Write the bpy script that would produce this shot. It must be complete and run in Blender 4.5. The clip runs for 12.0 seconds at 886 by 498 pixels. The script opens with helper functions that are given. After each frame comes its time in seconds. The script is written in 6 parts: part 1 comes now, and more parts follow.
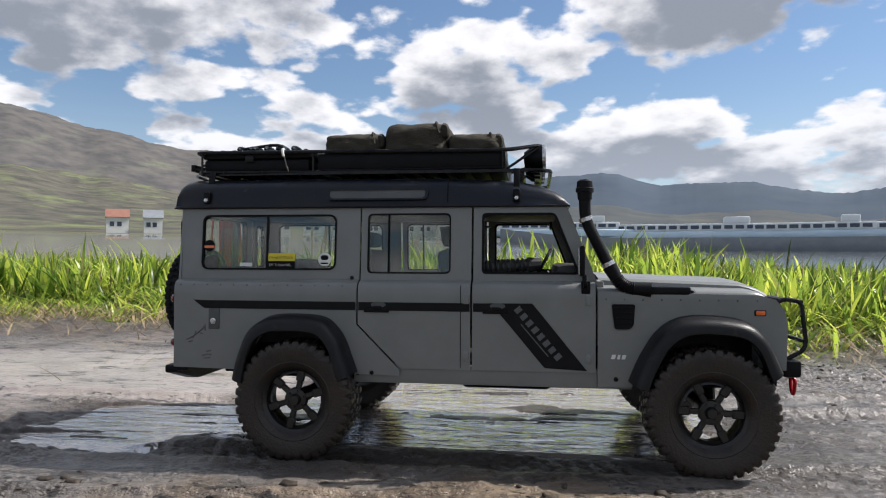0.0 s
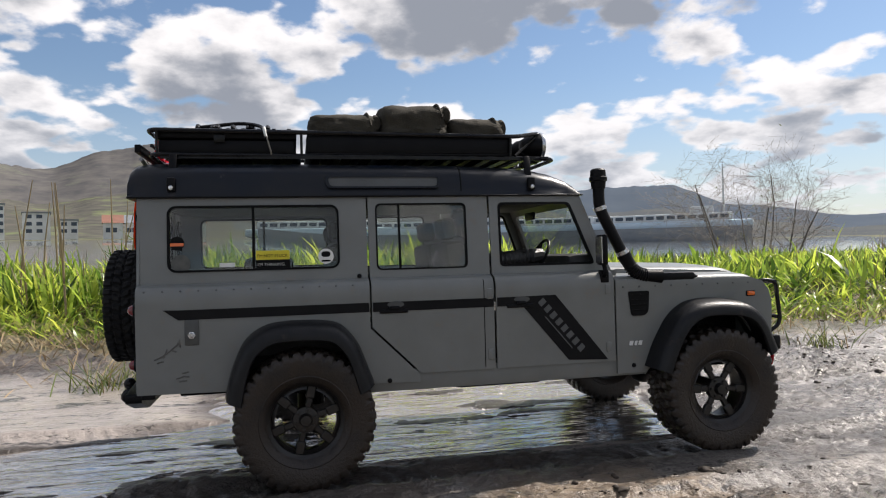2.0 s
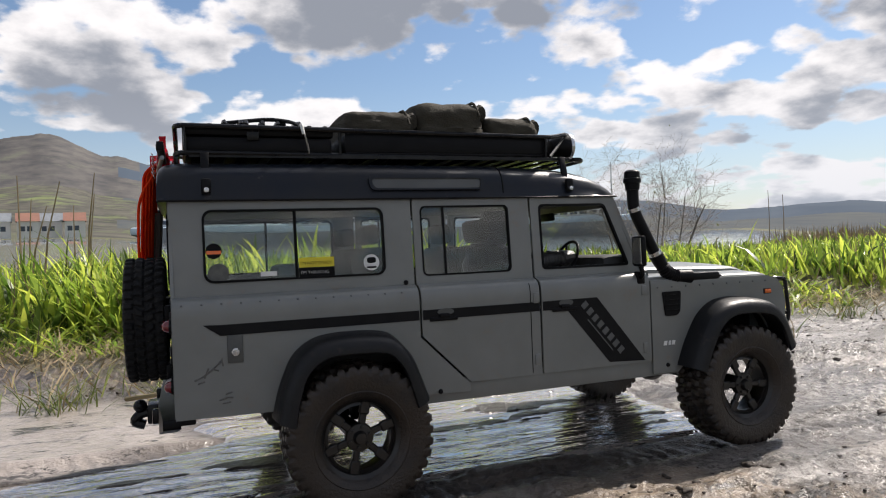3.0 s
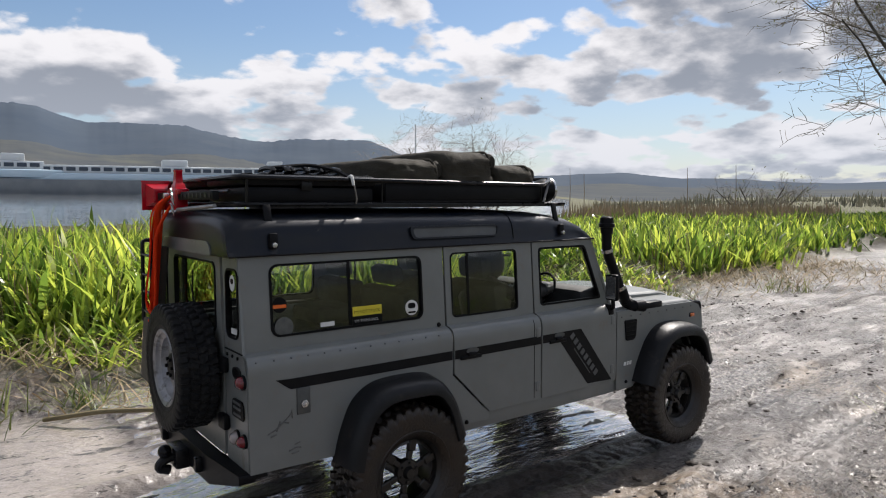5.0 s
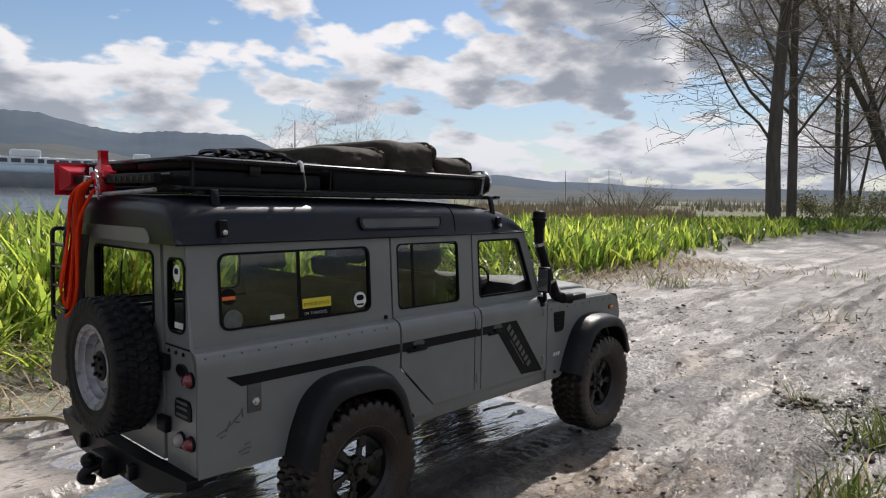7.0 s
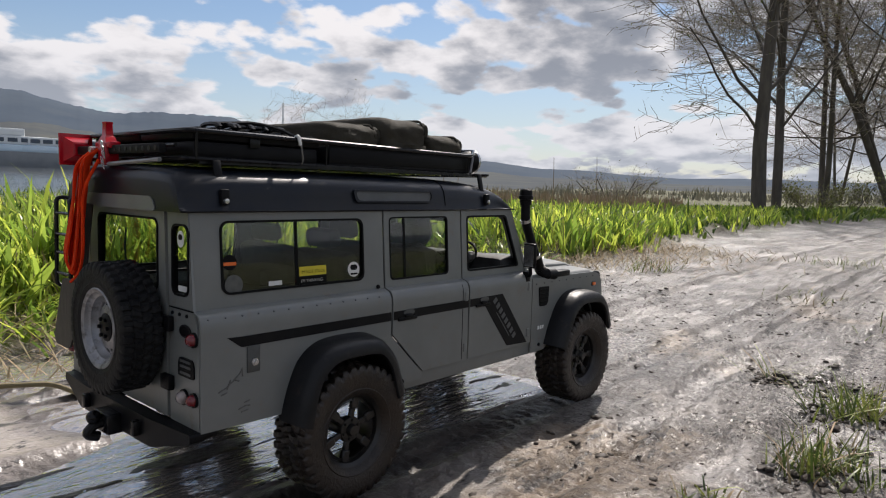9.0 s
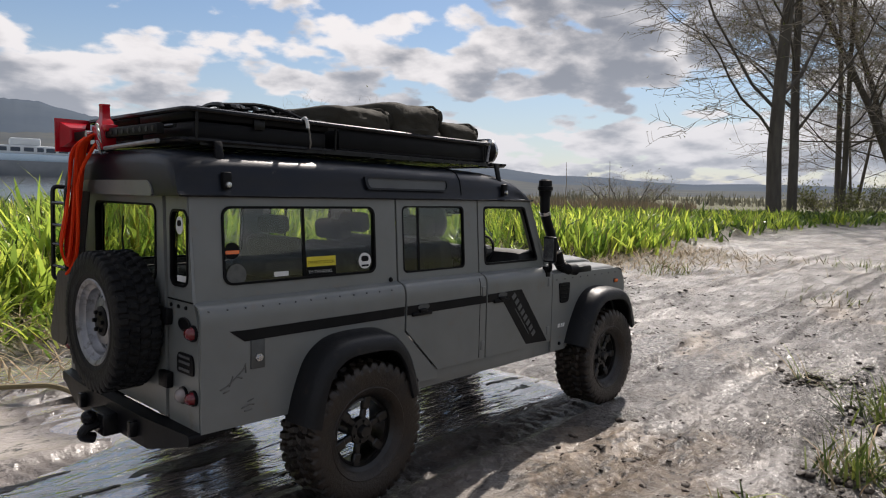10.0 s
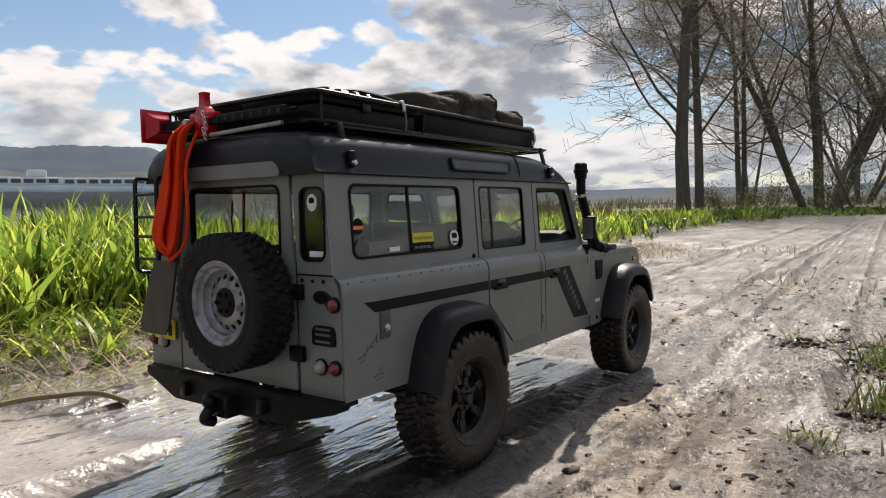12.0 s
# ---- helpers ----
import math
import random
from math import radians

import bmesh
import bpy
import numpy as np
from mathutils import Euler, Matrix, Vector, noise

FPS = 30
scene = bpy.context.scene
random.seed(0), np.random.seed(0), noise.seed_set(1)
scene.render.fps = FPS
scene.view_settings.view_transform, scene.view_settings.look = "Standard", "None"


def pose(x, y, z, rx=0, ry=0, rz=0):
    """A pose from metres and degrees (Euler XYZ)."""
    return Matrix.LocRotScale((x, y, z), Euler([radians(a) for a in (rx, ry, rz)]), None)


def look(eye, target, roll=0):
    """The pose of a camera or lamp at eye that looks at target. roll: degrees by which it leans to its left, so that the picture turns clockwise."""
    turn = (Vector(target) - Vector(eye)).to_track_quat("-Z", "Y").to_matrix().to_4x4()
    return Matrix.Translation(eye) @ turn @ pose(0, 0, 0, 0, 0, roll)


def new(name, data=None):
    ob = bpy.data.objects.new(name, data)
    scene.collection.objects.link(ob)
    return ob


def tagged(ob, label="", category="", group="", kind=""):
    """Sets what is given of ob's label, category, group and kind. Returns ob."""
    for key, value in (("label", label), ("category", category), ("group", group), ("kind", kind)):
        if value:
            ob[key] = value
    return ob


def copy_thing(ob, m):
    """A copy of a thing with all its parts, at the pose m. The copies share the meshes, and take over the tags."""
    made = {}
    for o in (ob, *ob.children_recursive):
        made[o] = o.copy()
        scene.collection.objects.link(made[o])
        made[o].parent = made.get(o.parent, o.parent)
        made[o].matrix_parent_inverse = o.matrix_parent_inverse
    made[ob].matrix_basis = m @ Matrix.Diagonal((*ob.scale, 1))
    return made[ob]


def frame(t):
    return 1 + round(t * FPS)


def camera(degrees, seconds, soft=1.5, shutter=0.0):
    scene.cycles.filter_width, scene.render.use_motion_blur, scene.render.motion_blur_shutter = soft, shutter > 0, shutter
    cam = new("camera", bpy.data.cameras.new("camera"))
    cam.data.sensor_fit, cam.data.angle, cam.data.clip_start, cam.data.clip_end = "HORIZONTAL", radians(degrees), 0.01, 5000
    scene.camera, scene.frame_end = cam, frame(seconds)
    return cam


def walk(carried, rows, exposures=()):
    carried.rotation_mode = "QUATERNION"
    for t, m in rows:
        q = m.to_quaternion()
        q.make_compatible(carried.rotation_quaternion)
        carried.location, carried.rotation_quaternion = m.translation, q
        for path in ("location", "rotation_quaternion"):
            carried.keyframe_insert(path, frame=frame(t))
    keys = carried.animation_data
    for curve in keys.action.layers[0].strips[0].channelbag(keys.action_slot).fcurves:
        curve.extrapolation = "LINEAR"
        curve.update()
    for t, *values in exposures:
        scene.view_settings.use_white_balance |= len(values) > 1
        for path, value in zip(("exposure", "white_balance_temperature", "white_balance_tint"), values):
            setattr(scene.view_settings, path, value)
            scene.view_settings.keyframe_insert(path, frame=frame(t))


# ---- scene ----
cam = camera(66.2, 12.0, soft=1.1)
PATH = [
    (0, (0.032, -0.643, 0.161), (-0.24, 1.338, 0.191), 0.2),
    (0.5, (-0.051, -0.631, 0.169), (-0.063, 1.369, 0.156), 0.6),
    (1, (-0.102, -0.631, 0.154), (0.067, 1.362, 0.162), -0.4),
    (1.5, (-0.138, -0.618, 0.157), (0.177, 1.357, 0.167), -1.1),
    (2, (-0.167, -0.595, 0.159), (0.26, 1.358, 0.177), -1.5),
    (2.5, (-0.206, -0.576, 0.167), (0.328, 1.351, 0.157), -1.7),
    (2.7, (-0.229, -0.563, 0.162), (0.375, 1.344, 0.175), -2.1),
    (4.5, (-0.407, -0.51, 0.247), (0.728, 1.13, 0.091), 0.3),
    (5, (-0.427, -0.499, 0.238), (0.782, 1.088, 0.1), -0.2),
    (5.5, (-0.435, -0.474, 0.224), (0.854, 1.048, 0.076), -0.3),
    (6, (-0.427, -0.456, 0.23), (0.918, 1.015, 0.082), 0.0),
    (6.5, (-0.431, -0.456, 0.235), (0.97, 0.963, 0.089), 0.5),
    (7, (-0.46, -0.46, 0.231), (1.009, 0.891, 0.093), 0.8),
    (7.2, (-0.473, -0.461, 0.239), (0.998, 0.883, 0.065), 1.7),
    (9, (-0.479, -0.475, 0.223), (1.012, 0.846, 0.044), 1.6),
    (9.5, (-0.454, -0.471, 0.208), (1.018, 0.874, 0.051), 1.4),
    (10, (-0.459, -0.453, 0.208), (1.01, 0.895, 0.049), 1.3),
    (10.5, (-0.478, -0.441, 0.182), (1.016, 0.884, 0.075), -0.2),
    (11, (-0.497, -0.426, 0.188), (1.025, 0.866, 0.064), -1.1),
    (11.5, (-0.52, -0.4, 0.187), (1.045, 0.841, 0.073), -1.0),
    (12, (-0.558, -0.377, 0.182), (1.062, 0.789, 0.063), -1.1),
]
walk(cam, [(t, look(eye, target, roll)) for t, eye, target, roll in PATH],
     exposures=[(0, 0.36, 6350, 13), (2.5, 0.36, 6650, 14), (5, 0.22, 6450, 14), (7, 0.18, 6500, 14), (10, 0.15, 6650, 15), (11, 0.2, 6800, 14), (12, 0.30, 6900, 14)])

# ---------- world and sun ----------
SUN_AZ, SUN_EL = 69.0, 48.0
world = bpy.data.worlds.new("world")
scene.world = world
world.use_nodes = True
wt = world.node_tree
wt.nodes.clear()


def wnode(kind, **kw):
    n = wt.nodes.new(kind)
    for k, v in kw.items():
        n.inputs[k].default_value = v
    return n


def wmath(op, a, b=None, clamp=False):
    n = wt.nodes.new("ShaderNodeMath")
    n.operation, n.use_clamp = op, clamp
    for i, v in enumerate((a, b)):
        if v is None:
            continue
        if isinstance(v, (int, float)):
            n.inputs[i].default_value = v
        else:
            wt.links.new(v, n.inputs[i])
    return n.outputs[0]


sky = wt.nodes.new("ShaderNodeTexSky")
sky.sky_type, sky.sun_disc = "NISHITA", False
sky.sun_elevation, sky.sun_rotation = radians(SUN_EL), radians(SUN_AZ)
sky.air_density, sky.dust_density, sky.ozone_density = 1.2, 0.3, 4.0
tc = wt.nodes.new("ShaderNodeTexCoord")
sep = wt.nodes.new("ShaderNodeSeparateXYZ")
wt.links.new(tc.outputs["Generated"], sep.inputs[0])
# heaped fair-weather clouds, smaller towards the horizon
def cloud_place(rise):
    up = wmath("ADD", wmath("ADD", wmath("MAXIMUM", sep.outputs[2], -0.05), rise), 0.16)
    den = wmath("POWER", up, 0.45)
    c = wt.nodes.new("ShaderNodeCombineXYZ")
    wt.links.new(wmath("DIVIDE", sep.outputs[0], den), c.inputs[0])
    wt.links.new(wmath("DIVIDE", sep.outputs[1], den), c.inputs[1])
    wt.links.new(wmath("MULTIPLY", wmath("LOGARITHM", up, math.e), 0.95), c.inputs[2])
    mp = wt.nodes.new("ShaderNodeMapping")
    mp.inputs["Location"].default_value = CLOUD_SHIFT
    wt.links.new(c.outputs[0], mp.inputs[0])
    return mp.outputs[0]


def cloud_noise(at, scale, detail, rough):
    n = wt.nodes.new("ShaderNodeTexNoise")
    n.inputs["Scale"].default_value, n.inputs["Detail"].default_value = scale, detail
    n.inputs["Roughness"].default_value = rough
    wt.links.new(at, n.inputs[0])
    return n.outputs[0]


def puffs(at, scale):
    v = wt.nodes.new("ShaderNodeTexVoronoi")
    v.feature = "SMOOTH_F1"
    v.inputs["Scale"].default_value, v.inputs["Smoothness"].default_value = scale, 0.35
    wt.links.new(at, v.inputs["Vector"])
    return v.outputs["Distance"]


def ramp(v, lo, hi, a=0.0, c=1.0):
    r = wt.nodes.new("ShaderNodeMapRange")
    r.interpolation_type = "SMOOTHSTEP"
    for k, x in (("From Min", lo), ("From Max", hi), ("To Min", a), ("To Max", c)):
        r.inputs[k].default_value = x
    wt.links.new(v, r.inputs[0])
    return r.outputs[0]


CLOUD_SHIFT = (3.1, 1.7, 0.4)
here, higher = cloud_place(0.0), cloud_place(0.045)
heap = wmath("SUBTRACT", cloud_noise(here, 3.4, 9, 0.52), wmath("MULTIPLY", puffs(here, 9.0), 0.17))
heap = wmath("SUBTRACT", heap, wmath("MULTIPLY", puffs(here, 23.0), 0.07))
heap_above = wmath("SUBTRACT", cloud_noise(higher, 3.4, 4, 0.5), wmath("MULTIPLY", puffs(higher, 9.0), 0.17))
edge = ramp(heap, 0.312, 0.380)
# the sun stands behind: thin rims are white, thick bodies and undersides grey
depth_ = wmath("ADD", wmath("MULTIPLY", wmath("SUBTRACT", heap, 0.37), 0.5), wmath("MULTIPLY", wmath("SUBTRACT", heap_above, 0.37), 1.0))
depth_ = wmath("ADD", depth_, wmath("MULTIPLY", wmath("SUBTRACT", cloud_noise(here, 11.0, 7, 0.6), 0.5), 0.30))
shade = ramp(depth_, -0.06, 0.20)
tone = wt.nodes.new("ShaderNodeMix")
tone.data_type = "RGBA"
tone.inputs["A"].default_value, tone.inputs["B"].default_value = (1.0, 1.0, 1.0, 1), (0.30, 0.335, 0.39, 1)
wt.links.new(shade, tone.inputs["Factor"])
haze = ramp(sep.outputs[2], 0.26, -0.02, 0.0, 0.50)
toward = wt.nodes.new("ShaderNodeVectorMath")
toward.operation = "DOT_PRODUCT"
toward.inputs[1].default_value = (math.sin(radians(SUN_AZ)) * math.cos(radians(SUN_EL)), math.cos(radians(SUN_AZ)) * math.cos(radians(SUN_EL)), math.sin(radians(SUN_EL)))
wt.links.new(tc.outputs["Generated"], toward.inputs[0])
glow = wmath("POWER", ramp(toward.outputs["Value"], 0.78, 1.0), 2.5)
bg_sky, bg_cloud = wnode("ShaderNodeBackground", Strength=0.085), wnode("ShaderNodeBackground")
wt.links.new(sky.outputs[0], bg_sky.inputs[0])
wt.links.new(tone.outputs["Result"], bg_cloud.inputs[0])
wt.links.new(wmath("ADD", wmath("MULTIPLY", glow, 3.0), 0.80), bg_cloud.inputs["Strength"])
bg_haze = wnode("ShaderNodeBackground", Strength=0.62)
bg_haze.inputs[0].default_value = (0.80, 0.89, 1.0, 1)
m1, m2 = wt.nodes.new("ShaderNodeMixShader"), wt.nodes.new("ShaderNodeMixShader")
wt.links.new(edge, m1.inputs[0])
wt.links.new(bg_sky.outputs[0], m1.inputs[1])
wt.links.new(bg_cloud.outputs[0], m1.inputs[2])
wt.links.new(haze, m2.inputs[0])
wt.links.new(m1.outputs[0], m2.inputs[1])
wt.links.new(bg_haze.outputs[0], m2.inputs[2])
wo = wt.nodes.new("ShaderNodeOutputWorld")
wt.links.new(m2.outputs[0], wo.inputs[0])

sun = new("sun", bpy.data.lights.new("sun", "SUN"))
sun.data.energy, sun.data.angle, sun.data.color = 5.0, radians(0.6), (1.0, 0.95, 0.86)
sun_dir = Vector((math.sin(radians(SUN_AZ)) * math.cos(radians(SUN_EL)), math.cos(radians(SUN_AZ)) * math.cos(radians(SUN_EL)), math.sin(radians(SUN_EL))))
sun.matrix_world = look(sun_dir * 50, (0, 0, 0))


# ---------- materials ----------
def material(name, color, rough=0.5, metal=0.0, color2=None, scale=40.0, bump=0.0, bump_scale=200.0, spec=0.5,
             dirt=None, dirt_amount=0.5, dirt_scale=25.0, rough2=None, stretch=(1, 1, 1), per_island=0.0, coat=0.0,
             sss=0.0, detail=6.0, world_space=False):
    """A surface with two scales of colour change, fine relief and an optional layer of dirt."""
    m = bpy.data.materials.new(name)
    m.use_nodes = True
    nt = m.node_tree
    b = nt.nodes["Principled BSDF"]
    b.inputs["Roughness"].default_value, b.inputs["Metallic"].default_value = rough, metal
    b.inputs["Specular IOR Level"].default_value = spec
    b.inputs["Coat Weight"].default_value = coat
    co = nt.nodes.new("ShaderNodeTexCoord")
    mp = nt.nodes.new("ShaderNodeMapping")
    mp.inputs["Scale"].default_value = stretch
    if world_space:
        geo = nt.nodes.new("ShaderNodeNewGeometry")
        nt.links.new(geo.outputs["Position"], mp.inputs[0])
    else:
        nt.links.new(co.outputs["Object"], mp.inputs[0])

    def noise_at(s, d=detail, r=0.55):
        n = nt.nodes.new("ShaderNodeTexNoise")
        n.inputs["Scale"].default_value, n.inputs["Detail"].default_value, n.inputs["Roughness"].default_value = s, d, r
        nt.links.new(mp.outputs[0], n.inputs[0])
        return n.outputs[0]

    def spread(v, lo, hi, a=0.0, c=1.0):
        r = nt.nodes.new("ShaderNodeMapRange")
        for k, x in (("From Min", lo), ("From Max", hi), ("To Min", a), ("To Max", c)):
            r.inputs[k].default_value = x
        nt.links.new(v, r.inputs[0])
        return r.outputs[0]

    def mix(f, a, c):
        x = nt.nodes.new("ShaderNodeMix")
        x.data_type = "RGBA"
        for k, v in (("Factor", f), ("A", a), ("B", c)):
            if isinstance(v, (tuple, list)):
                x.inputs[k].default_value = (*v[:3], 1)
            elif isinstance(v, (int, float)):
                x.inputs[k].default_value = v
            else:
                nt.links.new(v, x.inputs[k])
        return x.outputs["Result"]

    c2 = color2 or tuple(v * 0.8 for v in color)
    out = mix(spread(noise_at(scale), 0.35, 0.65), color, c2)
    if dirt:
        mask = spread(noise_at(dirt_scale, 9, 0.68), 0.62 - 0.3 * dirt_amount, 0.78 - 0.3 * dirt_amount)
        out = mix(mask, out, dirt)
        if rough2 is not None:
            nt.links.new(spread(mask, 0, 1, rough, rough2), b.inputs["Roughness"])
    elif rough2 is not None:
        nt.links.new(spread(noise_at(scale * 0.7), 0.35, 0.65, rough, rough2), b.inputs["Roughness"])
    if per_island:
        geo2 = nt.nodes.new("ShaderNodeNewGeometry")
        hsv = nt.nodes.new("ShaderNodeHueSaturation")
        nt.links.new(spread(geo2.outputs["Random Per Island"], 0, 1, 1 - per_island, 1 + per_island), hsv.inputs["Value"])
        nt.links.new(spread(geo2.outputs["Random Per Island"], 0, 1, 0.5 + 0.05 * per_island, 0.5 - 0.05 * per_island), hsv.inputs["Hue"])
        nt.links.new(out, hsv.inputs["Color"])
        out = hsv.outputs[0]
    nt.links.new(out, b.inputs["Base Color"])
    if bump:
        bp = nt.nodes.new("ShaderNodeBump")
        bp.inputs["Strength"].default_value, bp.inputs["Distance"].default_value = bump, 0.002
        nt.links.new(noise_at(bump_scale, 5, 0.6), bp.inputs["Height"])
        nt.links.new(bp.outputs[0], b.inputs["Normal"])
    if sss:
        b.inputs["Transmission Weight"].default_value = 0.0
        tr = nt.nodes.new("ShaderNodeBsdfTranslucent")
        nt.links.new(out, tr.inputs[0])
        ms = nt.nodes.new("ShaderNodeMixShader")
        ms.inputs[0].default_value = sss
        nt.links.new(b.outputs[0], ms.inputs[1])
        nt.links.new(tr.outputs[0], ms.inputs[2])
        nt.links.new(ms.outputs[0], nt.nodes["Material Output"].inputs[0])
    return m


MUD_DRY = (0.30, 0.22, 0.16)
M_PAINT = material("grey_paint", (0.182, 0.188, 0.180), 0.32, color2=(0.160, 0.166, 0.158), scale=30, bump=0.05, bump_scale=900,
                   dirt=(0.20, 0.17, 0.14), dirt_amount=0.10, dirt_scale=60, rough2=0.8)
M_BLACK = material("black_plastic", (0.004, 0.004, 0.005), 0.42, spec=0.13, color2=(0.007, 0.007, 0.008), scale=60, bump=0.12, bump_scale=1400)
M_ROOF = material("black_roof_paint", (0.004, 0.007, 0.014), 0.30, spec=0.28, color2=(0.010, 0.011, 0.014), scale=25, bump=0.06, bump_scale=1200,
                  dirt=(0.10, 0.09, 0.08), dirt_amount=0.02, dirt_scale=60, rough2=0.8)
M_FLARE = material("flare_plastic", (0.007, 0.0075, 0.009), 0.38, spec=0.24, color2=(0.012, 0.012, 0.013), scale=60, bump=0.15, bump_scale=900,
                   dirt=(0.05, 0.04, 0.033), dirt_amount=0.12, dirt_scale=50, rough2=0.85)
M_STEEL = material("black_steel", (0.004, 0.004, 0.005), 0.25, color2=(0.014, 0.014, 0.014), scale=80, spec=0.22)
M_RUBBER = material("muddy_rubber", (0.014, 0.012, 0.011), 0.6, spec=0.4, color2=(0.02, 0.017, 0.015), scale=120, bump=0.35, bump_scale=500,
                    dirt=(0.024, 0.017, 0.0125), dirt_amount=0.85, dirt_scale=45, rough2=0.35)
M_RUBBER2 = material("spare_rubber", (0.009, 0.009, 0.010), 0.6, spec=0.15, color2=(0.017, 0.017, 0.017), scale=90, bump=0.3, bump_scale=500,
                     dirt=(0.024, 0.022, 0.020), dirt_amount=0.3, dirt_scale=70, rough2=0.8)
M_SEAL = material("window_seal", (0.004, 0.004, 0.0045), 0.5, spec=0.12)
M_DARK = material("dark_interior", (0.010, 0.010, 0.010), 0.7, color2=(0.03, 0.03, 0.03), scale=60, bump=0.1)
M_SEAT = material("khaki_seat_cloth", (0.040, 0.039, 0.030), 0.85, color2=(0.062, 0.060, 0.046), scale=140, bump=0.3, bump_scale=900)
M_CANVAS = material("olive_canvas", (0.034, 0.030, 0.022), 0.85, spec=0.25, color2=(0.052, 0.046, 0.034), scale=45, bump=0.5, bump_scale=700,
                    dirt=(0.02, 0.017, 0.013), dirt_amount=0.3, dirt_scale=30)
M_RED = material("red_plastic", (0.46, 0.004, 0.014), 0.22, color2=(0.34, 0.003, 0.012), scale=70, spec=0.4)
M_ORANGE = material("orange_strap", (0.92, 0.075, 0.012), 0.7, spec=0.1, sss=0.35, color2=(0.80, 0.055, 0.010), scale=150, bump=0.4, bump_scale=1500, stretch=(1, 1, 0.2))
M_SILVER = material("silver_rim", (0.19, 0.19, 0.20), 0.4, metal=0.6, color2=(0.33, 0.33, 0.34), scale=80, dirt=(0.10, 0.09, 0.08), dirt_amount=0.35, dirt_scale=90, rough2=0.8)
M_CHROME = material("bright_metal", (0.62, 0.62, 0.62), 0.25, metal=0.9, color2=(0.5, 0.5, 0.5), scale=120)
M_WOOD = material("dark_shovel", (0.045, 0.038, 0.032), 0.6, color2=(0.07, 0.06, 0.05), scale=60, stretch=(1, 1, 0.2), bump=0.3)
M_DECAL = material("black_decal", (0.005, 0.005, 0.006), 0.45, spec=0.15, color2=(0.008, 0.008, 0.009), scale=60)
M_PLATE = material("dull_grey_plate", (0.075, 0.078, 0.075), 0.5, color2=(0.06, 0.062, 0.06), scale=120)
M_SCRAPE = material("dark_scrape", (0.085, 0.082, 0.076), 0.7, color2=(0.13, 0.128, 0.12), scale=500)
M_LETTER = material("grey_letter", (0.10, 0.104, 0.104), 0.5)
M_WHITE = material("white_sticker", (0.72, 0.72, 0.70), 0.5, color2=(0.6, 0.6, 0.58), scale=90)
M_YELLOW = material("yellow_sticker", (0.75, 0.62, 0.03), 0.5)
M_AMBER = material("amber_lens", (0.85, 0.16, 0.02), 0.2, coat=0.5)
M_REDLENS = material("red_lens", (0.16, 0.010, 0.014), 0.15, coat=0.6)
M_CLEAR = material("clear_lens", (0.35, 0.30, 0.28), 0.15, coat=0.6)
M_LEATHER = material("dark_cloth", (0.035, 0.034, 0.034), 0.45, color2=(0.05, 0.048, 0.046), scale=90, bump=0.3)
M_FADED = material("faded_sticker", (0.075, 0.078, 0.072), 0.7, color2=(0.11, 0.11, 0.10), scale=260)
M_TUBE = material("dull_steel_tube", (0.30, 0.30, 0.31), 0.35, metal=0.7, color2=(0.2, 0.2, 0.2), scale=120)
M_CORD = material("grey_cord", (0.25, 0.23, 0.2), 0.7, color2=(0.18, 0.17, 0.15), scale=300)


def glass_material(name, tint, rough=0.02, clear=0.9):
    m = bpy.data.materials.new(name)
    m.use_nodes = True
    nt = m.node_tree
    nt.nodes.clear()
    tr, gl, mx, out = [nt.nodes.new(k) for k in ("ShaderNodeBsdfTransparent", "ShaderNodeBsdfGlossy", "ShaderNodeMixShader", "ShaderNodeOutputMaterial")]
    tr.inputs[0].default_value, gl.inputs["Roughness"].default_value = (*tint, 1), rough
    lw, pw, mr = nt.nodes.new("ShaderNodeLayerWeight"), nt.nodes.new("ShaderNodeMath"), nt.nodes.new("ShaderNodeMapRange")
    lw.inputs[0].default_value = 0.5
    pw.operation, pw.inputs[1].default_value = "POWER", 4.5
    mr.inputs["To Min"].default_value, mr.inputs["To Max"].default_value = 0.055, 0.58
    nt.links.new(lw.outputs["Facing"], pw.inputs[0])
    nt.links.new(pw.outputs[0], mr.inputs[0])
    nt.links.new(mr.outputs[0], mx.inputs[0])
    nt.links.new(tr.outputs[0], mx.inputs[1])
    nt.links.new(gl.outputs[0], mx.inputs[2])
    nt.links.new(mx.outputs[0], out.inputs[0])
    return m


M_GLASS = glass_material("window_glass", (0.86, 0.88, 0.86))


# ---------- mesh helpers ----------
ORIGIN = {}


def mesh_object(name, bm, mat, smooth=35):
    me = bpy.data.meshes.new(name)
    bmesh.ops.recalc_face_normals(bm, faces=bm.faces)
    bm.to_mesh(me)
    bm.free()
    me.materials.append(mat)
    if smooth:
        me.shade_smooth()
        me.set_sharp_from_angle(angle=radians(smooth))
    return new(name, me)


def thing(name, at, label, category, group="", kind=""):
    ob = new(name)
    ob.empty_display_size = 0.02
    ob.location = at
    ORIGIN[ob] = Vector(at)
    return tagged(ob, label, category, group, kind)


def part(name, bm, mat, parent, label="", smooth=35):
    """A bmesh given in world places becomes one mesh under a thing or a part."""
    o = ORIGIN[parent]
    bmesh.ops.translate(bm, vec=-o, verts=bm.verts)
    ob = mesh_object(name, bm, mat, smooth)
    ob.parent = parent
    ORIGIN[ob] = o
    if label:
        ob["label"] = label
    return ob


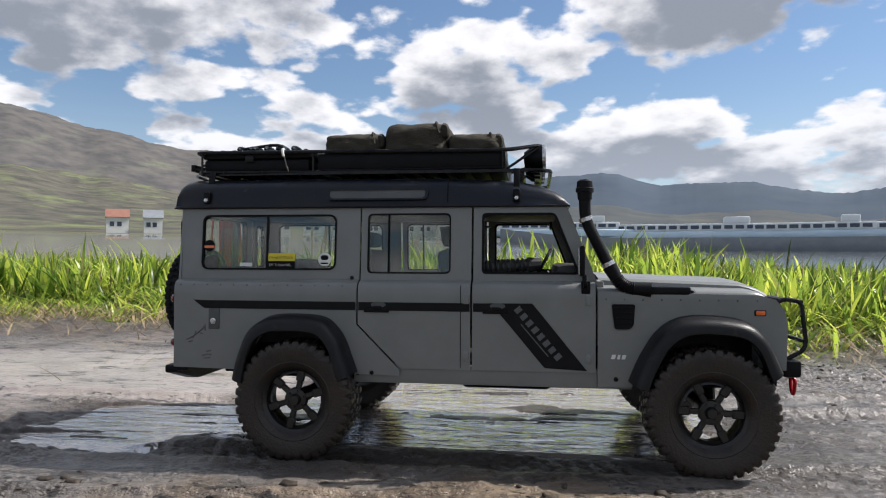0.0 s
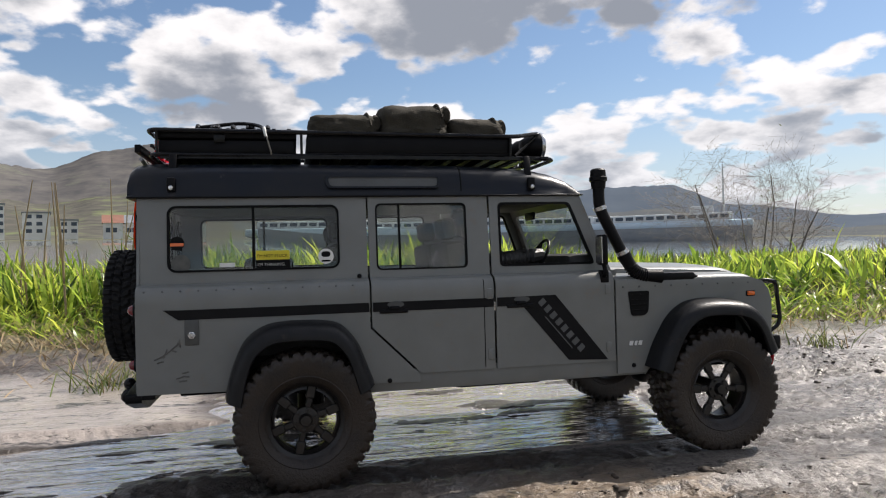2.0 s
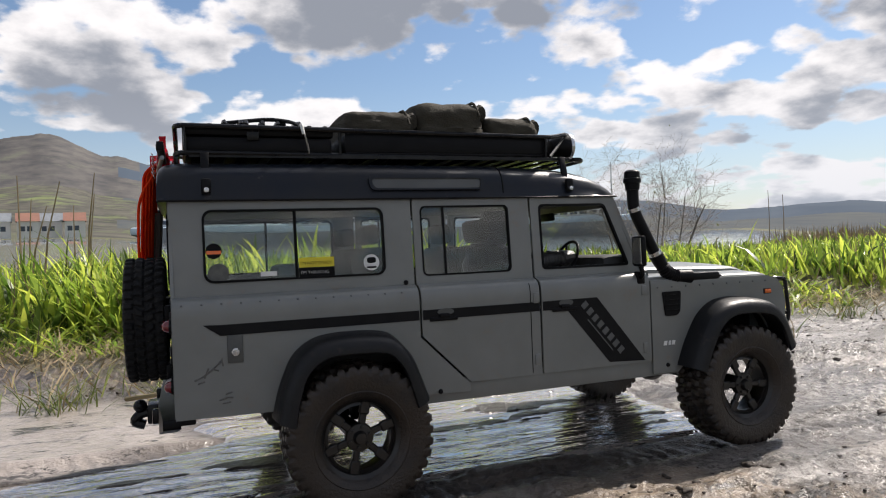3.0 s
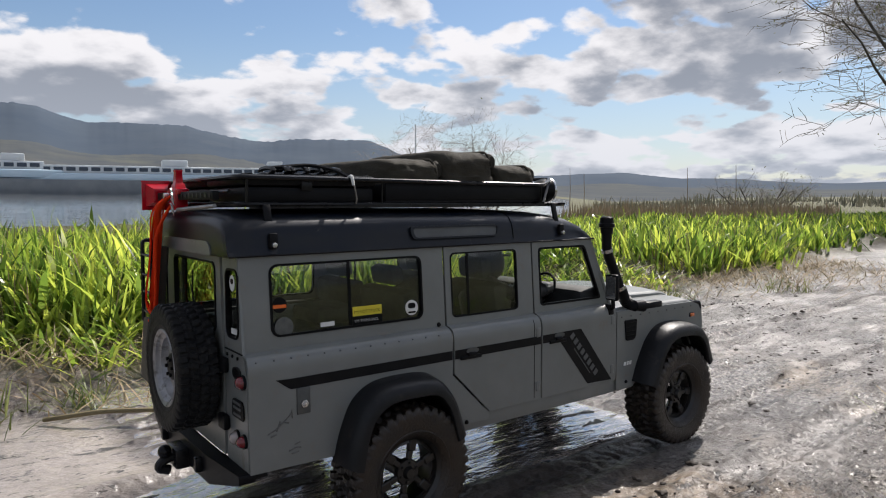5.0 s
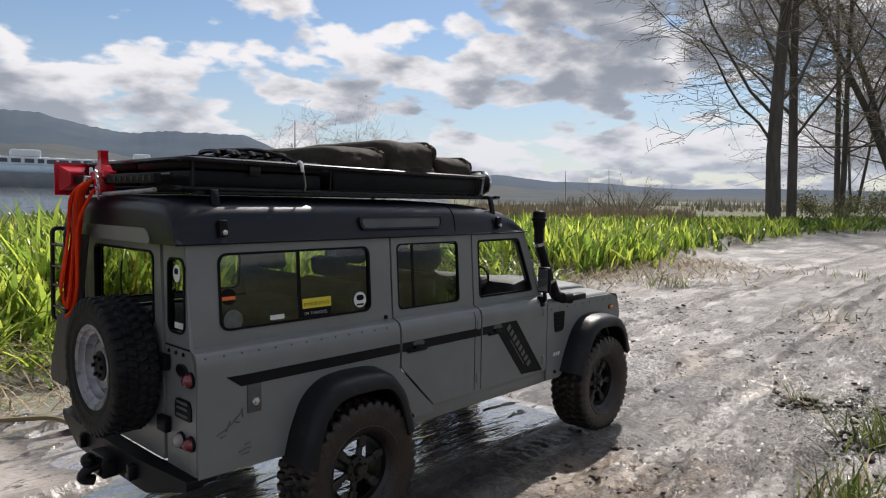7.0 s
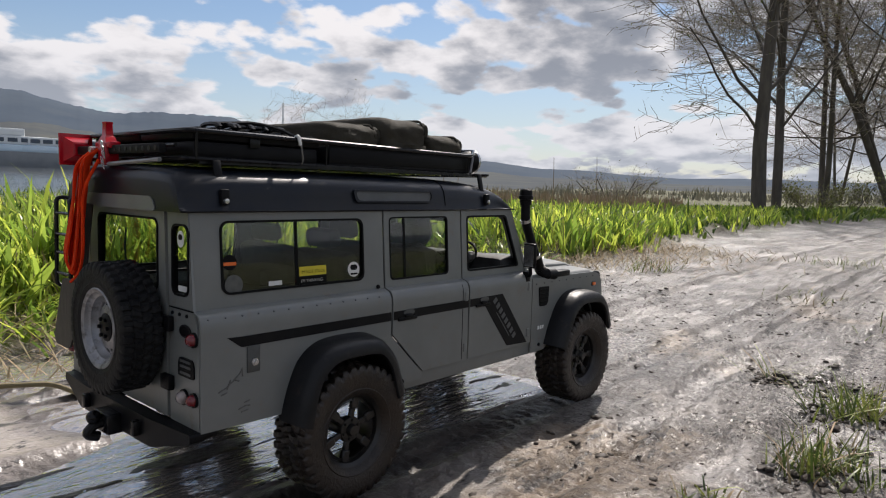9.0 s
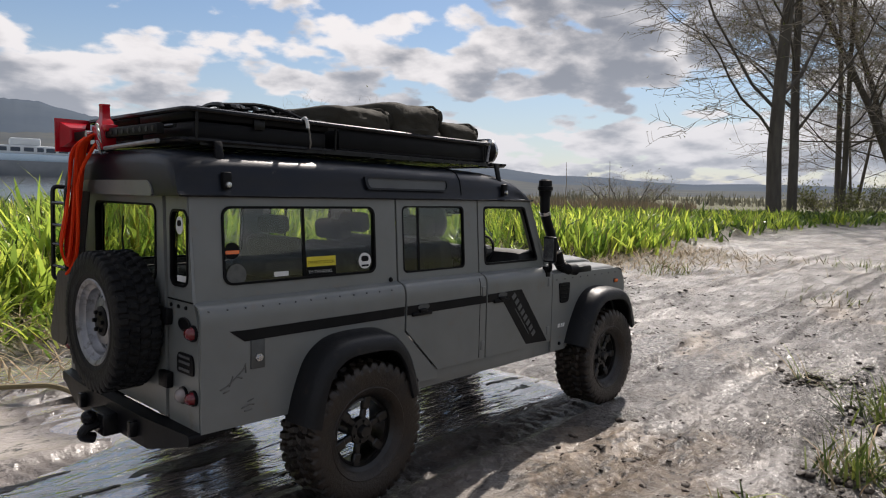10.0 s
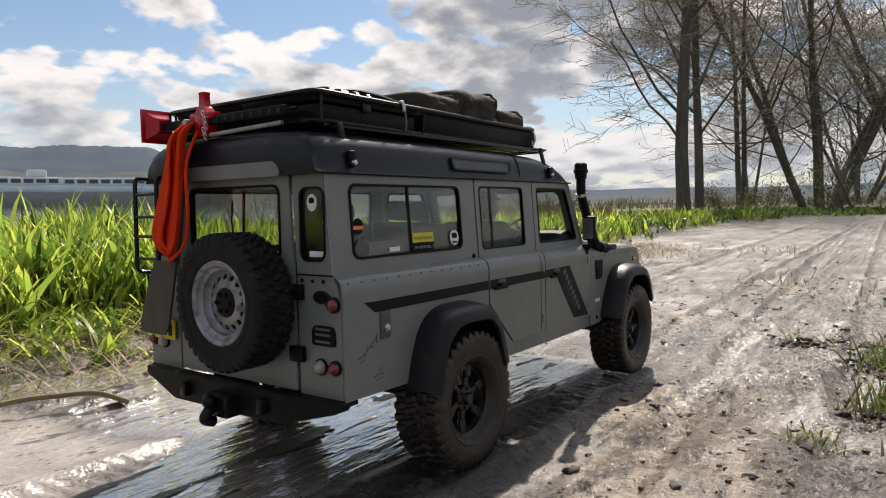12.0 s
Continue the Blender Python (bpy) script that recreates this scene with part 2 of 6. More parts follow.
def solo(name, bm, mat, label, category, group="", kind="", smooth=35, at=None):
    """A thing that is one mesh; its origin lies at its base."""
    vs = [v.co for v in bm.verts]
    o = Vector(at) if at else Vector((sum(v.x for v in vs) / len(vs), sum(v.y for v in vs) / len(vs), min(v.z for v in vs)))
    bmesh.ops.translate(bm, vec=-o, verts=bm.verts)
    ob = mesh_object(name, bm, mat, smooth)
    ob.location = o
    ORIGIN[ob] = o
    return tagged(ob, label, category, group, kind)


def add_box(bm, x0, x1, y0, y1, z0, z1, bevel=0.0, m=None, seg=2):
    v = bmesh.ops.create_cube(bm, size=1.0)["verts"]
    for p in v:
        p.co = Vector((x0 + (p.co.x + 0.5) * (x1 - x0), y0 + (p.co.y + 0.5) * (y1 - y0), z0 + (p.co.z + 0.5) * (z1 - z0)))
    if bevel:
        es = list({e for p in v for e in p.link_edges})
        r = bmesh.ops.bevel(bm, geom=es, offset=bevel, segments=seg, affect="EDGES", profile=0.5)
        v = list({q for f in r["faces"] for q in f.verts} | {p for p in v if p.is_valid})
    if m is not None:
        bmesh.ops.transform(bm, matrix=m, verts=v)
    return v


def box(*a, **k):
    bm = bmesh.new()
    add_box(bm, *a, **k)
    return bm


def add_tube(bm, pts, r, n=8, closed=False, caps=True):
    """A round bar along points; r may be a list."""
    pts = [Vector(p) for p in pts]
    rs = r if isinstance(r, (list, tuple)) else [r] * len(pts)
    rings, side = [], None
    for i, p in enumerate(pts):
        a = pts[i - 1] if i or closed else p
        b = pts[(i + 1) % len(pts)] if i < len(pts) - 1 or closed else p
        d = (b - a).normalized()
        if side is None:
            side = d.orthogonal().normalized()
        else:
            side = (side - d * side.dot(d))
            side = side.normalized() if side.length > 1e-6 else d.orthogonal().normalized()
        up = d.cross(side)
        rings.append([bm.verts.new(p + (side * math.cos(k * 2 * math.pi / n) + up * math.sin(k * 2 * math.pi / n)) * rs[i]) for k in range(n)])
    last = len(rings) if closed else len(rings) - 1
    for i in range(last):
        A, B = rings[i], rings[(i + 1) % len(rings)]
        for k in range(n):
            bm.faces.new((A[k], A[(k + 1) % n], B[(k + 1) % n], B[k]))
    if caps and not closed:
        bm.faces.new(rings[0][::-1])
        bm.faces.new(rings[-1])
    return [v for g in rings for v in g]


def tube(pts, r, n=8, closed=False):
    bm = bmesh.new()
    add_tube(bm, pts, r, n, closed)
    return bm


def bend(pts, r, n=4):
    """Round off the corners of a line of points."""
    pts = [Vector(p) for p in pts]
    out = [pts[0]]
    for a, b, c in zip(pts, pts[1:], pts[2:]):
        k = min(r, (a - b).length * 0.49, (c - b).length * 0.49)
        p, q = b + (a - b).normalized() * k, b + (c - b).normalized() * k
        for i in range(n + 1):
            t = i / n
            out.append(p * (1 - t) ** 2 + b * 2 * t * (1 - t) + q * t * t)
    return out + [pts[-1]]


def loop_bend(pts, r, n=4):
    pts = [Vector(p) for p in pts]
    full = bend([pts[-1]] + pts + [pts[0]], r, n)
    return full[1:-1]


def add_lathe(bm, prof, n=32, m=None):
    """Turns a profile of (radius, along) round the y axis."""
    rings = []
    for r, a in prof:
        if r < 1e-6:
            rings.append([bm.verts.new((0, a, 0))])
        else:
            rings.append([bm.verts.new((r * math.cos(2 * math.pi * k / n), a, r * math.sin(2 * math.pi * k / n))) for k in range(n)])
    for A, B in zip(rings, rings[1:]):
        for k in range(n):
            q = (k + 1) % n
            f = [A[k % len(A)], A[q % len(A)], B[q % len(B)], B[k % len(B)]]
            f = list(dict.fromkeys(f))
            if len(f) > 2:
                bm.faces.new(f)
    vs = [v for g in rings for v in g]
    if m is not None:
        bmesh.ops.transform(bm, matrix=m, verts=vs)
    return vs


def lathe(prof, n=32, m=None):
    bm = bmesh.new()
    add_lathe(bm, prof, n, m)
    return bm


def rrect(u0, u1, v0, v1, r, n=5):
    out = []
    for cu, cv, a0 in ((u1 - r, v1 - r, 0), (u0 + r, v1 - r, 90), (u0 + r, v0 + r, 180), (u1 - r, v0 + r, 270)):
        for i in range(n + 1):
            a = radians(a0 + 90 * i / n)
            out.append((cu + r * math.cos(a), cv + r * math.sin(a)))
    return out


def round_poly(pts, r, n=4):
    return [(p.x, p.y) for p in loop_bend([(u, v, 0) for u, v in pts], r, n)]


def slab(outline, holes, place, thick, cuts=(), cuts_u=()):
    """A plate with openings. place(u, v, w) sets it in the world, w is the depth."""
    bm = bmesh.new()
    for lp in (outline, *holes):
        vs = [bm.verts.new((u, v, 0)) for u, v in lp]
        for a, b in zip(vs, vs[1:] + vs[:1]):
            bm.edges.new((a, b))
    bmesh.ops.triangle_fill(bm, use_beauty=True, edges=bm.edges[:])
    for c in cuts:
        bmesh.ops.bisect_plane(bm, geom=bm.verts[:] + bm.edges[:] + bm.faces[:], plane_co=(0, c, 0), plane_no=(0, 1, 0))
    for c in cuts_u:
        bmesh.ops.bisect_plane(bm, geom=bm.verts[:] + bm.edges[:] + bm.faces[:], plane_co=(c, 0, 0), plane_no=(1, 0, 0))
    front = bm.verts[:]
    back = {v: bm.verts.new((v.co.x, v.co.y, thick)) for v in front}
    rim = [e for e in bm.edges if len(e.link_faces) == 1]
    faces = bm.faces[:]
    for f in faces:
        bm.faces.new([back[v] for v in reversed(f.verts)])
    for e in rim:
        a, b = e.verts
        bm.faces.new((a, b, back[b], back[a]))
    for v in bm.verts:
        v.co = place(v.co.x, v.co.y, v.co.z)
    return bm


def ring(outer, inner, place, thick):
    return slab(outer, [inner], place, thick)


def smooth01(t):
    t = min(1.0, max(0.0, t))
    return t * t * (3 - 2 * t)


def lerp_table(table, x):
    if x <= table[0][0]:
        return table[0][1]
    for (a, p), (b, q) in zip(table, table[1:]):
        if x <= b:
            return p + (q - p) * smooth01((x - a) / (b - a))
    return table[-1][1]

# ---------- the ground, the river and the distance ----------
BANK = [(-9, 1.6), (-3, 1.3), (-0.7, 1.15), (-0.40, 0.92), (-0.20, 0.66), (0.15, 0.66), (0.5, 0.80), (1.0, 0.78), (1.6, 0.60), (3, 0.85), (5, 1.05), (7.5, 0.9), (10, -0.4), (13, -2.8), (30, -14)]
RIGHT = [(-6, -4.0), (-0.6, -1.8), (0.4, -0.85), (1.3, -0.52), (2.4, -0.38), (5, -0.65), (8, -1.3), (11, -3.0), (14, -6), (30, -18)]
TILT = [(-180, 0.0), (-62, 0.3), (-52, 0.0), (-44, 0.8), (-6, 0.9), (8, 2.0), (80, 2.2), (180, 0.0)]


def azimuth(x, y):
    return math.degrees(math.atan2(-x, y))


def fbm(x, y, s, o=4, seed=0.0):
    return noise.fractal((x * s + seed, y * s - seed, seed * 0.37), 1.0, 2.1, o)


def turf(x, y):
    """How far a place lies inside the grown-over ground, 0 to 1."""
    w = fbm(x, y, 3.0, 3, 5.0) * 0.10
    d = max(y - lerp_table(BANK, x) + w, lerp_table(RIGHT, x) - y + w * 0.8)
    return smooth01(d / 0.22 + 0.35)


def puddle(x, y):
    w = fbm(x, y, 2.2, 3, 9.0) * 0.10
    near_shore = -0.075 - 0.055 * smooth01((-0.26 - x) / 0.06)
    return min(smooth01((x + 0.30 + 1.5 * w + 0.27 * smooth01((0.12 - y) / 0.08)) / 0.16), smooth01((0.27 + w - x) / 0.20), smooth01((y - near_shore + w * 0.25) / 0.05), smooth01((0.52 + w - y) / 0.16))


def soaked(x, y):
    """Dark mud, wet through, along and under the car; the strip also paints in some of the car's shade."""
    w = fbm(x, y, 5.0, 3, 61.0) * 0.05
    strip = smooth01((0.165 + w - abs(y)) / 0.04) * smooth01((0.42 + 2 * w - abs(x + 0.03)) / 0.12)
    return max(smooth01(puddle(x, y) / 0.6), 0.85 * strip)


def silt(x, y):
    """Smooth pale silt behind the car."""
    w = fbm(x, y, 3.0, 3, 15.0) * 0.12
    return smooth01((-0.17 + w - x) / 0.14) * smooth01((y + 0.02 - w) / 0.16) * smooth01((0.46 + w - y) / 0.14)


def loam(x, y):
    """Brown loam showing along the near side of the puddle."""
    w = fbm(x, y, 6.0, 4, 91.0) * 0.07
    return 0.75 * smooth01((-0.150 + w - y) / 0.03) * smooth01((y + 0.29 + w) / 0.05) * smooth01((0.24 + 2 * w - abs(x + 0.02)) / 0.10)


def shore(x, y):
    """Dark trodden mud along the foot of the bank."""
    w = fbm(x, y, 4.0, 4, 25.0) * 0.16
    return smooth01((y + 0.36 - 0.24 * smooth01((x - 0.45) / 0.4) + 0.26 * smooth01((0.1 - x) / 0.4) + w - lerp_table(BANK, x)) / 0.14) * smooth01((4.5 + w - x) / 1.0)


def churned(x, y):
    """Trampled, lumpy stretches that run along the track, 0 to 1."""
    return smooth01((fbm(x * 0.35, y * 1.1, 6.5, 4, 41.0) + 0.28) / 0.45)


def ground_z(x, y):
    d = math.hypot(x, y)
    t = turf(x, y)
    z = d * math.tan(radians(lerp_table(TILT, azimuth(x, y)))) * smooth01((d - 4) / 30)
    if d < 12:
        near = smooth01((12 - d) / 8)
        rough = fbm(x, y, 7, 4) * 0.006 + abs(fbm(x, y, 20, 3, 3.0)) * 0.0045 + (abs(fbm(x * 0.7, y, 45, 3, 7.0)) * 0.0062 + (abs(fbm(x * 0.8, y, 105, 2, 21.0)) * 0.0052 if d < 2.5 else 0.0)) * (0.22 + 0.78 * churned(x, y))
        p = puddle(x, y)
        under = smooth01((0.16 - abs(abs(y) - 0.10)) / 0.10) * smooth01((0.5 - abs(x)) / 0.2)
        sl = silt(x, y)
        rough *= (1 - 0.85 * sl) * (1 + 0.9 * shore(x, y) * (1 - sl))
        z += near * (rough * (1 - 0.55 * under) * (1 - 0.6 * p) - 0.007 * p - 0.003 * under)
        # long mud ridges breaking the water
        z += near * p * 0.0085 * smooth01((fbm(x * 0.20, y, 34, 4, 31.0) - 0.12) / 0.30)
        # wheel ruts ahead of the car
        for yc, dp in ((-0.098 + 0.03 * max(0, x), 0.006), (0.098 + 0.05 * max(0, x), 0.006), (-0.205 + 0.06 * x, 0.007), (-0.33 + 0.04 * x, 0.004)):
            g_ = math.exp(-((y - yc) / 0.020) ** 4)
            z -= near * g_ * (1 - p) * (dp - 0.0022 * abs(math.sin((x + 0.5 * abs(y - yc)) * 210)))
            z += near * 0.003 * math.exp(-((abs(y - yc) - 0.027) / 0.008) ** 2) * (1 - p)
        z += near * t * (0.035 + abs(fbm(x, y, 9, 4, 2.0)) * 0.035)
    az = azimuth(x, y)
    if d > 6 and az > -50:
        z -= 0.5 * smooth01((d - 6) / 3) * smooth01((az + 50) / 4)
    return z


def spaced(lo, hi, step, far, grow):
    mid = [lo + i * step for i in range(int(round((hi - lo) / step)) + 1)]
    a, s = [], step
    v = hi
    while v < far:
        s *= grow
        v += s
        a.append(v)
    b, s = [], step
    v = lo
    while v > -far:
        s *= grow
        v -= s
        b.append(v)
    return b[::-1] + mid + a


def build_ground(mat):
    xs, ys = spaced(-0.48, 0.60, 0.0029, 2500, 1.07), spaced(-0.44, 0.32, 0.0029, 2500, 1.07)
    verts = [(x, y, ground_z(x, y)) for y in ys for x in xs]
    n = len(xs)
    faces = [(j * n + i, j * n + i + 1, (j + 1) * n + i + 1, (j + 1) * n + i) for j in range(len(ys) - 1) for i in range(n - 1)]
    me = bpy.data.meshes.new("ground")
    me.from_pydata(verts, [], faces)
    at = me.attributes.new("turf", "FLOAT", "POINT")
    at.data.foreach_set("value", [turf(x, y) for x, y, z in verts])
    at = me.attributes.new("silt", "FLOAT", "POINT")
    at.data.foreach_set("value", [silt(x, y) if abs(x) + abs(y) < 9 else 0.0 for x, y, z in verts])
    at = me.attributes.new("shore", "FLOAT", "POINT")
    at.data.foreach_set("value", [shore(x, y) * (1 - silt(x, y)) if abs(x) + abs(y) < 5 else 0.0 for x, y, z in verts])
    at = me.attributes.new("loam", "FLOAT", "POINT")
    at.data.foreach_set("value", [loam(x, y) if abs(x) + abs(y) < 3 else 0.0 for x, y, z in verts])
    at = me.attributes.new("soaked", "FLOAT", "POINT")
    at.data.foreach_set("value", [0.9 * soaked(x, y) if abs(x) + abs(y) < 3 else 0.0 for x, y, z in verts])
    me.materials.append(mat)
    me.shade_smooth()
    return tagged(new("ground", me), "wet brown churned mud track with tyre ruts", "mud", kind="structure")


def ground_material():
    m = bpy.data.materials.new("wet_mud")
    m.use_nodes = True
    nt = m.node_tree
    b = nt.nodes["Principled BSDF"]
    geo = nt.nodes.new("ShaderNodeNewGeometry")

    def noise_at(s, d=6, r=0.6, stretch=None):
        n = nt.nodes.new("ShaderNodeTexNoise")
        n.inputs["Scale"].default_value, n.inputs["Detail"].default_value, n.inputs["Roughness"].default_value = s, d, r
        if stretch:
            mp = nt.nodes.new("ShaderNodeMapping")
            mp.inputs["Scale"].default_value = stretch
            nt.links.new(geo.outputs["Position"], mp.inputs[0])
            nt.links.new(mp.outputs[0], n.inputs[0])
        else:
            nt.links.new(geo.outputs["Position"], n.inputs[0])
        return n.outputs[0]

    def rng(v, lo, hi, a=0.0, c=1.0):
        r = nt.nodes.new("ShaderNodeMapRange")
        for k, x in (("From Min", lo), ("From Max", hi), ("To Min", a), ("To Max", c)):
            r.inputs[k].default_value = x
        nt.links.new(v, r.inputs[0])
        return r.outputs[0]

    def mix(f, a, c):
        x = nt.nodes.new("ShaderNodeMix")
        x.data_type = "RGBA"
        nt.links.new(f, x.inputs["Factor"])
        for k, v in (("A", a), ("B", c)):
            if isinstance(v, tuple):
                x.inputs[k].default_value = (*v, 1)
            else:
                nt.links.new(v, x.inputs[k])
        return x.outputs["Result"]

    # pale silt slicked smooth, with ragged patches of dark grit along the track
    slick_mud = mix(rng(noise_at(9), 0.35, 0.65), (0.124, 0.110, 0.100), (0.192, 0.172, 0.156))
    slick_mud = mix(rng(noise_at(3, 4), 0.55, 0.70), slick_mud, (0.265, 0.215, 0.165))
    churn = rng(noise_at(8, 10, 0.72, (0.42, 1.1, 1)), 0.46, 0.58)
    lumps = noise_at(140, 3, 0.55)
    grit = mix(rng(noise_at(210, 5, 0.66), 0.47, 0.535), (0.028, 0.023, 0.019), (0.25, 0.222, 0.20))
    mud = mix(churn, slick_mud, grit)
    si = nt.nodes.new("ShaderNodeAttribute")
    si.attribute_name = "silt"
    mud = mix(si.outputs["Fac"], mud, mix(rng(noise_at(14, 5), 0.35, 0.65), (0.28, 0.242, 0.214), (0.40, 0.35, 0.312)))
    lo = nt.nodes.new("ShaderNodeAttribute")
    lo.attribute_name = "loam"
    mud = mix(lo.outputs["Fac"], mud, mix(rng(noise_at(60, 8, 0.7), 0.42, 0.58), (0.105, 0.072, 0.046), (0.24, 0.178, 0.118)))
    mud = mix(rng(noise_at(26, 9, 0.76, (0.4, 1.3, 1)), 0.555, 0.59), mud, (0.040, 0.032, 0.026))
    mud = mix(rng(noise_at(75, 7, 0.72, (0.6, 1.2, 1)), 0.585, 0.61), mud, (0.030, 0.024, 0.020))
    sh = nt.nodes.new("ShaderNodeAttribute")
    sh.attribute_name = "shore"
    mud = mix(sh.outputs["Fac"], mud, mix(rng(noise_at(34, 8, 0.72), 0.42, 0.58), (0.046, 0.035, 0.027), (0.13, 0.10, 0.078)))
    # dark tone of wet mud, deepening the shade beside the car too
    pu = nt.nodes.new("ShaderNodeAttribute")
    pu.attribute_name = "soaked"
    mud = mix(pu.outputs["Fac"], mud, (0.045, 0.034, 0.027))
    soil = mix(rng(noise_at(30, 8, 0.7), 0.4, 0.6), (0.06, 0.05, 0.028), (0.11, 0.12, 0.04))
    at = nt.nodes.new("ShaderNodeAttribute")
    at.attribute_name = "turf"
    nt.links.new(mix(at.outputs["Fac"], mud, soil), b.inputs["Base Color"])
    wet = rng(noise_at(5, 6, 0.6), 0.42, 0.60, 0.30, 0.50)
    rr = nt.nodes.new("ShaderNodeMath")
    rr.operation, rr.use_clamp = "ADD", True
    nt.links.new(wet, rr.inputs[0])
    nt.links.new(rng(at.outputs["Fac"], 0, 1, 0, 0.5), rr.inputs[1])
    nt.links.new(rr.outputs[0], b.inputs["Roughness"])
    b.inputs["Specular IOR Level"].default_value = 0.42
    bp = nt.nodes.new("ShaderNodeBump")
    bp.inputs["Strength"].default_value, bp.inputs["Distance"].default_value = 1.0, 0.009
    hm = nt.nodes.new("ShaderNodeMath")
    hm.operation = "MULTIPLY"
    crumbs = nt.nodes.new("ShaderNodeMath")
    crumbs.operation = "MULTIPLY_ADD"
    crumbs.inputs[1].default_value = 0.42
    nt.links.new(noise_at(420, 4, 0.62), crumbs.inputs[0])
    nt.links.new(lumps, crumbs.inputs[2])
    nt.links.new(crumbs.outputs[0], hm.inputs[0])
    nt.links.new(rng(churn, 0, 1, 0.42, 1.0), hm.inputs[1])
    nt.links.new(hm.outputs[0], bp.inputs["Height"])
    nt.links.new(rng(si.outputs["Fac"], 0, 1, 1.0, 0.5), bp.inputs["Strength"])
    nt.links.new(bp.outputs[0], b.inputs["Normal"])
    # standing film of water, broken by the lumps
    film = nt.nodes.new("ShaderNodeBump")
    film.inputs["Distance"].default_value = 0.0060
    nt.links.new(rng(si.outputs["Fac"], 0, 1, 1.0, 0.25), film.inputs["Strength"])
    nt.links.new(noise_at(130, 3, 0.55), film.inputs["Height"])
    nt.links.new(film.outputs[0], b.inputs["Coat Normal"])
    b.inputs["Coat Roughness"].default_value = 0.26
    cw = nt.nodes.new("ShaderNodeMath")
    cw.operation, cw.use_clamp = "SUBTRACT", True
    nt.links.new(rng(noise_at(6, 7, 0.65, (0.6, 1.1, 1)), 0.42, 0.60, 0.20, 0.52), cw.inputs[0])
    nt.links.new(at.outputs["Fac"], cw.inputs[1])
    sw = nt.nodes.new("ShaderNodeMath")
    sw.operation = "MAXIMUM"
    nt.links.new(cw.outputs[0], sw.inputs[0])
    slick = nt.nodes.new("ShaderNodeMath")
    slick.operation = "MAXIMUM"
    nt.links.new(rng(si.outputs["Fac"], 0, 1, 0.0, 0.9), slick.inputs[0])
    nt.links.new(rng(pu.outputs["Fac"], 0, 1, 0.0, 0.28), slick.inputs[1])
    nt.links.new(slick.outputs[0], sw.inputs[1])
    nt.links.new(sw.outputs[0], b.inputs["Coat Weight"])
    return m


ground = build_ground(ground_material())


def water_material(name, color, rough, scale, strength, stretch, gloss=1.6):
    m = bpy.data.materials.new(name)
    m.use_nodes = True
    nt = m.node_tree
    b = nt.nodes["Principled BSDF"]
    b.inputs["Base Color"].default_value, b.inputs["Roughness"].default_value = (*color, 1), rough
    b.inputs["Specular IOR Level"].default_value = 0.5
    b.inputs["IOR"].default_value = gloss
    b.inputs["Coat Weight"].default_value, b.inputs["Coat IOR"].default_value, b.inputs["Coat Roughness"].default_value = 1.0, max(1.3, gloss - 1.0), 0.02
    geo = nt.nodes.new("ShaderNodeNewGeometry")
    mp = nt.nodes.new("ShaderNodeMapping")
    mp.inputs["Scale"].default_value = stretch
    nt.links.new(geo.outputs["Position"], mp.inputs[0])
    n = nt.nodes.new("ShaderNodeTexNoise")
    n.inputs["Scale"].default_value, n.inputs["Detail"].default_value, n.inputs["Distortion"].default_value = scale, 4, 0.6
    nt.links.new(mp.outputs[0], n.inputs[0])
    bp = nt.nodes.new("ShaderNodeBump")
    bp.inputs["Strength"].default_value, bp.inputs["Distance"].default_value = strength, 0.004
    nt.links.new(n.outputs[0], bp.inputs["Height"])
    nt.links.new(bp.outputs[0], b.inputs["Normal"])
    nt.links.new(bp.outputs[0], b.inputs["Coat Normal"])
    return m


def build_puddle():
    bm = bmesh.new()
    bmesh.ops.create_grid(bm, x_segments=230, y_segments=180, size=1.0)
    for v in bm.verts:
        x, y = -0.14 + v.co.x * 0.58, 0.18 + v.co.y * 0.42
        # the sheet dips under the mud along the shore
        v.co = Vector((x, y, -0.0012 - 0.022 * (1 - smooth01(puddle(x, y) / 0.60))))
    bmesh.ops.delete(bm, geom=[f for f in bm.faces if max(v.co.z for v in f.verts) < -0.0231], context="FACES")
    return tagged(mesh_object("puddle", bm, water_material("muddy_water", (0.30, 0.265, 0.24), 0.03, 62, 0.85, (0.30, 1.25, 1), 3.5), 0),
                  "shallow muddy rippled puddle water", "puddle", kind="structure")


build_puddle()


def build_river():
    bm = bmesh.new()
    rows = []
    for d in (6.5, 9, 13, 20, 30, 45, 60, 78):
        rows.append([bm.verts.new((-d * math.sin(radians(a)), d * math.cos(radians(a)), d * math.tan(radians(lerp_table(TILT, a))) * smooth01((d - 4) / 30) - 0.10)) for a in range(-48, 101, 4)])
    for A, B in zip(rows, rows[1:]):
        for i in range(len(A) - 1):
            bm.faces.new((A[i], A[i + 1], B[i + 1], B[i]))
    return tagged(mesh_object("water", bm, water_material("river_water", (0.30, 0.31, 0.30), 0.2, 1.6, 1.0, (1, 1, 1)), 30),
                  "wide pale river under a cloudy sky", "river", kind="structure")


build_river()

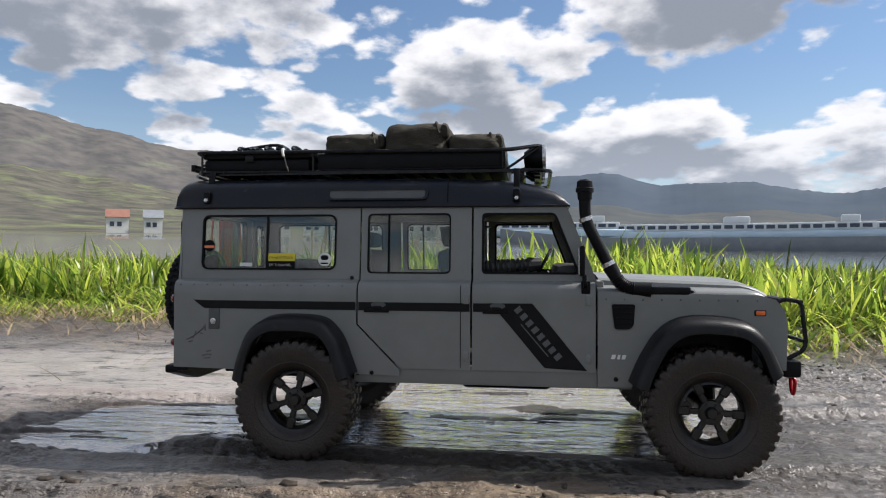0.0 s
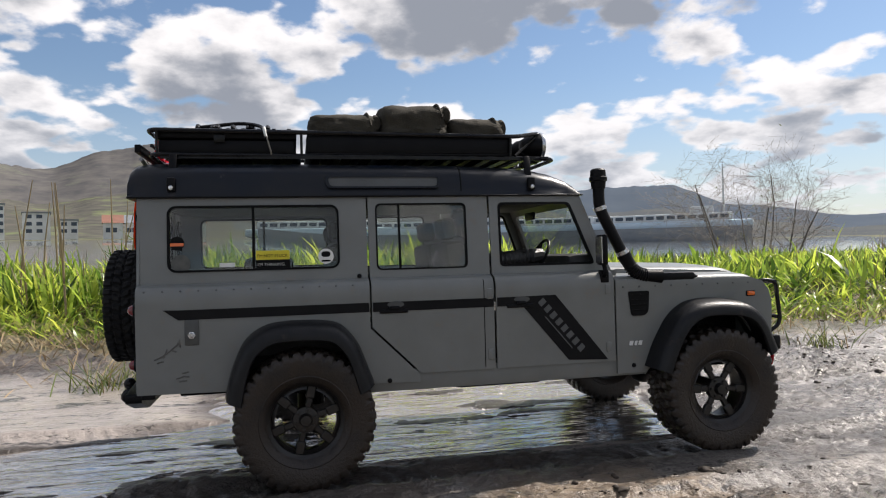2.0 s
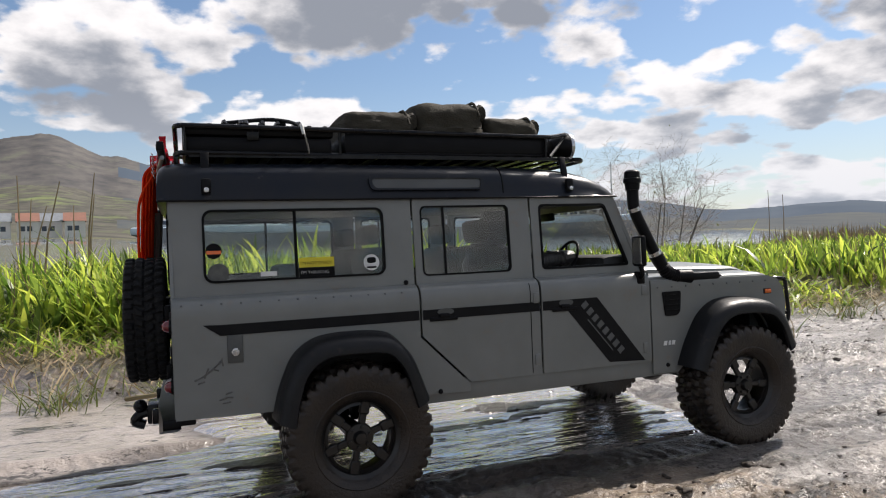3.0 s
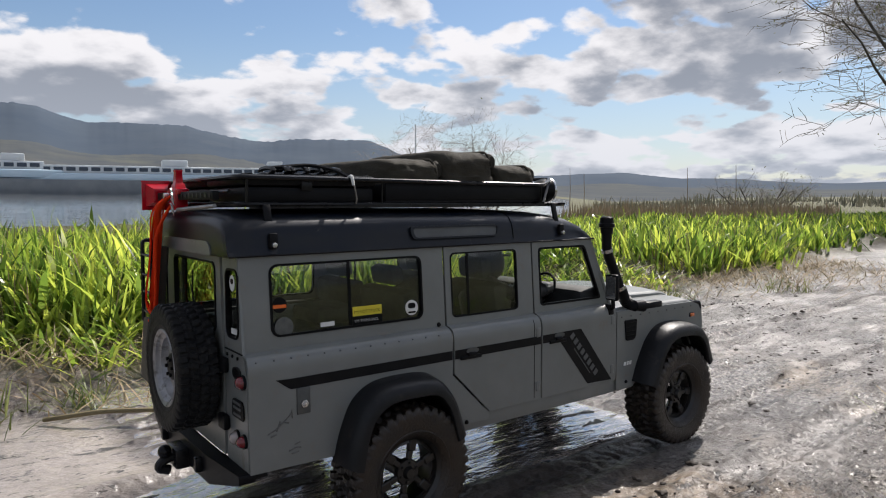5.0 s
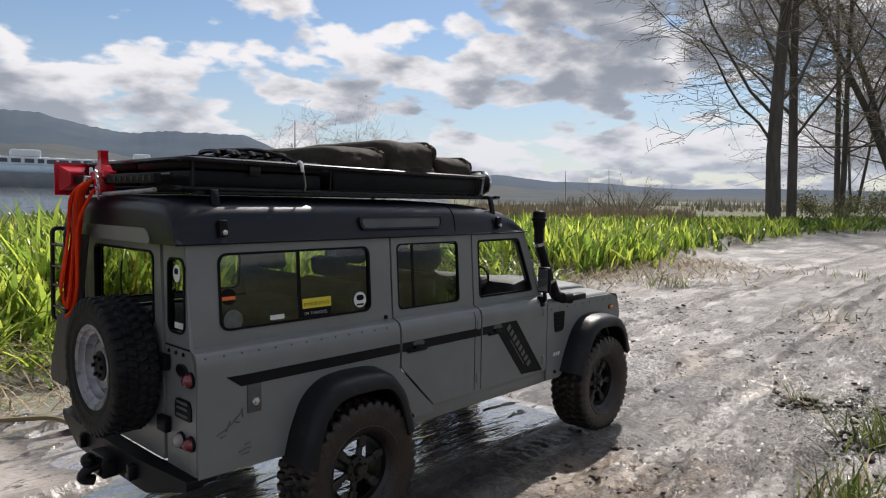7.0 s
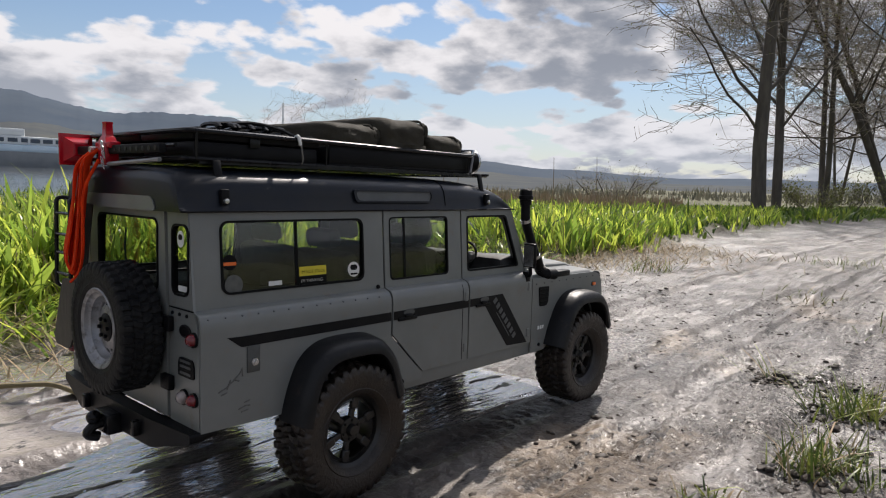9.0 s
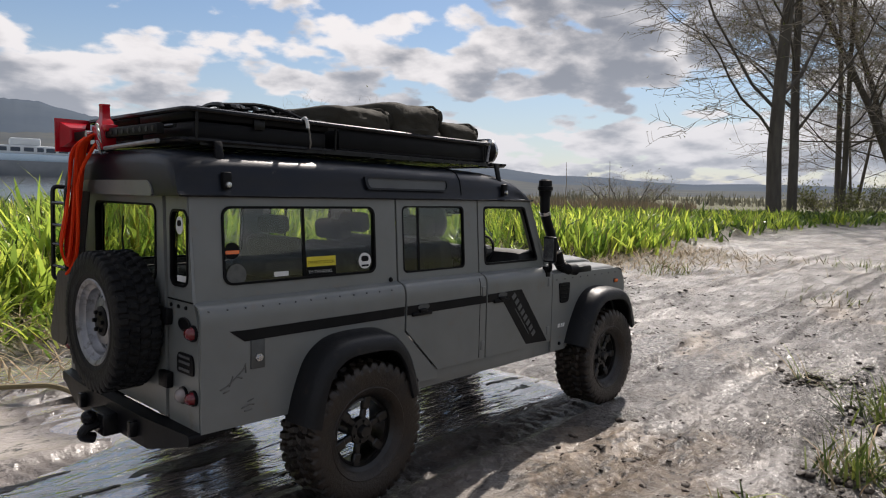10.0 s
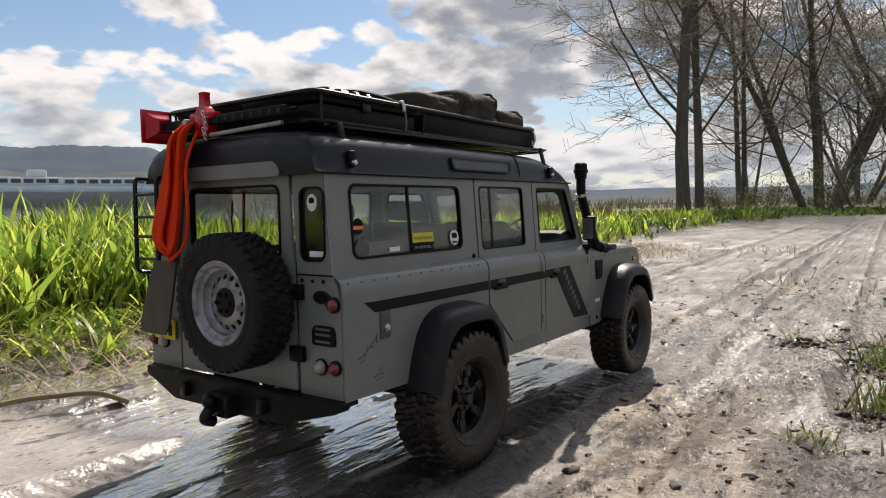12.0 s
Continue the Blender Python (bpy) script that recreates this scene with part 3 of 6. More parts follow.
HILLS = [(-180, 1.5), (-110, 1.4), (-85, 1.2), (-68, 1.3), (-57, 1.8), (-51, 2.3), (-44, 2.1), (-36, 3.3), (-30, 5.2), (-23, 4.9), (-16, 6.0), (-10, 5.9), (-5.5, 7.2), (0, 6.8), (5, 8.0), (9, 9.2), (14, 8.3), (18, 7.2), (23, 7.7), (28, 8.4), (35, 9.6), (41, 11), (52, 11), (80, 6), (120, 2.5), (180, 1.5)]


def hill_material(name, wood, wood2, meadow, meadow_amount, scale):
    """Leafless woods in two tones, broken by soft-edged meadows."""
    m = material(name, wood, 0.95, color2=wood2, scale=scale, dirt=meadow, dirt_amount=meadow_amount, dirt_scale=scale * 0.42, world_space=True, detail=9, spec=0.03, stretch=(1, 1, 2.2))
    return m


def build_hills(name, r0, r1, factor, mats, label, seed, fringe):
    bm = bmesh.new()
    rows = []
    steps, turn = 8, 1440
    for k in range(steps + 1):
        f = k / steps
        r = r0 + (r1 - r0) * f
        row = []
        for i in range(turn + 1):
            a = -180 + 360 * i / turn
            base = lerp_table(TILT, a)
            top = lerp_table(HILLS, a)
            h = (top * factor - base) * (smooth01(f) ** 0.8) + base
            h += 0.42 * f * noise.fractal((a * 0.13 + seed, f * 3, seed), 1.0, 2.0, 5) * min(1.0, top / 5)
            # treetops along the ridge
            h += fringe * f ** 3 * abs(noise.fractal((a * 2.6, seed, 0.0), 1.0, 2.0, 4)) * min(1.0, top / 5)
            row.append(bm.verts.new((-r * math.sin(radians(a)), r * math.cos(radians(a)), r * math.tan(radians(h)) - 1.0 * (k == 0))))
        rows.append(row)
    for k, (A, B) in enumerate(zip(rows, rows[1:])):
        for i in range(turn):
            f = bm.faces.new((A[i], A[i + 1], B[i + 1], B[i]))
            f.material_index = 1 if -180 + 360 * i / turn > 2 + 5 * noise.noise((k * 0.7, seed, i * 0.02)) else 0
    ob = mesh_object(name, bm, mats[0], 60)
    ob.data.materials.append(mats[1])
    return tagged(ob, label, "hills", kind="structure")


# woods with blue-grey distance haze mixed into the base colour
M_HILL_HAZED = hill_material("wooded_hill", (0.070, 0.080, 0.090), (0.095, 0.100, 0.098), (0.115, 0.120, 0.100), 0.25, 0.03)
M_HILL_SPRING = hill_material("spring_hill", (0.066, 0.066, 0.060), (0.125, 0.118, 0.098), (0.165, 0.195, 0.090), 0.34, 0.07)
# far ridge: stronger blue haze painted straight into its colours
M_FAR_HAZED = hill_material("far_hill", (0.066, 0.086, 0.115), (0.080, 0.100, 0.126), (0.095, 0.112, 0.13), 0.2, 0.008)
M_HILL_WARM = hill_material("brown_wooded_hill", (0.078, 0.077, 0.080), (0.128, 0.121, 0.114), (0.15, 0.155, 0.12), 0.22, 0.03)
build_hills("backdrop_hills", 270, 700, 0.62, (M_HILL_HAZED, M_HILL_SPRING), "wooded spring hills beyond the river", 1.0, 0.12)
build_hills("backdrop_far_hills", 900, 1500, 1.0, (M_FAR_HAZED, M_HILL_WARM), "wooded hills in the far distance, haze put into the bluer slopes' colour", 4.0, 0.14)

# ---------- the car ----------
SIDE = [(0.0, 0.1000), (0.126, 0.1002), (0.133, 0.1003), (0.1375, 0.0996), (0.1405, 0.0980), (0.1422, 0.0955), (0.1432, 0.0925), (0.1438, 0.0910), (0.205, 0.0868)]
CUTS = (0.126, 0.1295, 0.133, 0.1355, 0.1375, 0.139, 0.1405, 0.1414, 0.1422, 0.1427, 0.1432, 0.1438)


def side_y(z):
    for (a, p), (b, q) in zip(SIDE, SIDE[1:]):
        if z <= b:
            return p + (q - p) * (z - a) / (b - a)
    return SIDE[-1][1]


def on_side(s, out=0.0):
    """Sets a plate against the car's flank; s is -1 on the side of the exhaust snorkel."""
    return lambda u, v, w: Vector((u, s * (side_y(v) + out - w), v))


def on_rear(out=0.0):
    return lambda u, v, w: Vector((-0.274 - out + w, u, v))


car = thing("toy_off_road_car", (0, 0, 0), "grey scale-model off-road estate car with black roof standing in mud", "model car")

ARCH_R = [(-0.2095, 0.068), (-0.203, 0.086), (-0.193, 0.100), (-0.178, 0.106), (-0.150, 0.106), (-0.135, 0.100), (-0.124, 0.086), (-0.117, 0.067)]
ARCH_F = [(0.109, 0.066), (0.118, 0.086), (0.130, 0.101), (0.146, 0.108), (0.176, 0.108), (0.192, 0.101), (0.201, 0.088), (0.208, 0.078)]
QUARTER = (-0.254, -0.1345, 0.1515, 0.1985)
MIDDLE = (-0.1075, -0.0375, 0.1490, 0.1990)
FRONTW = [(-0.012, 0.149), (0.067, 0.149), (0.0475, 0.199), (-0.012, 0.199)]
FRONTW_IN = [(-0.0102, 0.1508), (0.0642, 0.1508), (0.0463, 0.1972), (-0.0102, 0.1972)]


def inset(rc, d, r):
    return rrect(rc[0] + d, rc[1] - d, rc[2] + d, rc[3] - d, r)


for s in (-1, 1):
    tag = "right" if s < 0 else "left"
    o = [(-0.2735, 0.069)] + ARCH_R + [(-0.078, 0.066), (-0.078, 0.0712), (-0.1142, 0.1070), (-0.1142, 0.2045), (-0.2735, 0.2045)]
    panel = part("side_panel", slab(o, [rrect(*QUARTER, 0.006)], on_side(s), 0.0018, CUTS), M_PAINT, car, "matt grey rear flank with wheel arch")
    part("window_seal", ring(rrect(*QUARTER, 0.006), inset(QUARTER, 0.0015, 0.005), on_side(s, 0.0008), 0.003), M_SEAL, panel)
    pane = part("pane", slab(inset(QUARTER, 0.001, 0.005), [], on_side(s, -0.0008), 0.0006), M_GLASS, panel)
    pane.visible_shadow = False
    part("window_bar", slab([(-0.1965, 0.152), (-0.1945, 0.152), (-0.1945, 0.198), (-0.1965, 0.198)], [], on_side(s, -0.0004), 0.0016), M_SEAL, panel)

    o = [(-0.1128, 0.1078), (-0.0772, 0.0725), (-0.0205, 0.0725), (-0.0205, 0.2045), (-0.1128, 0.2045)]
    door = part("rear_side_door", slab(o, [rrect(*MIDDLE, 0.004)], on_side(s, 0.0004), 0.0018, CUTS), M_PAINT, car)
    part("window_seal", ring(rrect(*MIDDLE, 0.004), inset(MIDDLE, 0.0012, 0.0035), on_side(s, 0.0007), 0.0025), M_SEAL, door)
    pane = part("pane", slab(inset(MIDDLE, 0.001, 0.003), [], on_side(s, -0.0008), 0.0006), M_GLASS, door)
    pane.visible_shadow = False
    part("window_bar", slab([(-0.0905, 0.150), (-0.0888, 0.150), (-0.0888, 0.198), (-0.0905, 0.198)], [], on_side(s, -0.0004), 0.0016), M_SEAL, door)
    part("pillar_groove", slab([(-0.0285, 0.074), (-0.0279, 0.074), (-0.0279, 0.140), (-0.0285, 0.140)], [], on_side(s, 0.0006), 0.0006, CUTS), M_SEAL, door)

    o = [(-0.0188, 0.0725), (0.0780, 0.0725), (0.0780, 0.1440), (0.0560, 0.2045), (-0.0188, 0.2045)]
    fdoor = part("front_side_door", slab(o, [round_poly(FRONTW, 0.004)], on_side(s, 0.0004), 0.0018, CUTS), M_PAINT, car)
    part("window_seal", ring(round_poly(FRONTW, 0.004), round_poly(FRONTW_IN, 0.0035), on_side(s, 0.0007), 0.0025), M_SEAL, fdoor)

    for x0, d in ((-0.0965, door), (0.0005, fdoor)):
        bm = bmesh.new()
        add_box(bm, x0 - 0.011, x0 + 0.010, s * 0.1010 - 0.0012, s * 0.1010 + 0.0012, 0.1175, 0.1205, 0.0008)
        add_box(bm, x0 - 0.004, x0 + 0.004, s * 0.1015 - 0.0016, s * 0.1015 + 0.0016, 0.1195, 0.1228, 0.0012)
        part("handle", bm, M_BLACK, d, "black door handle")
        part("handle_recess", slab([(x0 + 0.001 + 0.0062 * math.cos(a * 0.3927), 0.1238 + 0.0024 * math.sin(a * 0.3927)) for a in range(16)], [], on_side(s, 0.0013), 0.0006), M_PLATE, d)
    for zc in (0.0835, 0.1290):
        for x0, d in ((-0.0238, door), (0.0725, fdoor)):
            part("hinge", box(x0 - 0.0022, x0 + 0.0022, s * 0.1006 - 0.0008, s * 0.1006 + 0.0008, zc - 0.004, zc + 0.004, bevel=0.0005), M_PAINT, d)

    o = [(0.0796, 0.062), (0.1040, 0.062)] + ARCH_F + [(0.2185, 0.078), (0.2198, 0.112), (0.2175, 0.1235), (0.2115, 0.1310), (0.200, 0.1345), (0.0796, 0.1360)]
    wing = part("front_wing", slab(o, [], on_side(s), 0.0018, CUTS[:5]), M_PAINT, car)
    # rounded top of the wing, running down over the nose
    bm = bmesh.new()
    rows = []
    for i in range(25):
        x = 0.0796 + (0.2198 - 0.0796) * i / 24
        nose = max(0.0, (x - 0.196) / 0.0238)
        drop = 0.0225 * nose ** 2.2
        zt = 0.1392 - 0.0022 * i / 24 - drop
        edge_in = 0.0975 - 0.003 * nose
        rows.append([bm.verts.new((x, s * y, z)) for y, z in ((edge_in + 0.0012, zt - 0.0042), (edge_in + 0.0004, zt - 0.0022), (edge_in - 0.0018, zt - 0.0006), (edge_in - 0.006, zt), (0.078, zt + 0.0008), (0.0652, zt + 0.0010), (0.0650, zt - 0.006))])
    for A, B in zip(rows, rows[1:]):
        for k in range(6):
            bm.faces.new((A[k], A[k + 1], B[k + 1], B[k]))
    part("wing_top", bm, M_PAINT, wing)
    vent = part("side_vent", slab(round_poly([(0.0900, 0.1265), (0.1080, 0.1265), (0.1068, 0.1100), (0.1035, 0.1070), (0.0925, 0.1070)], 0.002), [], on_side(s, 0.0012), 0.0016), M_BLACK, wing)
    for k in range(4):
        part("slat", box(0.0925, 0.1058, s * 0.1014 - 0.0004, s * 0.1014 + 0.0004, 0.1105 + k * 0.004, 0.1120 + k * 0.004), M_SEAL, vent)
    ind = part("indicator", box(0.1955, 0.2045, s * 0.0995 - 0.0014, s * 0.0995 + 0.0014, 0.1185, 0.1235, bevel=0.0011), M_BLACK, wing)
    part("lens", box(0.1966, 0.2036, s * 0.1006 - 0.0012, s * 0.1006 + 0.0012, 0.1192, 0.1228, bevel=0.0010), M_AMBER, ind, "amber indicator lens")
    part("sill", box(-0.1165, 0.1060, s * 0.0957 - 0.0022, s * 0.0957 + 0.0022, 0.0600, 0.0755, bevel=0.0008), M_PAINT, car)
    for x, z in ((-0.101, 0.0682), (0.0935, 0.0680), (-0.1205, 0.1452)):
        part("bolt", lathe([(0, -0.0012), (0.0013, -0.0010), (0.0018, 0), (0.0018, 0.002)], 10, pose(x, s * (side_y(z) + 0.0003), z) @ (pose(0, 0, 0) if s < 0 else pose(0, 0, 0, 0, 0, 180))), M_BLACK, car)

    # wheel-arch flares
    def flare(line, hub, name):
        bm = bmesh.new()
        pts = bend([(x, z, 0) for x, z in line], 0.010, 5)
        rows = []
        for p in pts:
            d = Vector((hub, 0.046, 0)) - p
            d.normalize()
            row = []
            for mv, y in ((-0.0005, 0.0990), (0.0004, 0.1065), (0.0016, 0.1145), (0.0040, 0.1195), (0.0075, 0.1212), (0.0120, 0.1212), (0.0128, 0.1195), (0.0105, 0.1165), (0.0085, 0.1000), (0.0085, 0.0900)):
                q = p + d * mv
                row.append(bm.verts.new((q.x, s * y, q.y)))
            rows.append(row)
        for A, B in zip(rows, rows[1:]):
            for k in range(len(A) - 1):
                bm.faces.new((A[k], A[k + 1], B[k + 1], B[k]))
        return part(name, bm, M_FLARE, car, "black plastic wheel-arch flare, mud-splashed", 50)

    flare([(-0.2160, 0.064), (-0.2120, 0.082), (-0.2030, 0.1035), (-0.1890, 0.1135), (-0.1720, 0.1155), (-0.1500, 0.1150), (-0.1365, 0.1125), (-0.1240, 0.0990), (-0.1130, 0.069)], -0.162, "wheel_flare")
    flare([(0.1030, 0.067), (0.1100, 0.085), (0.1230, 0.1065), (0.1370, 0.1165), (0.1530, 0.1190), (0.1740, 0.1180), (0.1900, 0.1150), (0.2020, 0.1040), (0.2130, 0.0790)], 0.162, "wheel_flare")
    for x0, x1 in ((-0.214, -0.113), (0.106, 0.211)):
        bm = bmesh.new()
        add_box(bm, x0, x1, s * 0.0785 - 0.001, s * 0.0785 + 0.001, 0.060, 0.110)
        add_box(bm, x0, x1, s * 0.0885 - 0.0105, s * 0.0885 + 0.0105, 0.108, 0.1105)
        add_box(bm, x0 - 0.001, x0 + 0.001, s * 0.0885 - 0.0105, s * 0.0885 + 0.0105, 0.066, 0.108)
        add_box(bm, x1 - 0.001, x1 + 0.001, s * 0.0885 - 0.0105, s * 0.0885 + 0.0105, 0.066, 0.108)
        part("inner_arch", bm, M_BLACK, car)

    # side decals
    stripe = part("side_stripe", slab([(-0.2560, 0.1262), (-0.2460, 0.1190), (-0.1148, 0.1190), (-0.1148, 0.1258), (-0.246, 0.1258)], [], on_side(s, 0.0004), 0.0004, CUTS[:2]), M_DECAL, car, "black stripe decal")
    part("stripe_end", slab([(-0.1122, 0.1190), (-0.0208, 0.1190), (-0.0208, 0.1258), (-0.1122, 0.1258)], [], on_side(s, 0.0008), 0.0004, CUTS[:2]), M_DECAL, stripe)
    decal = part("diagonal_decal", slab([(-0.0180, 0.1190), (0.0020, 0.1190), (0.0385, 0.0755), (0.0715, 0.0740), (0.0290, 0.1262), (-0.0180, 0.1258)], [], on_side(s, 0.0008), 0.0004, CUTS[:2]), M_DECAL, fdoor, "black slanted decal with grey lettering shapes")
    ax, az = (0.0165, 0.1225), (0.0515, 0.0815)
    L = math.hypot(az[0] - ax[0], az[1] - ax[1])
    ux, uz = (az[0] - ax[0]) / L, (az[1] - ax[1]) / L
    for k in range(8):
        t0 = k * L / 7.9
        # one plain block a letter
        for a, b, c, d in ((0.0, 0.0042, -0.0028, 0.0028),):
            q = [(ax[0] + ux * (t0 + i) - uz * j, ax[1] + uz * (t0 + i) + ux * j) for i, j in ((a, c), (b, c), (b, d), (a, d))]
            part("letter_shape", slab(q, [], on_side(s, 0.0011), 0.0003), M_LETTER, decal)
    q = [(ax[0] + ux * i - uz * j, ax[1] + uz * i + ux * j) for i, j in ((0.012, -0.0060), (0.045, -0.0060), (0.045, -0.0052), (0.012, -0.0052))]
    part("underline", slab(q, [], on_side(s, 0.0011), 0.0003), M_LETTER, decal)
    for k, (a, b) in enumerate(((0.0900, 0.0938), (0.0946, 0.0974), (0.0980, 0.1016))):
        part("model_badge", slab([(a - 0.0004, 0.0838), (b - 0.0012, 0.0838), (b - 0.0004, 0.0872), (a + 0.0004, 0.0872)], [], on_side(s, 0.0008), 0.0006), M_WHITE, wing)

# rows of rivets along the shoulder
rivet = None
for s in (-1, 1):
    for x in [-0.268 + 0.0118 * k for k in range(13)] + [0.086 + 0.014 * k for k in range(9)]:
        z = 0.1388 if x < 0 else 0.1302
        if rivet is None:
            rivet = lathe([(0, -0.0006), (0.0005, -0.0005), (0.0008, 0.0), (0.0008, 0.0006)], 6)
            me_r = bpy.data.meshes.new("rivet")
            rivet.to_mesh(me_r)
            me_r.materials.append(M_LETTER)
        rv = new("rivet", me_r)
        rv.parent = car
        rv.matrix_basis = pose(x, s * (side_y(z) + 0.0001), z, 0, 0, 0 if s < 0 else 180)

# filler bracket and cap
cap = part("filler_plate", box(-0.2420, -0.2325, -0.1012, -0.0995, 0.1015, 0.1190, bevel=0.0006), M_PLATE, car)
bm = lathe([(0, -0.0024), (0.0013, -0.0023), (0.0017, -0.0016), (0.0026, -0.0015), (0.0029, -0.0008), (0.0029, 0.0)], 6, pose(-0.2372, -0.1012, 0.1085))
part("hex_cap", bm, M_CHROME, cap, "bright hexagonal fuel cap")
bm = bmesh.new()
for pts in (((-0.262, 0.0925), (-0.257, 0.0945), (-0.252, 0.098), (-0.246, 0.103)), ((-0.256, 0.0935), (-0.2535, 0.0995)), ((-0.2505, 0.0985), (-0.2475, 0.0975)), ((-0.2475, 0.1015), (-0.2455, 0.1055), (-0.2450, 0.1000)), ((-0.2600, 0.0905), (-0.2560, 0.0915)), ((-0.2480, 0.0790), (-0.2430, 0.0805), (-0.2395, 0.0800)), ((-0.2460, 0.0770), (-0.2410, 0.0775)), ((-0.2440, 0.0825), (-0.2400, 0.0835))):
    add_tube(bm, [(x, -0.1002, z) for x, z in pts], 0.00055, 5)
part("scratch", bm, M_SCRAPE, car, "dark scrape in the paint")

# rear end
door = part("tail_door", slab([(-0.0605, 0.0715), (0.0590, 0.0715), (0.0590, 0.140), (0.0565, 0.2045), (-0.0580, 0.2045), (-0.0605, 0.140)], [rrect(-0.0500, 0.0430, 0.1515, 0.1990, 0.006)], on_rear(0.001), 0.002), M_PAINT, car)
part("window_seal", ring(rrect(-0.0500, 0.0430, 0.1515, 0.1990, 0.006), rrect(-0.0486, 0.0416, 0.1529, 0.1976, 0.005), on_rear(0.0018), 0.004), M_SEAL, door)
pane = part("pane", slab(rrect(-0.049, 0.042, 0.1525, 0.198, 0.005), [], on_rear(0.0002), 0.0006), M_GLASS, door)
pane.visible_shadow = False
part("wiper", tube([(-0.2755, -0.006, 0.155), (-0.2765, -0.004, 0.176), (-0.2760, -0.005, 0.190)], 0.0006, 6), M_BLACK, door)
for s in (-1, 1):
    o = [(s * 0.0625, 0.070), (s * 0.0985, 0.070), (s * 0.0985, 0.126), (s * 0.0960, 0.137), (s * 0.0920, 0.1445), (s * 0.0860, 0.2045), (s * 0.0600, 0.2045), (s * 0.0625, 0.140)]
    h = rrect(min(s * 0.0662, s * 0.0876), max(s * 0.0662, s * 0.0876), 0.1515, 0.1965, 0.006)
    hi = rrect(min(s * 0.0676, s * 0.0863), max(s * 0.0676, s * 0.0863), 0.1528, 0.1952, 0.005)
    corner = part("corner_panel", slab(o, [h], on_rear(), 0.002), M_PAINT, car)
    part("window_seal", ring(h, hi, on_rear(0.0008), 0.004), M_SEAL, corner)
    pane = part("pane", slab(hi, [], on_rear(-0.0006), 0.0006), M_GLASS, corner)
    pane.visible_shadow = False
    part("waist_seam", box(-0.2748, -0.2740, min(s * 0.063, s * 0.093), max(s * 0.063, s * 0.093), 0.1432, 0.1440), M_SEAL, corner)
    for y, z, mat, r, lab in ((0.0935, 0.1265, M_REDLENS, 0.0040, "red tail lamp"), (0.0935, 0.0890, M_REDLENS, 0.0038, "red lower lamp"), (0.0815, 0.0885, M_CLEAR, 0.0043, "clear reversing lamp")):
        lamp = part("tail_lamp", lathe([(0, -0.0010), (r + 0.0008, -0.0010), (r + 0.0008, 0.0008)], 20, pose(-0.2745, s * y, z, 0, 0, -90)), M_BLACK, car)
        part("lens", lathe([(0, -0.0052), (r * 0.5, -0.0048), (r * 0.85, -0.0034), (r, -0.0012), (r, 0)], 20, pose(-0.2745, s * y, z, 0, 0, -90)), mat, lamp, lab)
    for k in range(3):
        part("bolt", lathe([(0, -0.001), (0.0011, -0.0008), (0.0012, 0)], 8, pose(-0.2742, s * (0.067 + 0.009 * k), 0.1400, 0, 0, -90)), M_BLACK, car)
    part("corner_guard", box(-0.2755, -0.262, min(s * 0.0955, s * 0.0995), max(s * 0.0955, s * 0.0995), 0.0655, 0.0700, bevel=0.0008), M_BLACK, car)
part("oval_badge", slab([(-0.0835 + 0.0062 * math.cos(a * 0.349), 0.1305 + 0.0035 * math.sin(a * 0.349)) for a in range(18)], [], on_rear(0.001), 0.001), M_BLACK, car)
part("oval_rim", ring([(-0.0835 + 0.0068 * math.cos(a * 0.349), 0.1305 + 0.0040 * math.sin(a * 0.349)) for a in range(18)], [(-0.0835 + 0.0058 * math.cos(a * 0.349), 0.1305 + 0.0031 * math.sin(a * 0.349)) for a in range(18)], on_rear(0.0013), 0.001), M_FLARE, car)
badge = part("rear_badge", slab(round_poly([(-0.0765, 0.1135), (-0.092, 0.1135), (-0.094, 0.110), (-0.094, 0.1015), (-0.0745, 0.1015), (-0.0745, 0.110)], 0.002), [], on_rear(0.001), 0.001), M_BLACK, car)
for z in (0.1115, 0.1082, 0.1040):
    part("letter_bar", box(-0.2756, -0.2750, -0.0905, -0.078, z - 0.0007, z + 0.0007), M_LETTER, badge)
for y, z in ((-0.0625, 0.1330), (-0.0625, 0.0950)):
    part("tail_hinge", box(-0.2785, -0.2745, y - 0.0065, y + 0.0050, z - 0.0048, z + 0.0048, bevel=0.0007), M_BLACK, door)
plate = part("number_plate", box(-0.2768, -0.2752, 0.0660, 0.0970, 0.0905, 0.1050, bevel=0.0004), M_YELLOW, car, "small yellow number plate with dark bars")
for k in range(4):
    part("plate_bar", box(-0.2774, -0.2768, 0.0690 + 0.007 * k, 0.0728 + 0.007 * k, 0.0935, 0.1020), M_SEAL, plate)

# roof
bm = bmesh.new()
PROF = ((0.0892, 0.0000), (0.0890, 0.0014), (0.0879, 0.0034), (0.0868, 0.0100), (0.0854, 0.0165), (0.0818, 0.0222), (0.0745, 0.0260), (0.0600, 0.0280), (0.0350, 0.0292), (0.0, 0.0296))
rows = []
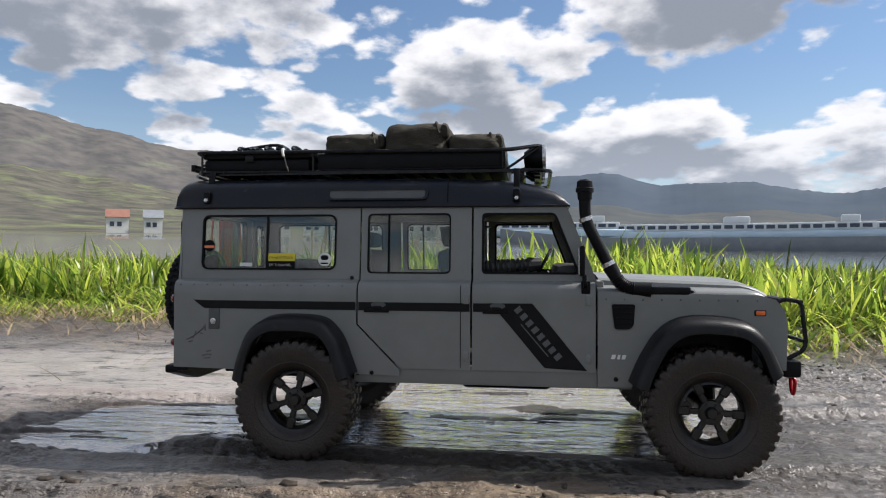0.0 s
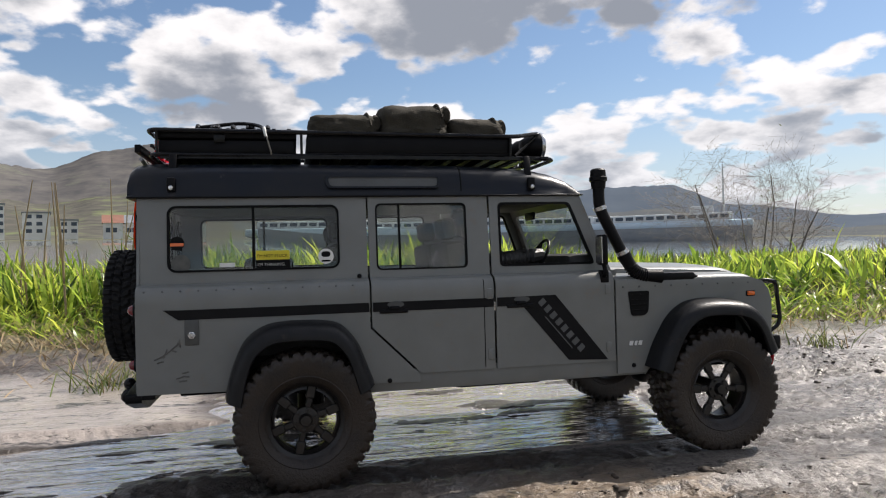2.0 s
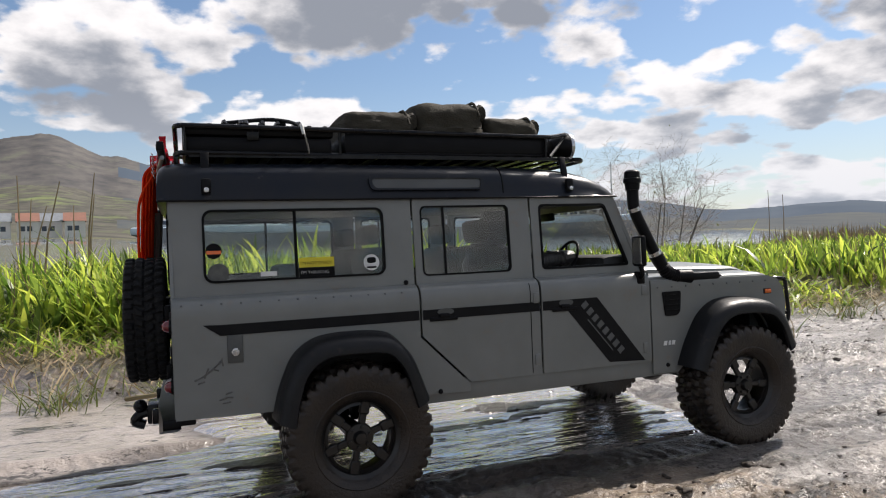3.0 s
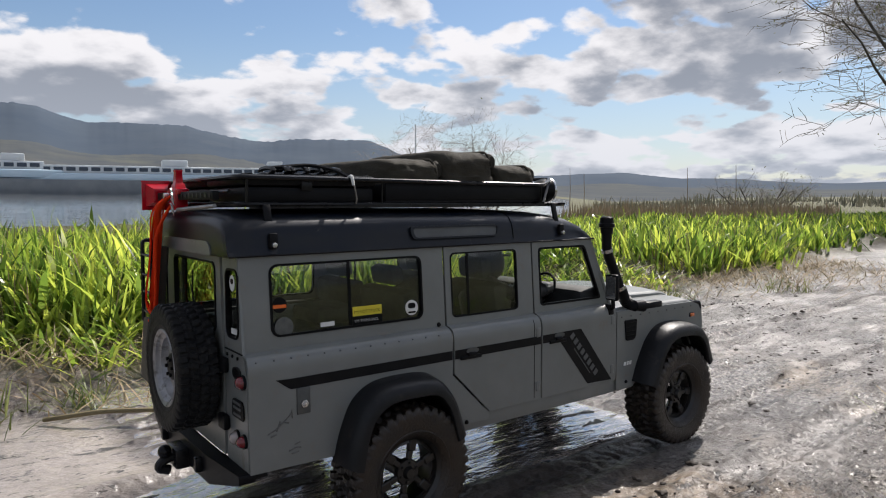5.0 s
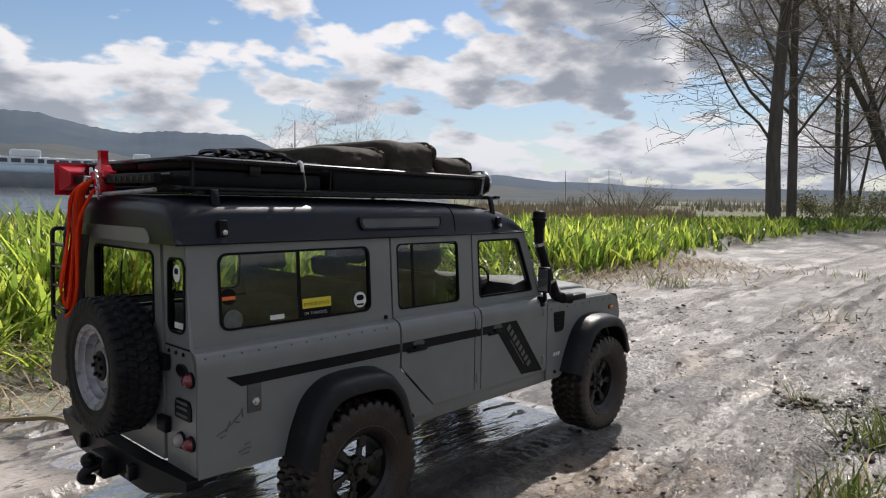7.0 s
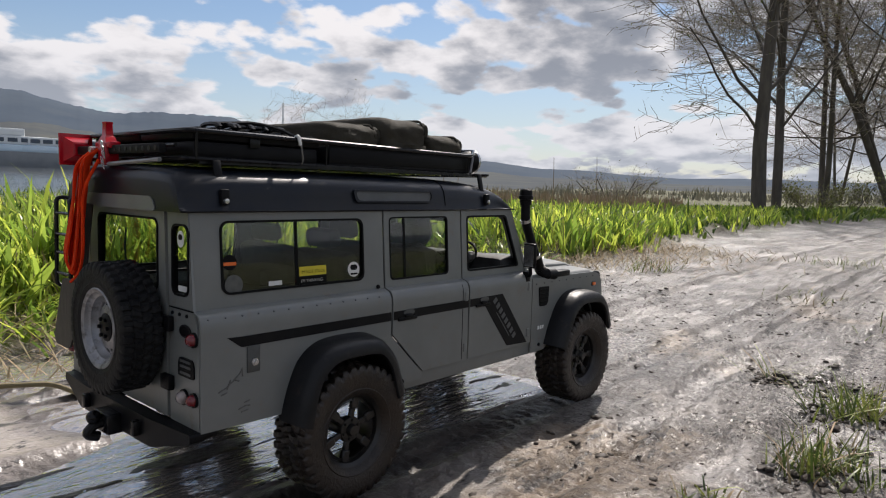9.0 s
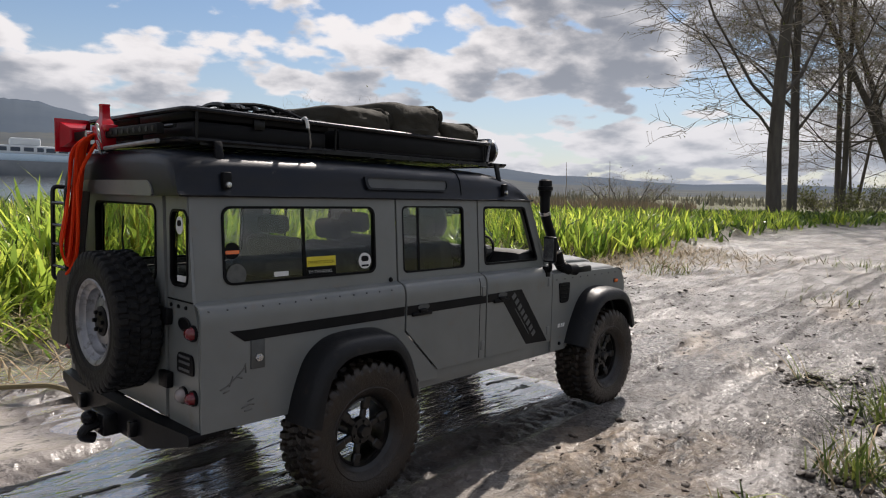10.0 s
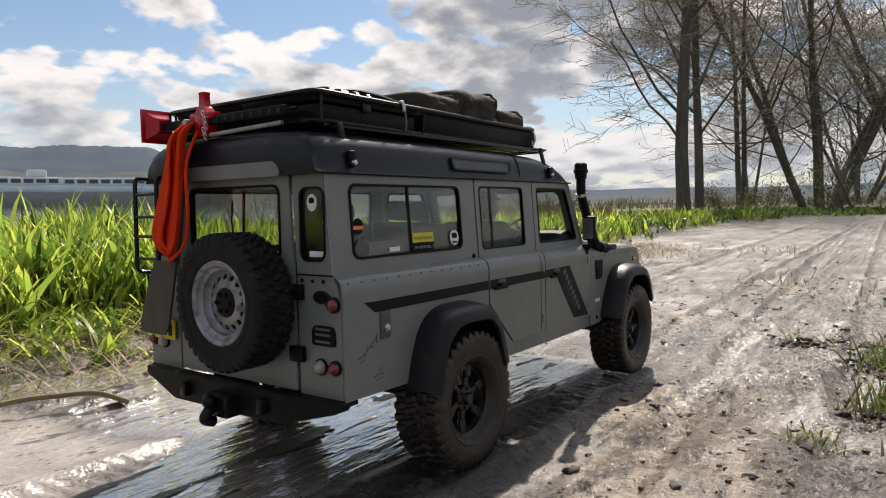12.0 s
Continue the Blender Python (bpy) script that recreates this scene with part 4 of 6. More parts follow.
for x, k, inn in ((-0.2798, 0.10, 0.0), (-0.2800, 0.66, 0.0012), (-0.2788, 0.84, 0.0022), (-0.2752, 0.945, 0.002), (-0.2660, 0.995, 0.0006), (-0.25, 1.0, 0), (-0.15, 1.0, 0), (-0.05, 0.97, 0), (0.0, 0.90, 0), (0.02, 0.82, 0), (0.036, 0.70, 0.001), (0.047, 0.55, 0.002), (0.0545, 0.36, 0.0025), (0.0590, 0.10, 0.001)):
    half = [(y - inn * (z > 0.003), 0.2038 + z * k) for y, z in PROF]
    rows.append([bm.verts.new((x, -y, z)) for y, z in half] + [bm.verts.new((x, y, z)) for y, z in half[-2::-1]])
for A, B in zip(rows, rows[1:]):
    for k in range(len(A) - 1):
        bm.faces.new((A[k], A[k + 1], B[k + 1], B[k]))
    bm.faces.new((A[-1], A[0], B[0], B[-1]))
bm.faces.new(rows[0])
bm.faces.new(rows[-1][::-1])
roof = part("roof", bm, M_ROOF, car, "satin black roof", 45)
part("door_header", slab(round_poly([(-0.0580, 0.2035), (0.0560, 0.2035), (0.0505, 0.2128), (-0.0525, 0.2128)], 0.007), [], lambda u, v, w: Vector((-0.2806 + w, u, v)), 0.003), M_PAINT, roof, "grey arch over the tail door window")
for s in (-1, 1):
    def on_roof(u, v, w, s=s):
        return Vector((u, s * (0.0878 - (v - 0.207) * 0.16 - w), v))
    lens = round_poly([(-0.1445, 0.2200), (-0.0560, 0.2200), (-0.0575, 0.2105), (-0.1425, 0.2105)], 0.0035)
    inner = round_poly([(-0.1420, 0.2187), (-0.0585, 0.2187), (-0.0598, 0.2118), (-0.1402, 0.2118)], 0.003)
    sky_w = part("roof_window", slab(lens, [inner], lambda u, v, w: on_roof(u, v, w - 0.0022), 0.004), M_ROOF, roof)
    part("pane", slab(inner, [], lambda u, v, w: on_roof(u, v, w - 0.0012), 0.001), M_LETTER, sky_w, "milky grey roof-side pane")
    part("gutter", tube([(-0.2795, s * 0.0896, 0.2044), (0.0585, s * 0.0893, 0.2044)], 0.0007, 6), M_BLACK, roof)
part("roof_seam", tube([(-0.0405, -0.0876, 0.2078), (-0.0405, -0.0869, 0.2135), (-0.0405, -0.0855, 0.2196), (-0.0405, -0.0819, 0.2250), (-0.0405, -0.0745, 0.2288), (-0.0405, -0.06, 0.2305)], 0.0006, 5), M_SEAL, roof)

# windscreen frame, bonnet, nose
def on_screen(u, v, w):
    return Vector((0.0800 - 0.0235 * v / 0.066 - w * 0.93, u * (1 - 0.85 * v), 0.1430 + 0.0615 * v / 0.066 - w * 0.35))


frame_hole = rrect(-0.079, 0.079, 0.008, 0.058, 0.006)
screen = part("windscreen_frame", slab([(-0.0925, 0), (0.0925, 0), (0.0920, 0.066), (-0.0920, 0.066)], [frame_hole], on_screen, 0.003), M_PAINT, car)
pane = part("windscreen", slab(rrect(-0.080, 0.080, 0.007, 0.059, 0.006), [], lambda u, v, w: on_screen(u, v, w + 0.001), 0.0006), M_GLASS, screen)
pane.visible_shadow = False
for y in (-0.055, 0.005):
    part("wiper", tube([on_screen(y, 0.004, -0.0012), on_screen(y + 0.004, 0.010, -0.0016), on_screen(y + 0.046, 0.014, -0.0012)], 0.0006, 6), M_BLACK, screen)
bm = bmesh.new()
rows = []
for i in range(20):
    x = 0.0830 + 0.1330 * i / 19
    nose = max(0.0, (x - 0.192) / 0.024)
    zt = 0.1475 - 0.0045 * i / 19 - 0.0075 * nose ** 2
    rows.append([bm.verts.new((x, y, zt + dz - 0.010 * (abs(y) > 0.0652))) for y, dz in [(-0.0656, -0.0), (-0.0648, -0.0035), (-0.062, -0.0015)] + [(-0.058 + 0.0116 * k, -0.0012 + 0.0032 * (1 - abs(k - 5) / 5) ** 0.7) for k in range(11)] + [(0.062, -0.0015), (0.0648, -0.0035), (0.0656, 0)]])
for A, B in zip(rows, rows[1:]):
    for k in range(len(A) - 1):
        bm.faces.new((A[k], A[k + 1], B[k + 1], B[k]))
bm.faces.new(rows[-1])
part("bonnet", bm, M_PAINT, car, "matt grey bonnet", 40)
part("cowl", box(0.0745, 0.0850, -0.0920, 0.0920, 0.1340, 0.1442, bevel=0.0015), M_PAINT, car)
nose = part("nose_panel", box(0.2000, 0.2150, -0.0940, 0.0940, 0.0780, 0.1290, bevel=0.003), M_PAINT, car)
part("grille", box(0.2148, 0.2170, -0.0480, 0.0480, 0.0860, 0.1250, bevel=0.0008), M_BLACK, nose)

# underside
bm = bmesh.new()
for s in (-1, 1):
    add_box(bm, -0.255, 0.215, s * 0.036 - 0.006, s * 0.036 + 0.006, 0.0560, 0.0690, 0.001)
add_box(bm, -0.265, 0.200, -0.0770, 0.0770, 0.0690, 0.0720)
for x in (-0.23, -0.05, 0.03, 0.10, 0.20):
    add_box(bm, x - 0.006, x + 0.006, -0.036, 0.036, 0.0580, 0.0680, 0.001)
add_box(bm, -0.035, 0.045, -0.026, 0.026, 0.0440, 0.0690, 0.004)
part("chassis", bm, M_BLACK, car, "black muddy chassis underside")
for x in (-0.162, 0.162):
    bm = bmesh.new()
    add_tube(bm, [(x, -0.092, 0.046), (x, 0.092, 0.046)], 0.0055, 12)
    bmesh.ops.create_uvsphere(bm, u_segments=14, v_segments=8, radius=0.016, matrix=pose(x, 0.012, 0.046))
    for s in (-1, 1):
        add_tube(bm, [(x, s * 0.05, 0.049), (x * 0.55, s * 0.036, 0.062)], 0.003, 8)
        add_tube(bm, [(x + 0.01, s * 0.060, 0.048), (x + 0.006, s * 0.064, 0.104)], 0.0052, 10)
    add_tube(bm, [(x, 0.0, 0.048), (0.0, 0.0, 0.056)], 0.0035, 8)
    part("axle", bm, M_BLACK, car)
bm = bmesh.new()
add_tube(bm, bend([(-0.05, 0.055, 0.060), (-0.15, 0.066, 0.075), (-0.235, 0.055, 0.062), (-0.262, 0.05, 0.058)], 0.02), 0.004, 10)
part("exhaust", bm, M_BLACK, car)

# wheels: axis along y, outer face towards -y
def tread_mesh(bead, half, crown, lugs, deep, m=None):
    """One moulded tyre: the lugs rise out of the carcass, and mud fills part of the gaps."""
    bm = bmesh.new()
    turn = lugs * 9
    side = [(bead, 0.72), (bead + 0.0022, 0.86), (bead + 0.0052, 0.935), (bead + 0.0058, 0.915), (bead + 0.0105, 0.985), (crown - 0.0078, 0.995), (crown - 0.0060, 1.0), (crown - 0.0034, 0.985), (crown - 0.0010, 0.94)]
    across = [(r, -w) for r, w in side] + [(crown, -0.86 + 1.72 * k / 18) for k in range(19)] + [(r, w) for r, w in side[::-1]]
    rows = []
    for i in range(turn):
        a = 2 * math.pi * i / turn
        row = []
        for r, w in across:
            up = smooth01((r - crown + 0.0066) / 0.003)
            ph = i / 9 + (0.5 if w > 0 else 0.0)
            if abs(w) > 0.50:
                lug = ((ph + 0.25 * abs(w)) % 1.0) < 0.58
            else:
                lug = ((ph + 0.25 + 0.9 * abs(w)) % 1.0) < 0.60 and abs(w) > 0.05
            if 0.44 < abs(w) < 0.52:
                lug = False
            mud = 0.30 * max(0.0, noise.noise((math.cos(a) * 4, math.sin(a) * 4, w * 2)) + 0.3)
            rr = r - deep * up * (0 if lug else 1 - mud) + 0.0003 * noise.noise((math.cos(a) * 30, math.sin(a) * 30, w * 9)) * up
            q = Vector((rr * math.sin(a), half * w, rr * math.cos(a)))
            row.append(bm.verts.new(m @ q if m else q))
        rows.append(row)
    for A, B in zip(rows, rows[1:] + rows[:1]):
        for k in range(len(A) - 1):
            bm.faces.new((A[k], A[k + 1], B[k + 1], B[k]))
    return bm


def tyre_mesh():
    return tread_mesh(0.0262, 0.0187, 0.0488, 38, 0.0023)


def rim_mesh():
    bm = bmesh.new()
    add_lathe(bm, [(0.0240, -0.0110), (0.0275, -0.0145), (0.0282, -0.0150), (0.0284, -0.0135), (0.0262, -0.0100), (0.0252, 0.0), (0.0262, 0.0125), (0.0280, 0.0140), (0.0265, 0.0140), (0.0244, 0.0110), (0.0238, 0.0), (0.0234, -0.0080), (0.0240, -0.0110)], 40)
    for k in range(6):
        m = pose(0, 0, 0, 0, 60 * k, 0)
        add_box(bm, -0.0024, 0.0024, -0.0085, -0.0050, 0.0060, 0.0160, 0.0010, m, 1)
        add_box(bm, -0.0034, 0.0034, -0.0095, -0.0055, 0.0150, 0.0245, 0.0010, m, 1)
    add_lathe(bm, [(0.0235, -0.0080), (0.0212, -0.0088), (0.0212, -0.0058), (0.0236, -0.0050)], 40)
    return bm


def hub_mesh():
    bm = bmesh.new()
    add_lathe(bm, [(0, -0.0130), (0.0035, -0.0128), (0.0042, -0.0115), (0.0048, -0.0095), (0.0088, -0.0090), (0.0095, -0.0080), (0.0095, -0.0045), (0.0060, -0.0035), (0.0060, 0.020), (0, 0.020)], 24)
    for k in range(6):
        add_lathe(bm, [(0, -0.0108), (0.0011, -0.0106), (0.0012, -0.0085)], 8, pose(0.0068 * math.cos(radians(60 * k + 30)), 0, 0.0068 * math.sin(radians(60 * k + 30))))
    return bm


M_RIM = material("black_rim", (0.006, 0.006, 0.006), 0.35, color2=(0.011, 0.010, 0.009), scale=70, dirt=(0.022, 0.016, 0.012), dirt_amount=0.35, dirt_scale=120, rough2=0.6)
proto = None
for x, s, spin in ((-0.162, -1, 12), (0.162, -1, 33), (-0.162, 1, 0), (0.162, 1, 20)):
    if proto is None:
        proto = [mesh_object(n, b, m, 40) for n, b, m in (("wheel", hub_mesh(), M_RIM), ("tyre", tyre_mesh(), M_RUBBER), ("rim", rim_mesh(), M_RIM))]
        trio = proto
    else:
        trio = [new(o.name.split(".")[0], o.data) for o in proto]
    for o in trio[1:]:
        o.parent = trio[0]
    trio[0].parent = car
    trio[0].matrix_basis = pose(x, s * 0.1005, 0.0465, 0, 0, 0 if s < 0 else 180) @ pose(0, 0, 0, 0, spin, 0)
    ORIGIN[trio[0]] = Vector((x, s * 0.1005, 0.0465))
    trio[0]["label"] = "black spoked wheel caked with brown mud"

# ---------- fittings of the car ----------
# rear bumper and hitch
bm = slab(round_poly([(-0.1000, 0.0700), (0.0960, 0.0700), (0.0960, 0.0640), (0.0560, 0.0520), (-0.0560, 0.0520), (-0.1000, 0.0640)], 0.002), [], lambda u, v, w: Vector((-0.2850 + w + 0.004 * smooth01((abs(u) - 0.05) / 0.05), u, v)), 0.0105, (), (-0.08, -0.05, 0.0, 0.05, 0.08))
bumper = part("rear_bumper", bm, M_BLACK, car, "black steel winch-style bumper", 30)
bm = bmesh.new()
add_box(bm, -0.294, -0.280, -0.014, 0.010, 0.0500, 0.0640, 0.0015)
add_tube(bm, bend([(-0.290, -0.004, 0.0580), (-0.300, -0.004, 0.0560), (-0.304, -0.004, 0.0510), (-0.296, -0.004, 0.0480)], 0.004), 0.0035, 10)
bmesh.ops.create_uvsphere(bm, u_segments=12, v_segments=8, radius=0.0048, matrix=pose(-0.299, -0.004, 0.0620))
part("tow_hitch", bm, M_STEEL, bumper, "black tow hitch")
for y in (-0.040, 0.040):
    part("shackle_mount", box(-0.2895, -0.2835, y - 0.003, y + 0.003, 0.0560, 0.0660, bevel=0.0012), M_STEEL, bumper)

# spare wheel on the tail door
S = pose(-0.2908, -0.0215, 0.1262, 0, 0, -90) @ Matrix.Diagonal((1.04, 0.82, 1.04, 1))
bm = tread_mesh(0.0235, 0.0162, 0.0417, 40, 0.0017, S)
spare = part("spare_tyre", bm, M_RUBBER2, car, "clean black spare tyre on a silver rim", 40)
bm = bmesh.new()
add_lathe(bm, [(0.0178, -0.0040), (0.0190, -0.0055), (0.0198, -0.0095), (0.0218, -0.0110), (0.0226, -0.0132), (0.0248, -0.0146), (0.0256, -0.0140), (0.0250, -0.0110), (0.0235, -0.0050)], 48, S)
part("rim", bm, M_SILVER, spare, "silver steel rim with round holes")
holes = [[(0.0152 * math.cos(radians(a)) + 0.0017 * math.cos(radians(b)), 0.0152 * math.sin(radians(a)) + 0.0017 * math.sin(radians(b))) for b in range(0, 360, 36)] for a in range(0, 360, 24)]
disc = slab([(0.0182 * math.cos(radians(a)), 0.0182 * math.sin(radians(a))) for a in range(0, 360, 8)], holes + [[(0.0092 * math.cos(radians(a)), 0.0092 * math.sin(radians(a))) for a in range(0, 360, 20)]], lambda u, v, w: S @ Vector((u, -0.0072 + 0.0032 * smooth01((math.hypot(u, v) - 0.011) / 0.007) + w, v)), 0.0012)
part("rim_disc", disc, M_SILVER, spare)
bm = lathe([(0.0182, -0.0005), (0, -0.0005)], 32, S)
part("rim_back", bm, M_SEAL, spare)
bm = lathe([(0, -0.0092), (0.0070, -0.0090), (0.0088, -0.0078), (0.0092, -0.0050), (0.0092, 0.0)], 24, S)
for k in range(6):
    add_lathe(bm, [(0, -0.0112), (0.0012, -0.0110), (0.0013, -0.0088)], 8, S @ pose(0.0058 * math.cos(k * 1.047), 0, 0.0058 * math.sin(k * 1.047)))
part("spare_hub", bm, M_BLACK, spare)
part("spare_bracket", box(-0.2860, -0.2745, -0.034, -0.009, 0.112, 0.141, bevel=0.002), M_BLACK, spare)

# ladder
bm = bmesh.new()
ladder = part("ladder", tube(bend([(-0.2750, 0.064, 0.2070), (-0.2860, 0.066, 0.2080), (-0.2865, 0.066, 0.1400), (-0.2750, 0.066, 0.1390)], 0.004), 0.0016, 8), M_STEEL, car, "black tubular rear ladder")
part("ladder_rail", tube(bend([(-0.2750, 0.092, 0.2070), (-0.2860, 0.093, 0.2080), (-0.2865, 0.094, 0.1400), (-0.2750, 0.092, 0.1390)], 0.004), 0.0016, 8), M_STEEL, ladder)
for z in (0.196, 0.180, 0.166, 0.150):
    part("rung", tube([(-0.2863, 0.066, z), (-0.2863, 0.093, z)], 0.0012, 8), M_STEEL, ladder)

# front bull bar and bumper
fb = part("front_bumper", box(0.2180, 0.2310, -0.0965, 0.0965, 0.0720, 0.0850, bevel=0.002), M_BLACK, car)
for s in (-1, 1):
    part("bar_hoop", tube(bend([(0.2150, s * 0.086, 0.1270), (0.2210, s * 0.087, 0.1310), (0.2335, s * 0.088, 0.1295), (0.2370, s * 0.088, 0.0980), (0.2350, s * 0.088, 0.0920), (0.2230, s * 0.088, 0.0850)], 0.004), 0.0017, 8), M_STEEL, fb, "black tubular bull bar")
part("bar_cross", tube([(0.2335, -0.088, 0.1290), (0.2335, 0.088, 0.1290)], 0.0017, 8), M_STEEL, fb)
part("bar_cross", tube([(0.2362, -0.088, 0.0990), (0.2362, 0.088, 0.0990)], 0.0017, 8), M_STEEL, fb)
bm = tube(bend([(0.2290, -0.083, 0.0720), (0.2290, -0.088, 0.0680), (0.2290, -0.086, 0.0600), (0.2290, -0.083, 0.0570), (0.2290, -0.080, 0.0600), (0.2290, -0.078, 0.0680), (0.2290, -0.083, 0.0720)], 0.002), 0.0014, 8)
part("shackle", bm, M_RED, fb, "small red bow shackle")

# snorkel
bm = bmesh.new()
add_lathe(bm, [(0, 0.0), (0.0055, 0.0), (0.0060, 0.0055), (0.0071, 0.0060), (0.0071, 0.0090), (0.0064, 0.0095), (0.0060, 0.0145), (0.0045, 0.0158), (0, 0.0160)], 20, pose(0.0700, -0.0945, 0.2085, 90, 0, 0))
snork = part("snorkel_head", bm, M_BLACK, car, "black raised snorkel air intake")
part("snorkel_tube", tube(bend([(0.0700, -0.0945, 0.2110), (0.0702, -0.0945, 0.1930), (0.0895, -0.0965, 0.1540)], 0.008, 5), 0.0046, 14), M_BLACK, snork)
ho = bend([(0.0888, -0.0965, 0.1560), (0.0985, -0.0975, 0.1390), (0.1200, -0.0985, 0.1375)], 0.016, 28)
part("ribbed_hose", tube(ho, [0.0050 + 0.0008 * (i % 3 == 0) for i in range(len(ho))], 14), M_BLACK, snork, "ribbed black rubber hose")
bm = bmesh.new()
add_box(bm, 0.1180, 0.1500, -0.1005, -0.0900, 0.1330, 0.1405, 0.0022)
add_tube(bm, [(0.1480, -0.0955, 0.1370), (0.1560, -0.0955, 0.1345)], [0.0035, 0.0016], 10)
part("snorkel_duct", bm, M_BLACK, snork)
for p, q in (((0.0702, -0.0945, 0.1945), (0.0712, -0.0945, 0.1915)), ((0.0872, -0.0963, 0.1590), (0.0886, -0.0964, 0.1562))):
    part("hose_clamp", tube([p, q], 0.0053, 14), M_CHROME, snork, "bright hose clamp")

# mirrors
for s in (-1, 1):
    bm = bmesh.new()
    add_box(bm, 0.0650, 0.0695, s * 0.1040 - 0.0068, s * 0.1040 + 0.0068, 0.1480, 0.1720, 0.0018)
    mir = part("wing_mirror", bm, M_BLACK, car, "black wing mirror")
    part("mirror_glass", box(0.0643, 0.0650, s * 0.1040 - 0.0054, s * 0.1040 + 0.0054, 0.1498, 0.1702), M_CHROME, mir)
    part("mirror_arm", tube(bend([(0.0690, s * 0.1030, 0.1490), (0.0700, s * 0.1040, 0.1400), (0.0700, s * 0.0960, 0.1390)], 0.004), 0.0018, 8), M_BLACK, mir)
    part("arm_foot", box(0.0670, 0.0740, s * 0.0985 - 0.0025, s * 0.0985 + 0.0025, 0.1340, 0.1440, bevel=0.0008), M_BLACK, mir)

# interior
seats = []
part("floor_pan", box(-0.2650, 0.0700, -0.0740, 0.0740, 0.0720, 0.0760), M_DARK, car)
part("headliner", box(-0.2680, 0.0500, -0.0840, 0.0840, 0.2010, 0.2036), M_DARK, car)
for s in (-1, 1):
    part("window_lining", box(-0.2680, -0.1180, s * 0.0860 - 0.002, s * 0.0860 + 0.002, 0.0900, 0.1470, bevel=0.001), M_DARK, car)
dash = part("dashboard", box(0.0470, 0.0770, -0.0840, 0.0840, 0.1180, 0.1575, bevel=0.006), M_DARK, car)
bmw = bmesh.new()
M = pose(0.0370, -0.0440, 0.1555, 0, -62, 0) @ pose(0, 0, 0, 90, 0, 0)
add_tube(bmw, [M @ Vector((0.0160 * math.cos(a * 0.2618), 0, 0.0160 * math.sin(a * 0.2618))) for a in range(24)], 0.0013, 8, closed=True)
for a in (90, 210, 330):
    add_tube(bmw, [M @ Vector((0, 0, 0)), M @ Vector((0.0135 * math.cos(radians(a)), 0, 0.0135 * math.sin(radians(a))))], 0.0011, 6)
add_tube(bmw, [(0.0405, -0.0420, 0.1498), (0.0560, -0.0420, 0.1380)], 0.0022, 8)
part("steering_wheel", bmw, M_BLACK, dash)
part("rear_mirror", box(0.0440, 0.0465, -0.0130, 0.0100, 0.1890, 0.1960, bevel=0.001), M_BLACK, car)
for x, ys, hb, hh in ((-0.030, (-0.042, 0.042), 0.170, 0.192), (-0.120, (-0.040, 0.040), 0.171, 0.190)):
    for y in ys:
        seat = part("car_seat", box(x, x + 0.044, y - 0.023, y + 0.023, 0.0850, 0.1020, bevel=0.005), M_SEAT, car, "dark cloth seat")
        part("backrest", box(-0.008, 0.008, -0.0340, 0.0340, 0.0, hb - 0.098, bevel=0.005, m=pose(x - 0.004, y, 0.0980, 0, -8, 0)), M_SEAT, seat)
        part("headrest", box(-0.0060, 0.0060, -0.0170, 0.0170, 0.0, hh - hb - 0.004, bevel=0.004, m=pose(x - 0.013, y, hb + 0.002, 0, -8, 0)), M_SEAT, seat)

# figure at the wheel, one plain mesh
bm = bmesh.new()
add_tube(bm, [(-0.018, -0.042, 0.103), (-0.020, -0.042, 0.125), (-0.022, -0.042, 0.150), (-0.020, -0.042, 0.163), (-0.018, -0.042, 0.168)], [0.018, 0.021, 0.024, 0.018, 0.007], 14)
bmesh.ops.create_uvsphere(bm, u_segments=16, v_segments=12, radius=0.0125, matrix=pose(-0.0145, -0.042, 0.1790) @ Matrix.Diagonal((1.05, 0.9, 1.2, 1)))
add_tube(bm, [(-0.017, -0.042, 0.1845), (-0.017, -0.042, 0.1925)], [0.0132, 0.0110], 14)
add_box(bm, -0.008, 0.0020, -0.050, -0.034, 0.1850, 0.1865, 0.0006)
for s, yw in ((-1, -0.052), (1, -0.031)):
    arm = bend([(-0.020, -0.042 + s * 0.019, 0.158), (-0.006, -0.046 + s * 0.024, 0.1500), (0.010, -0.048 + s * 0.020, 0.1505), (0.026, yw - 0.006, 0.1515), (0.046, yw - 0.004, 0.1535)], 0.012, 12)
    add_tube(bm, arm, [0.0050 + 0.0016 * (i % 3 == 0) for i in range(len(arm))], 10)
    add_tube(bm, [(-0.012, -0.042 + s * 0.010, 0.104), (0.022, -0.042 + s * 0.012, 0.106), (0.038, -0.042 + s * 0.012, 0.086)], [0.009, 0.008, 0.006], 10)
bmesh.ops.translate(bm, vec=(-0.010, 0, 0.004), verts=bm.verts)
solo("driver_doll", bm, M_LEATHER, "dark-clothed toy driver doll in the front seat", "doll", at=(-0.028, -0.042, 0.102))

# load seen through the rear windows
box1 = thing("cargo_box", (-0.205, 0.0, 0.0760), "dark plastic crate in the car's luggage space", "crate")
part("crate_body", box(-0.246, -0.165, -0.062, 0.060, 0.0760, 0.1420, bevel=0.003), M_DARK, box1)
part("crate_lid", box(-0.248, -0.163, -0.064, 0.062, 0.1424, 0.1480, bevel=0.002), M_SEAT, box1)
bagx = bmesh.new()
add_box(bagx, -0.205, -0.168, -0.058, -0.012, 0.1482, 0.1610, 0.005)
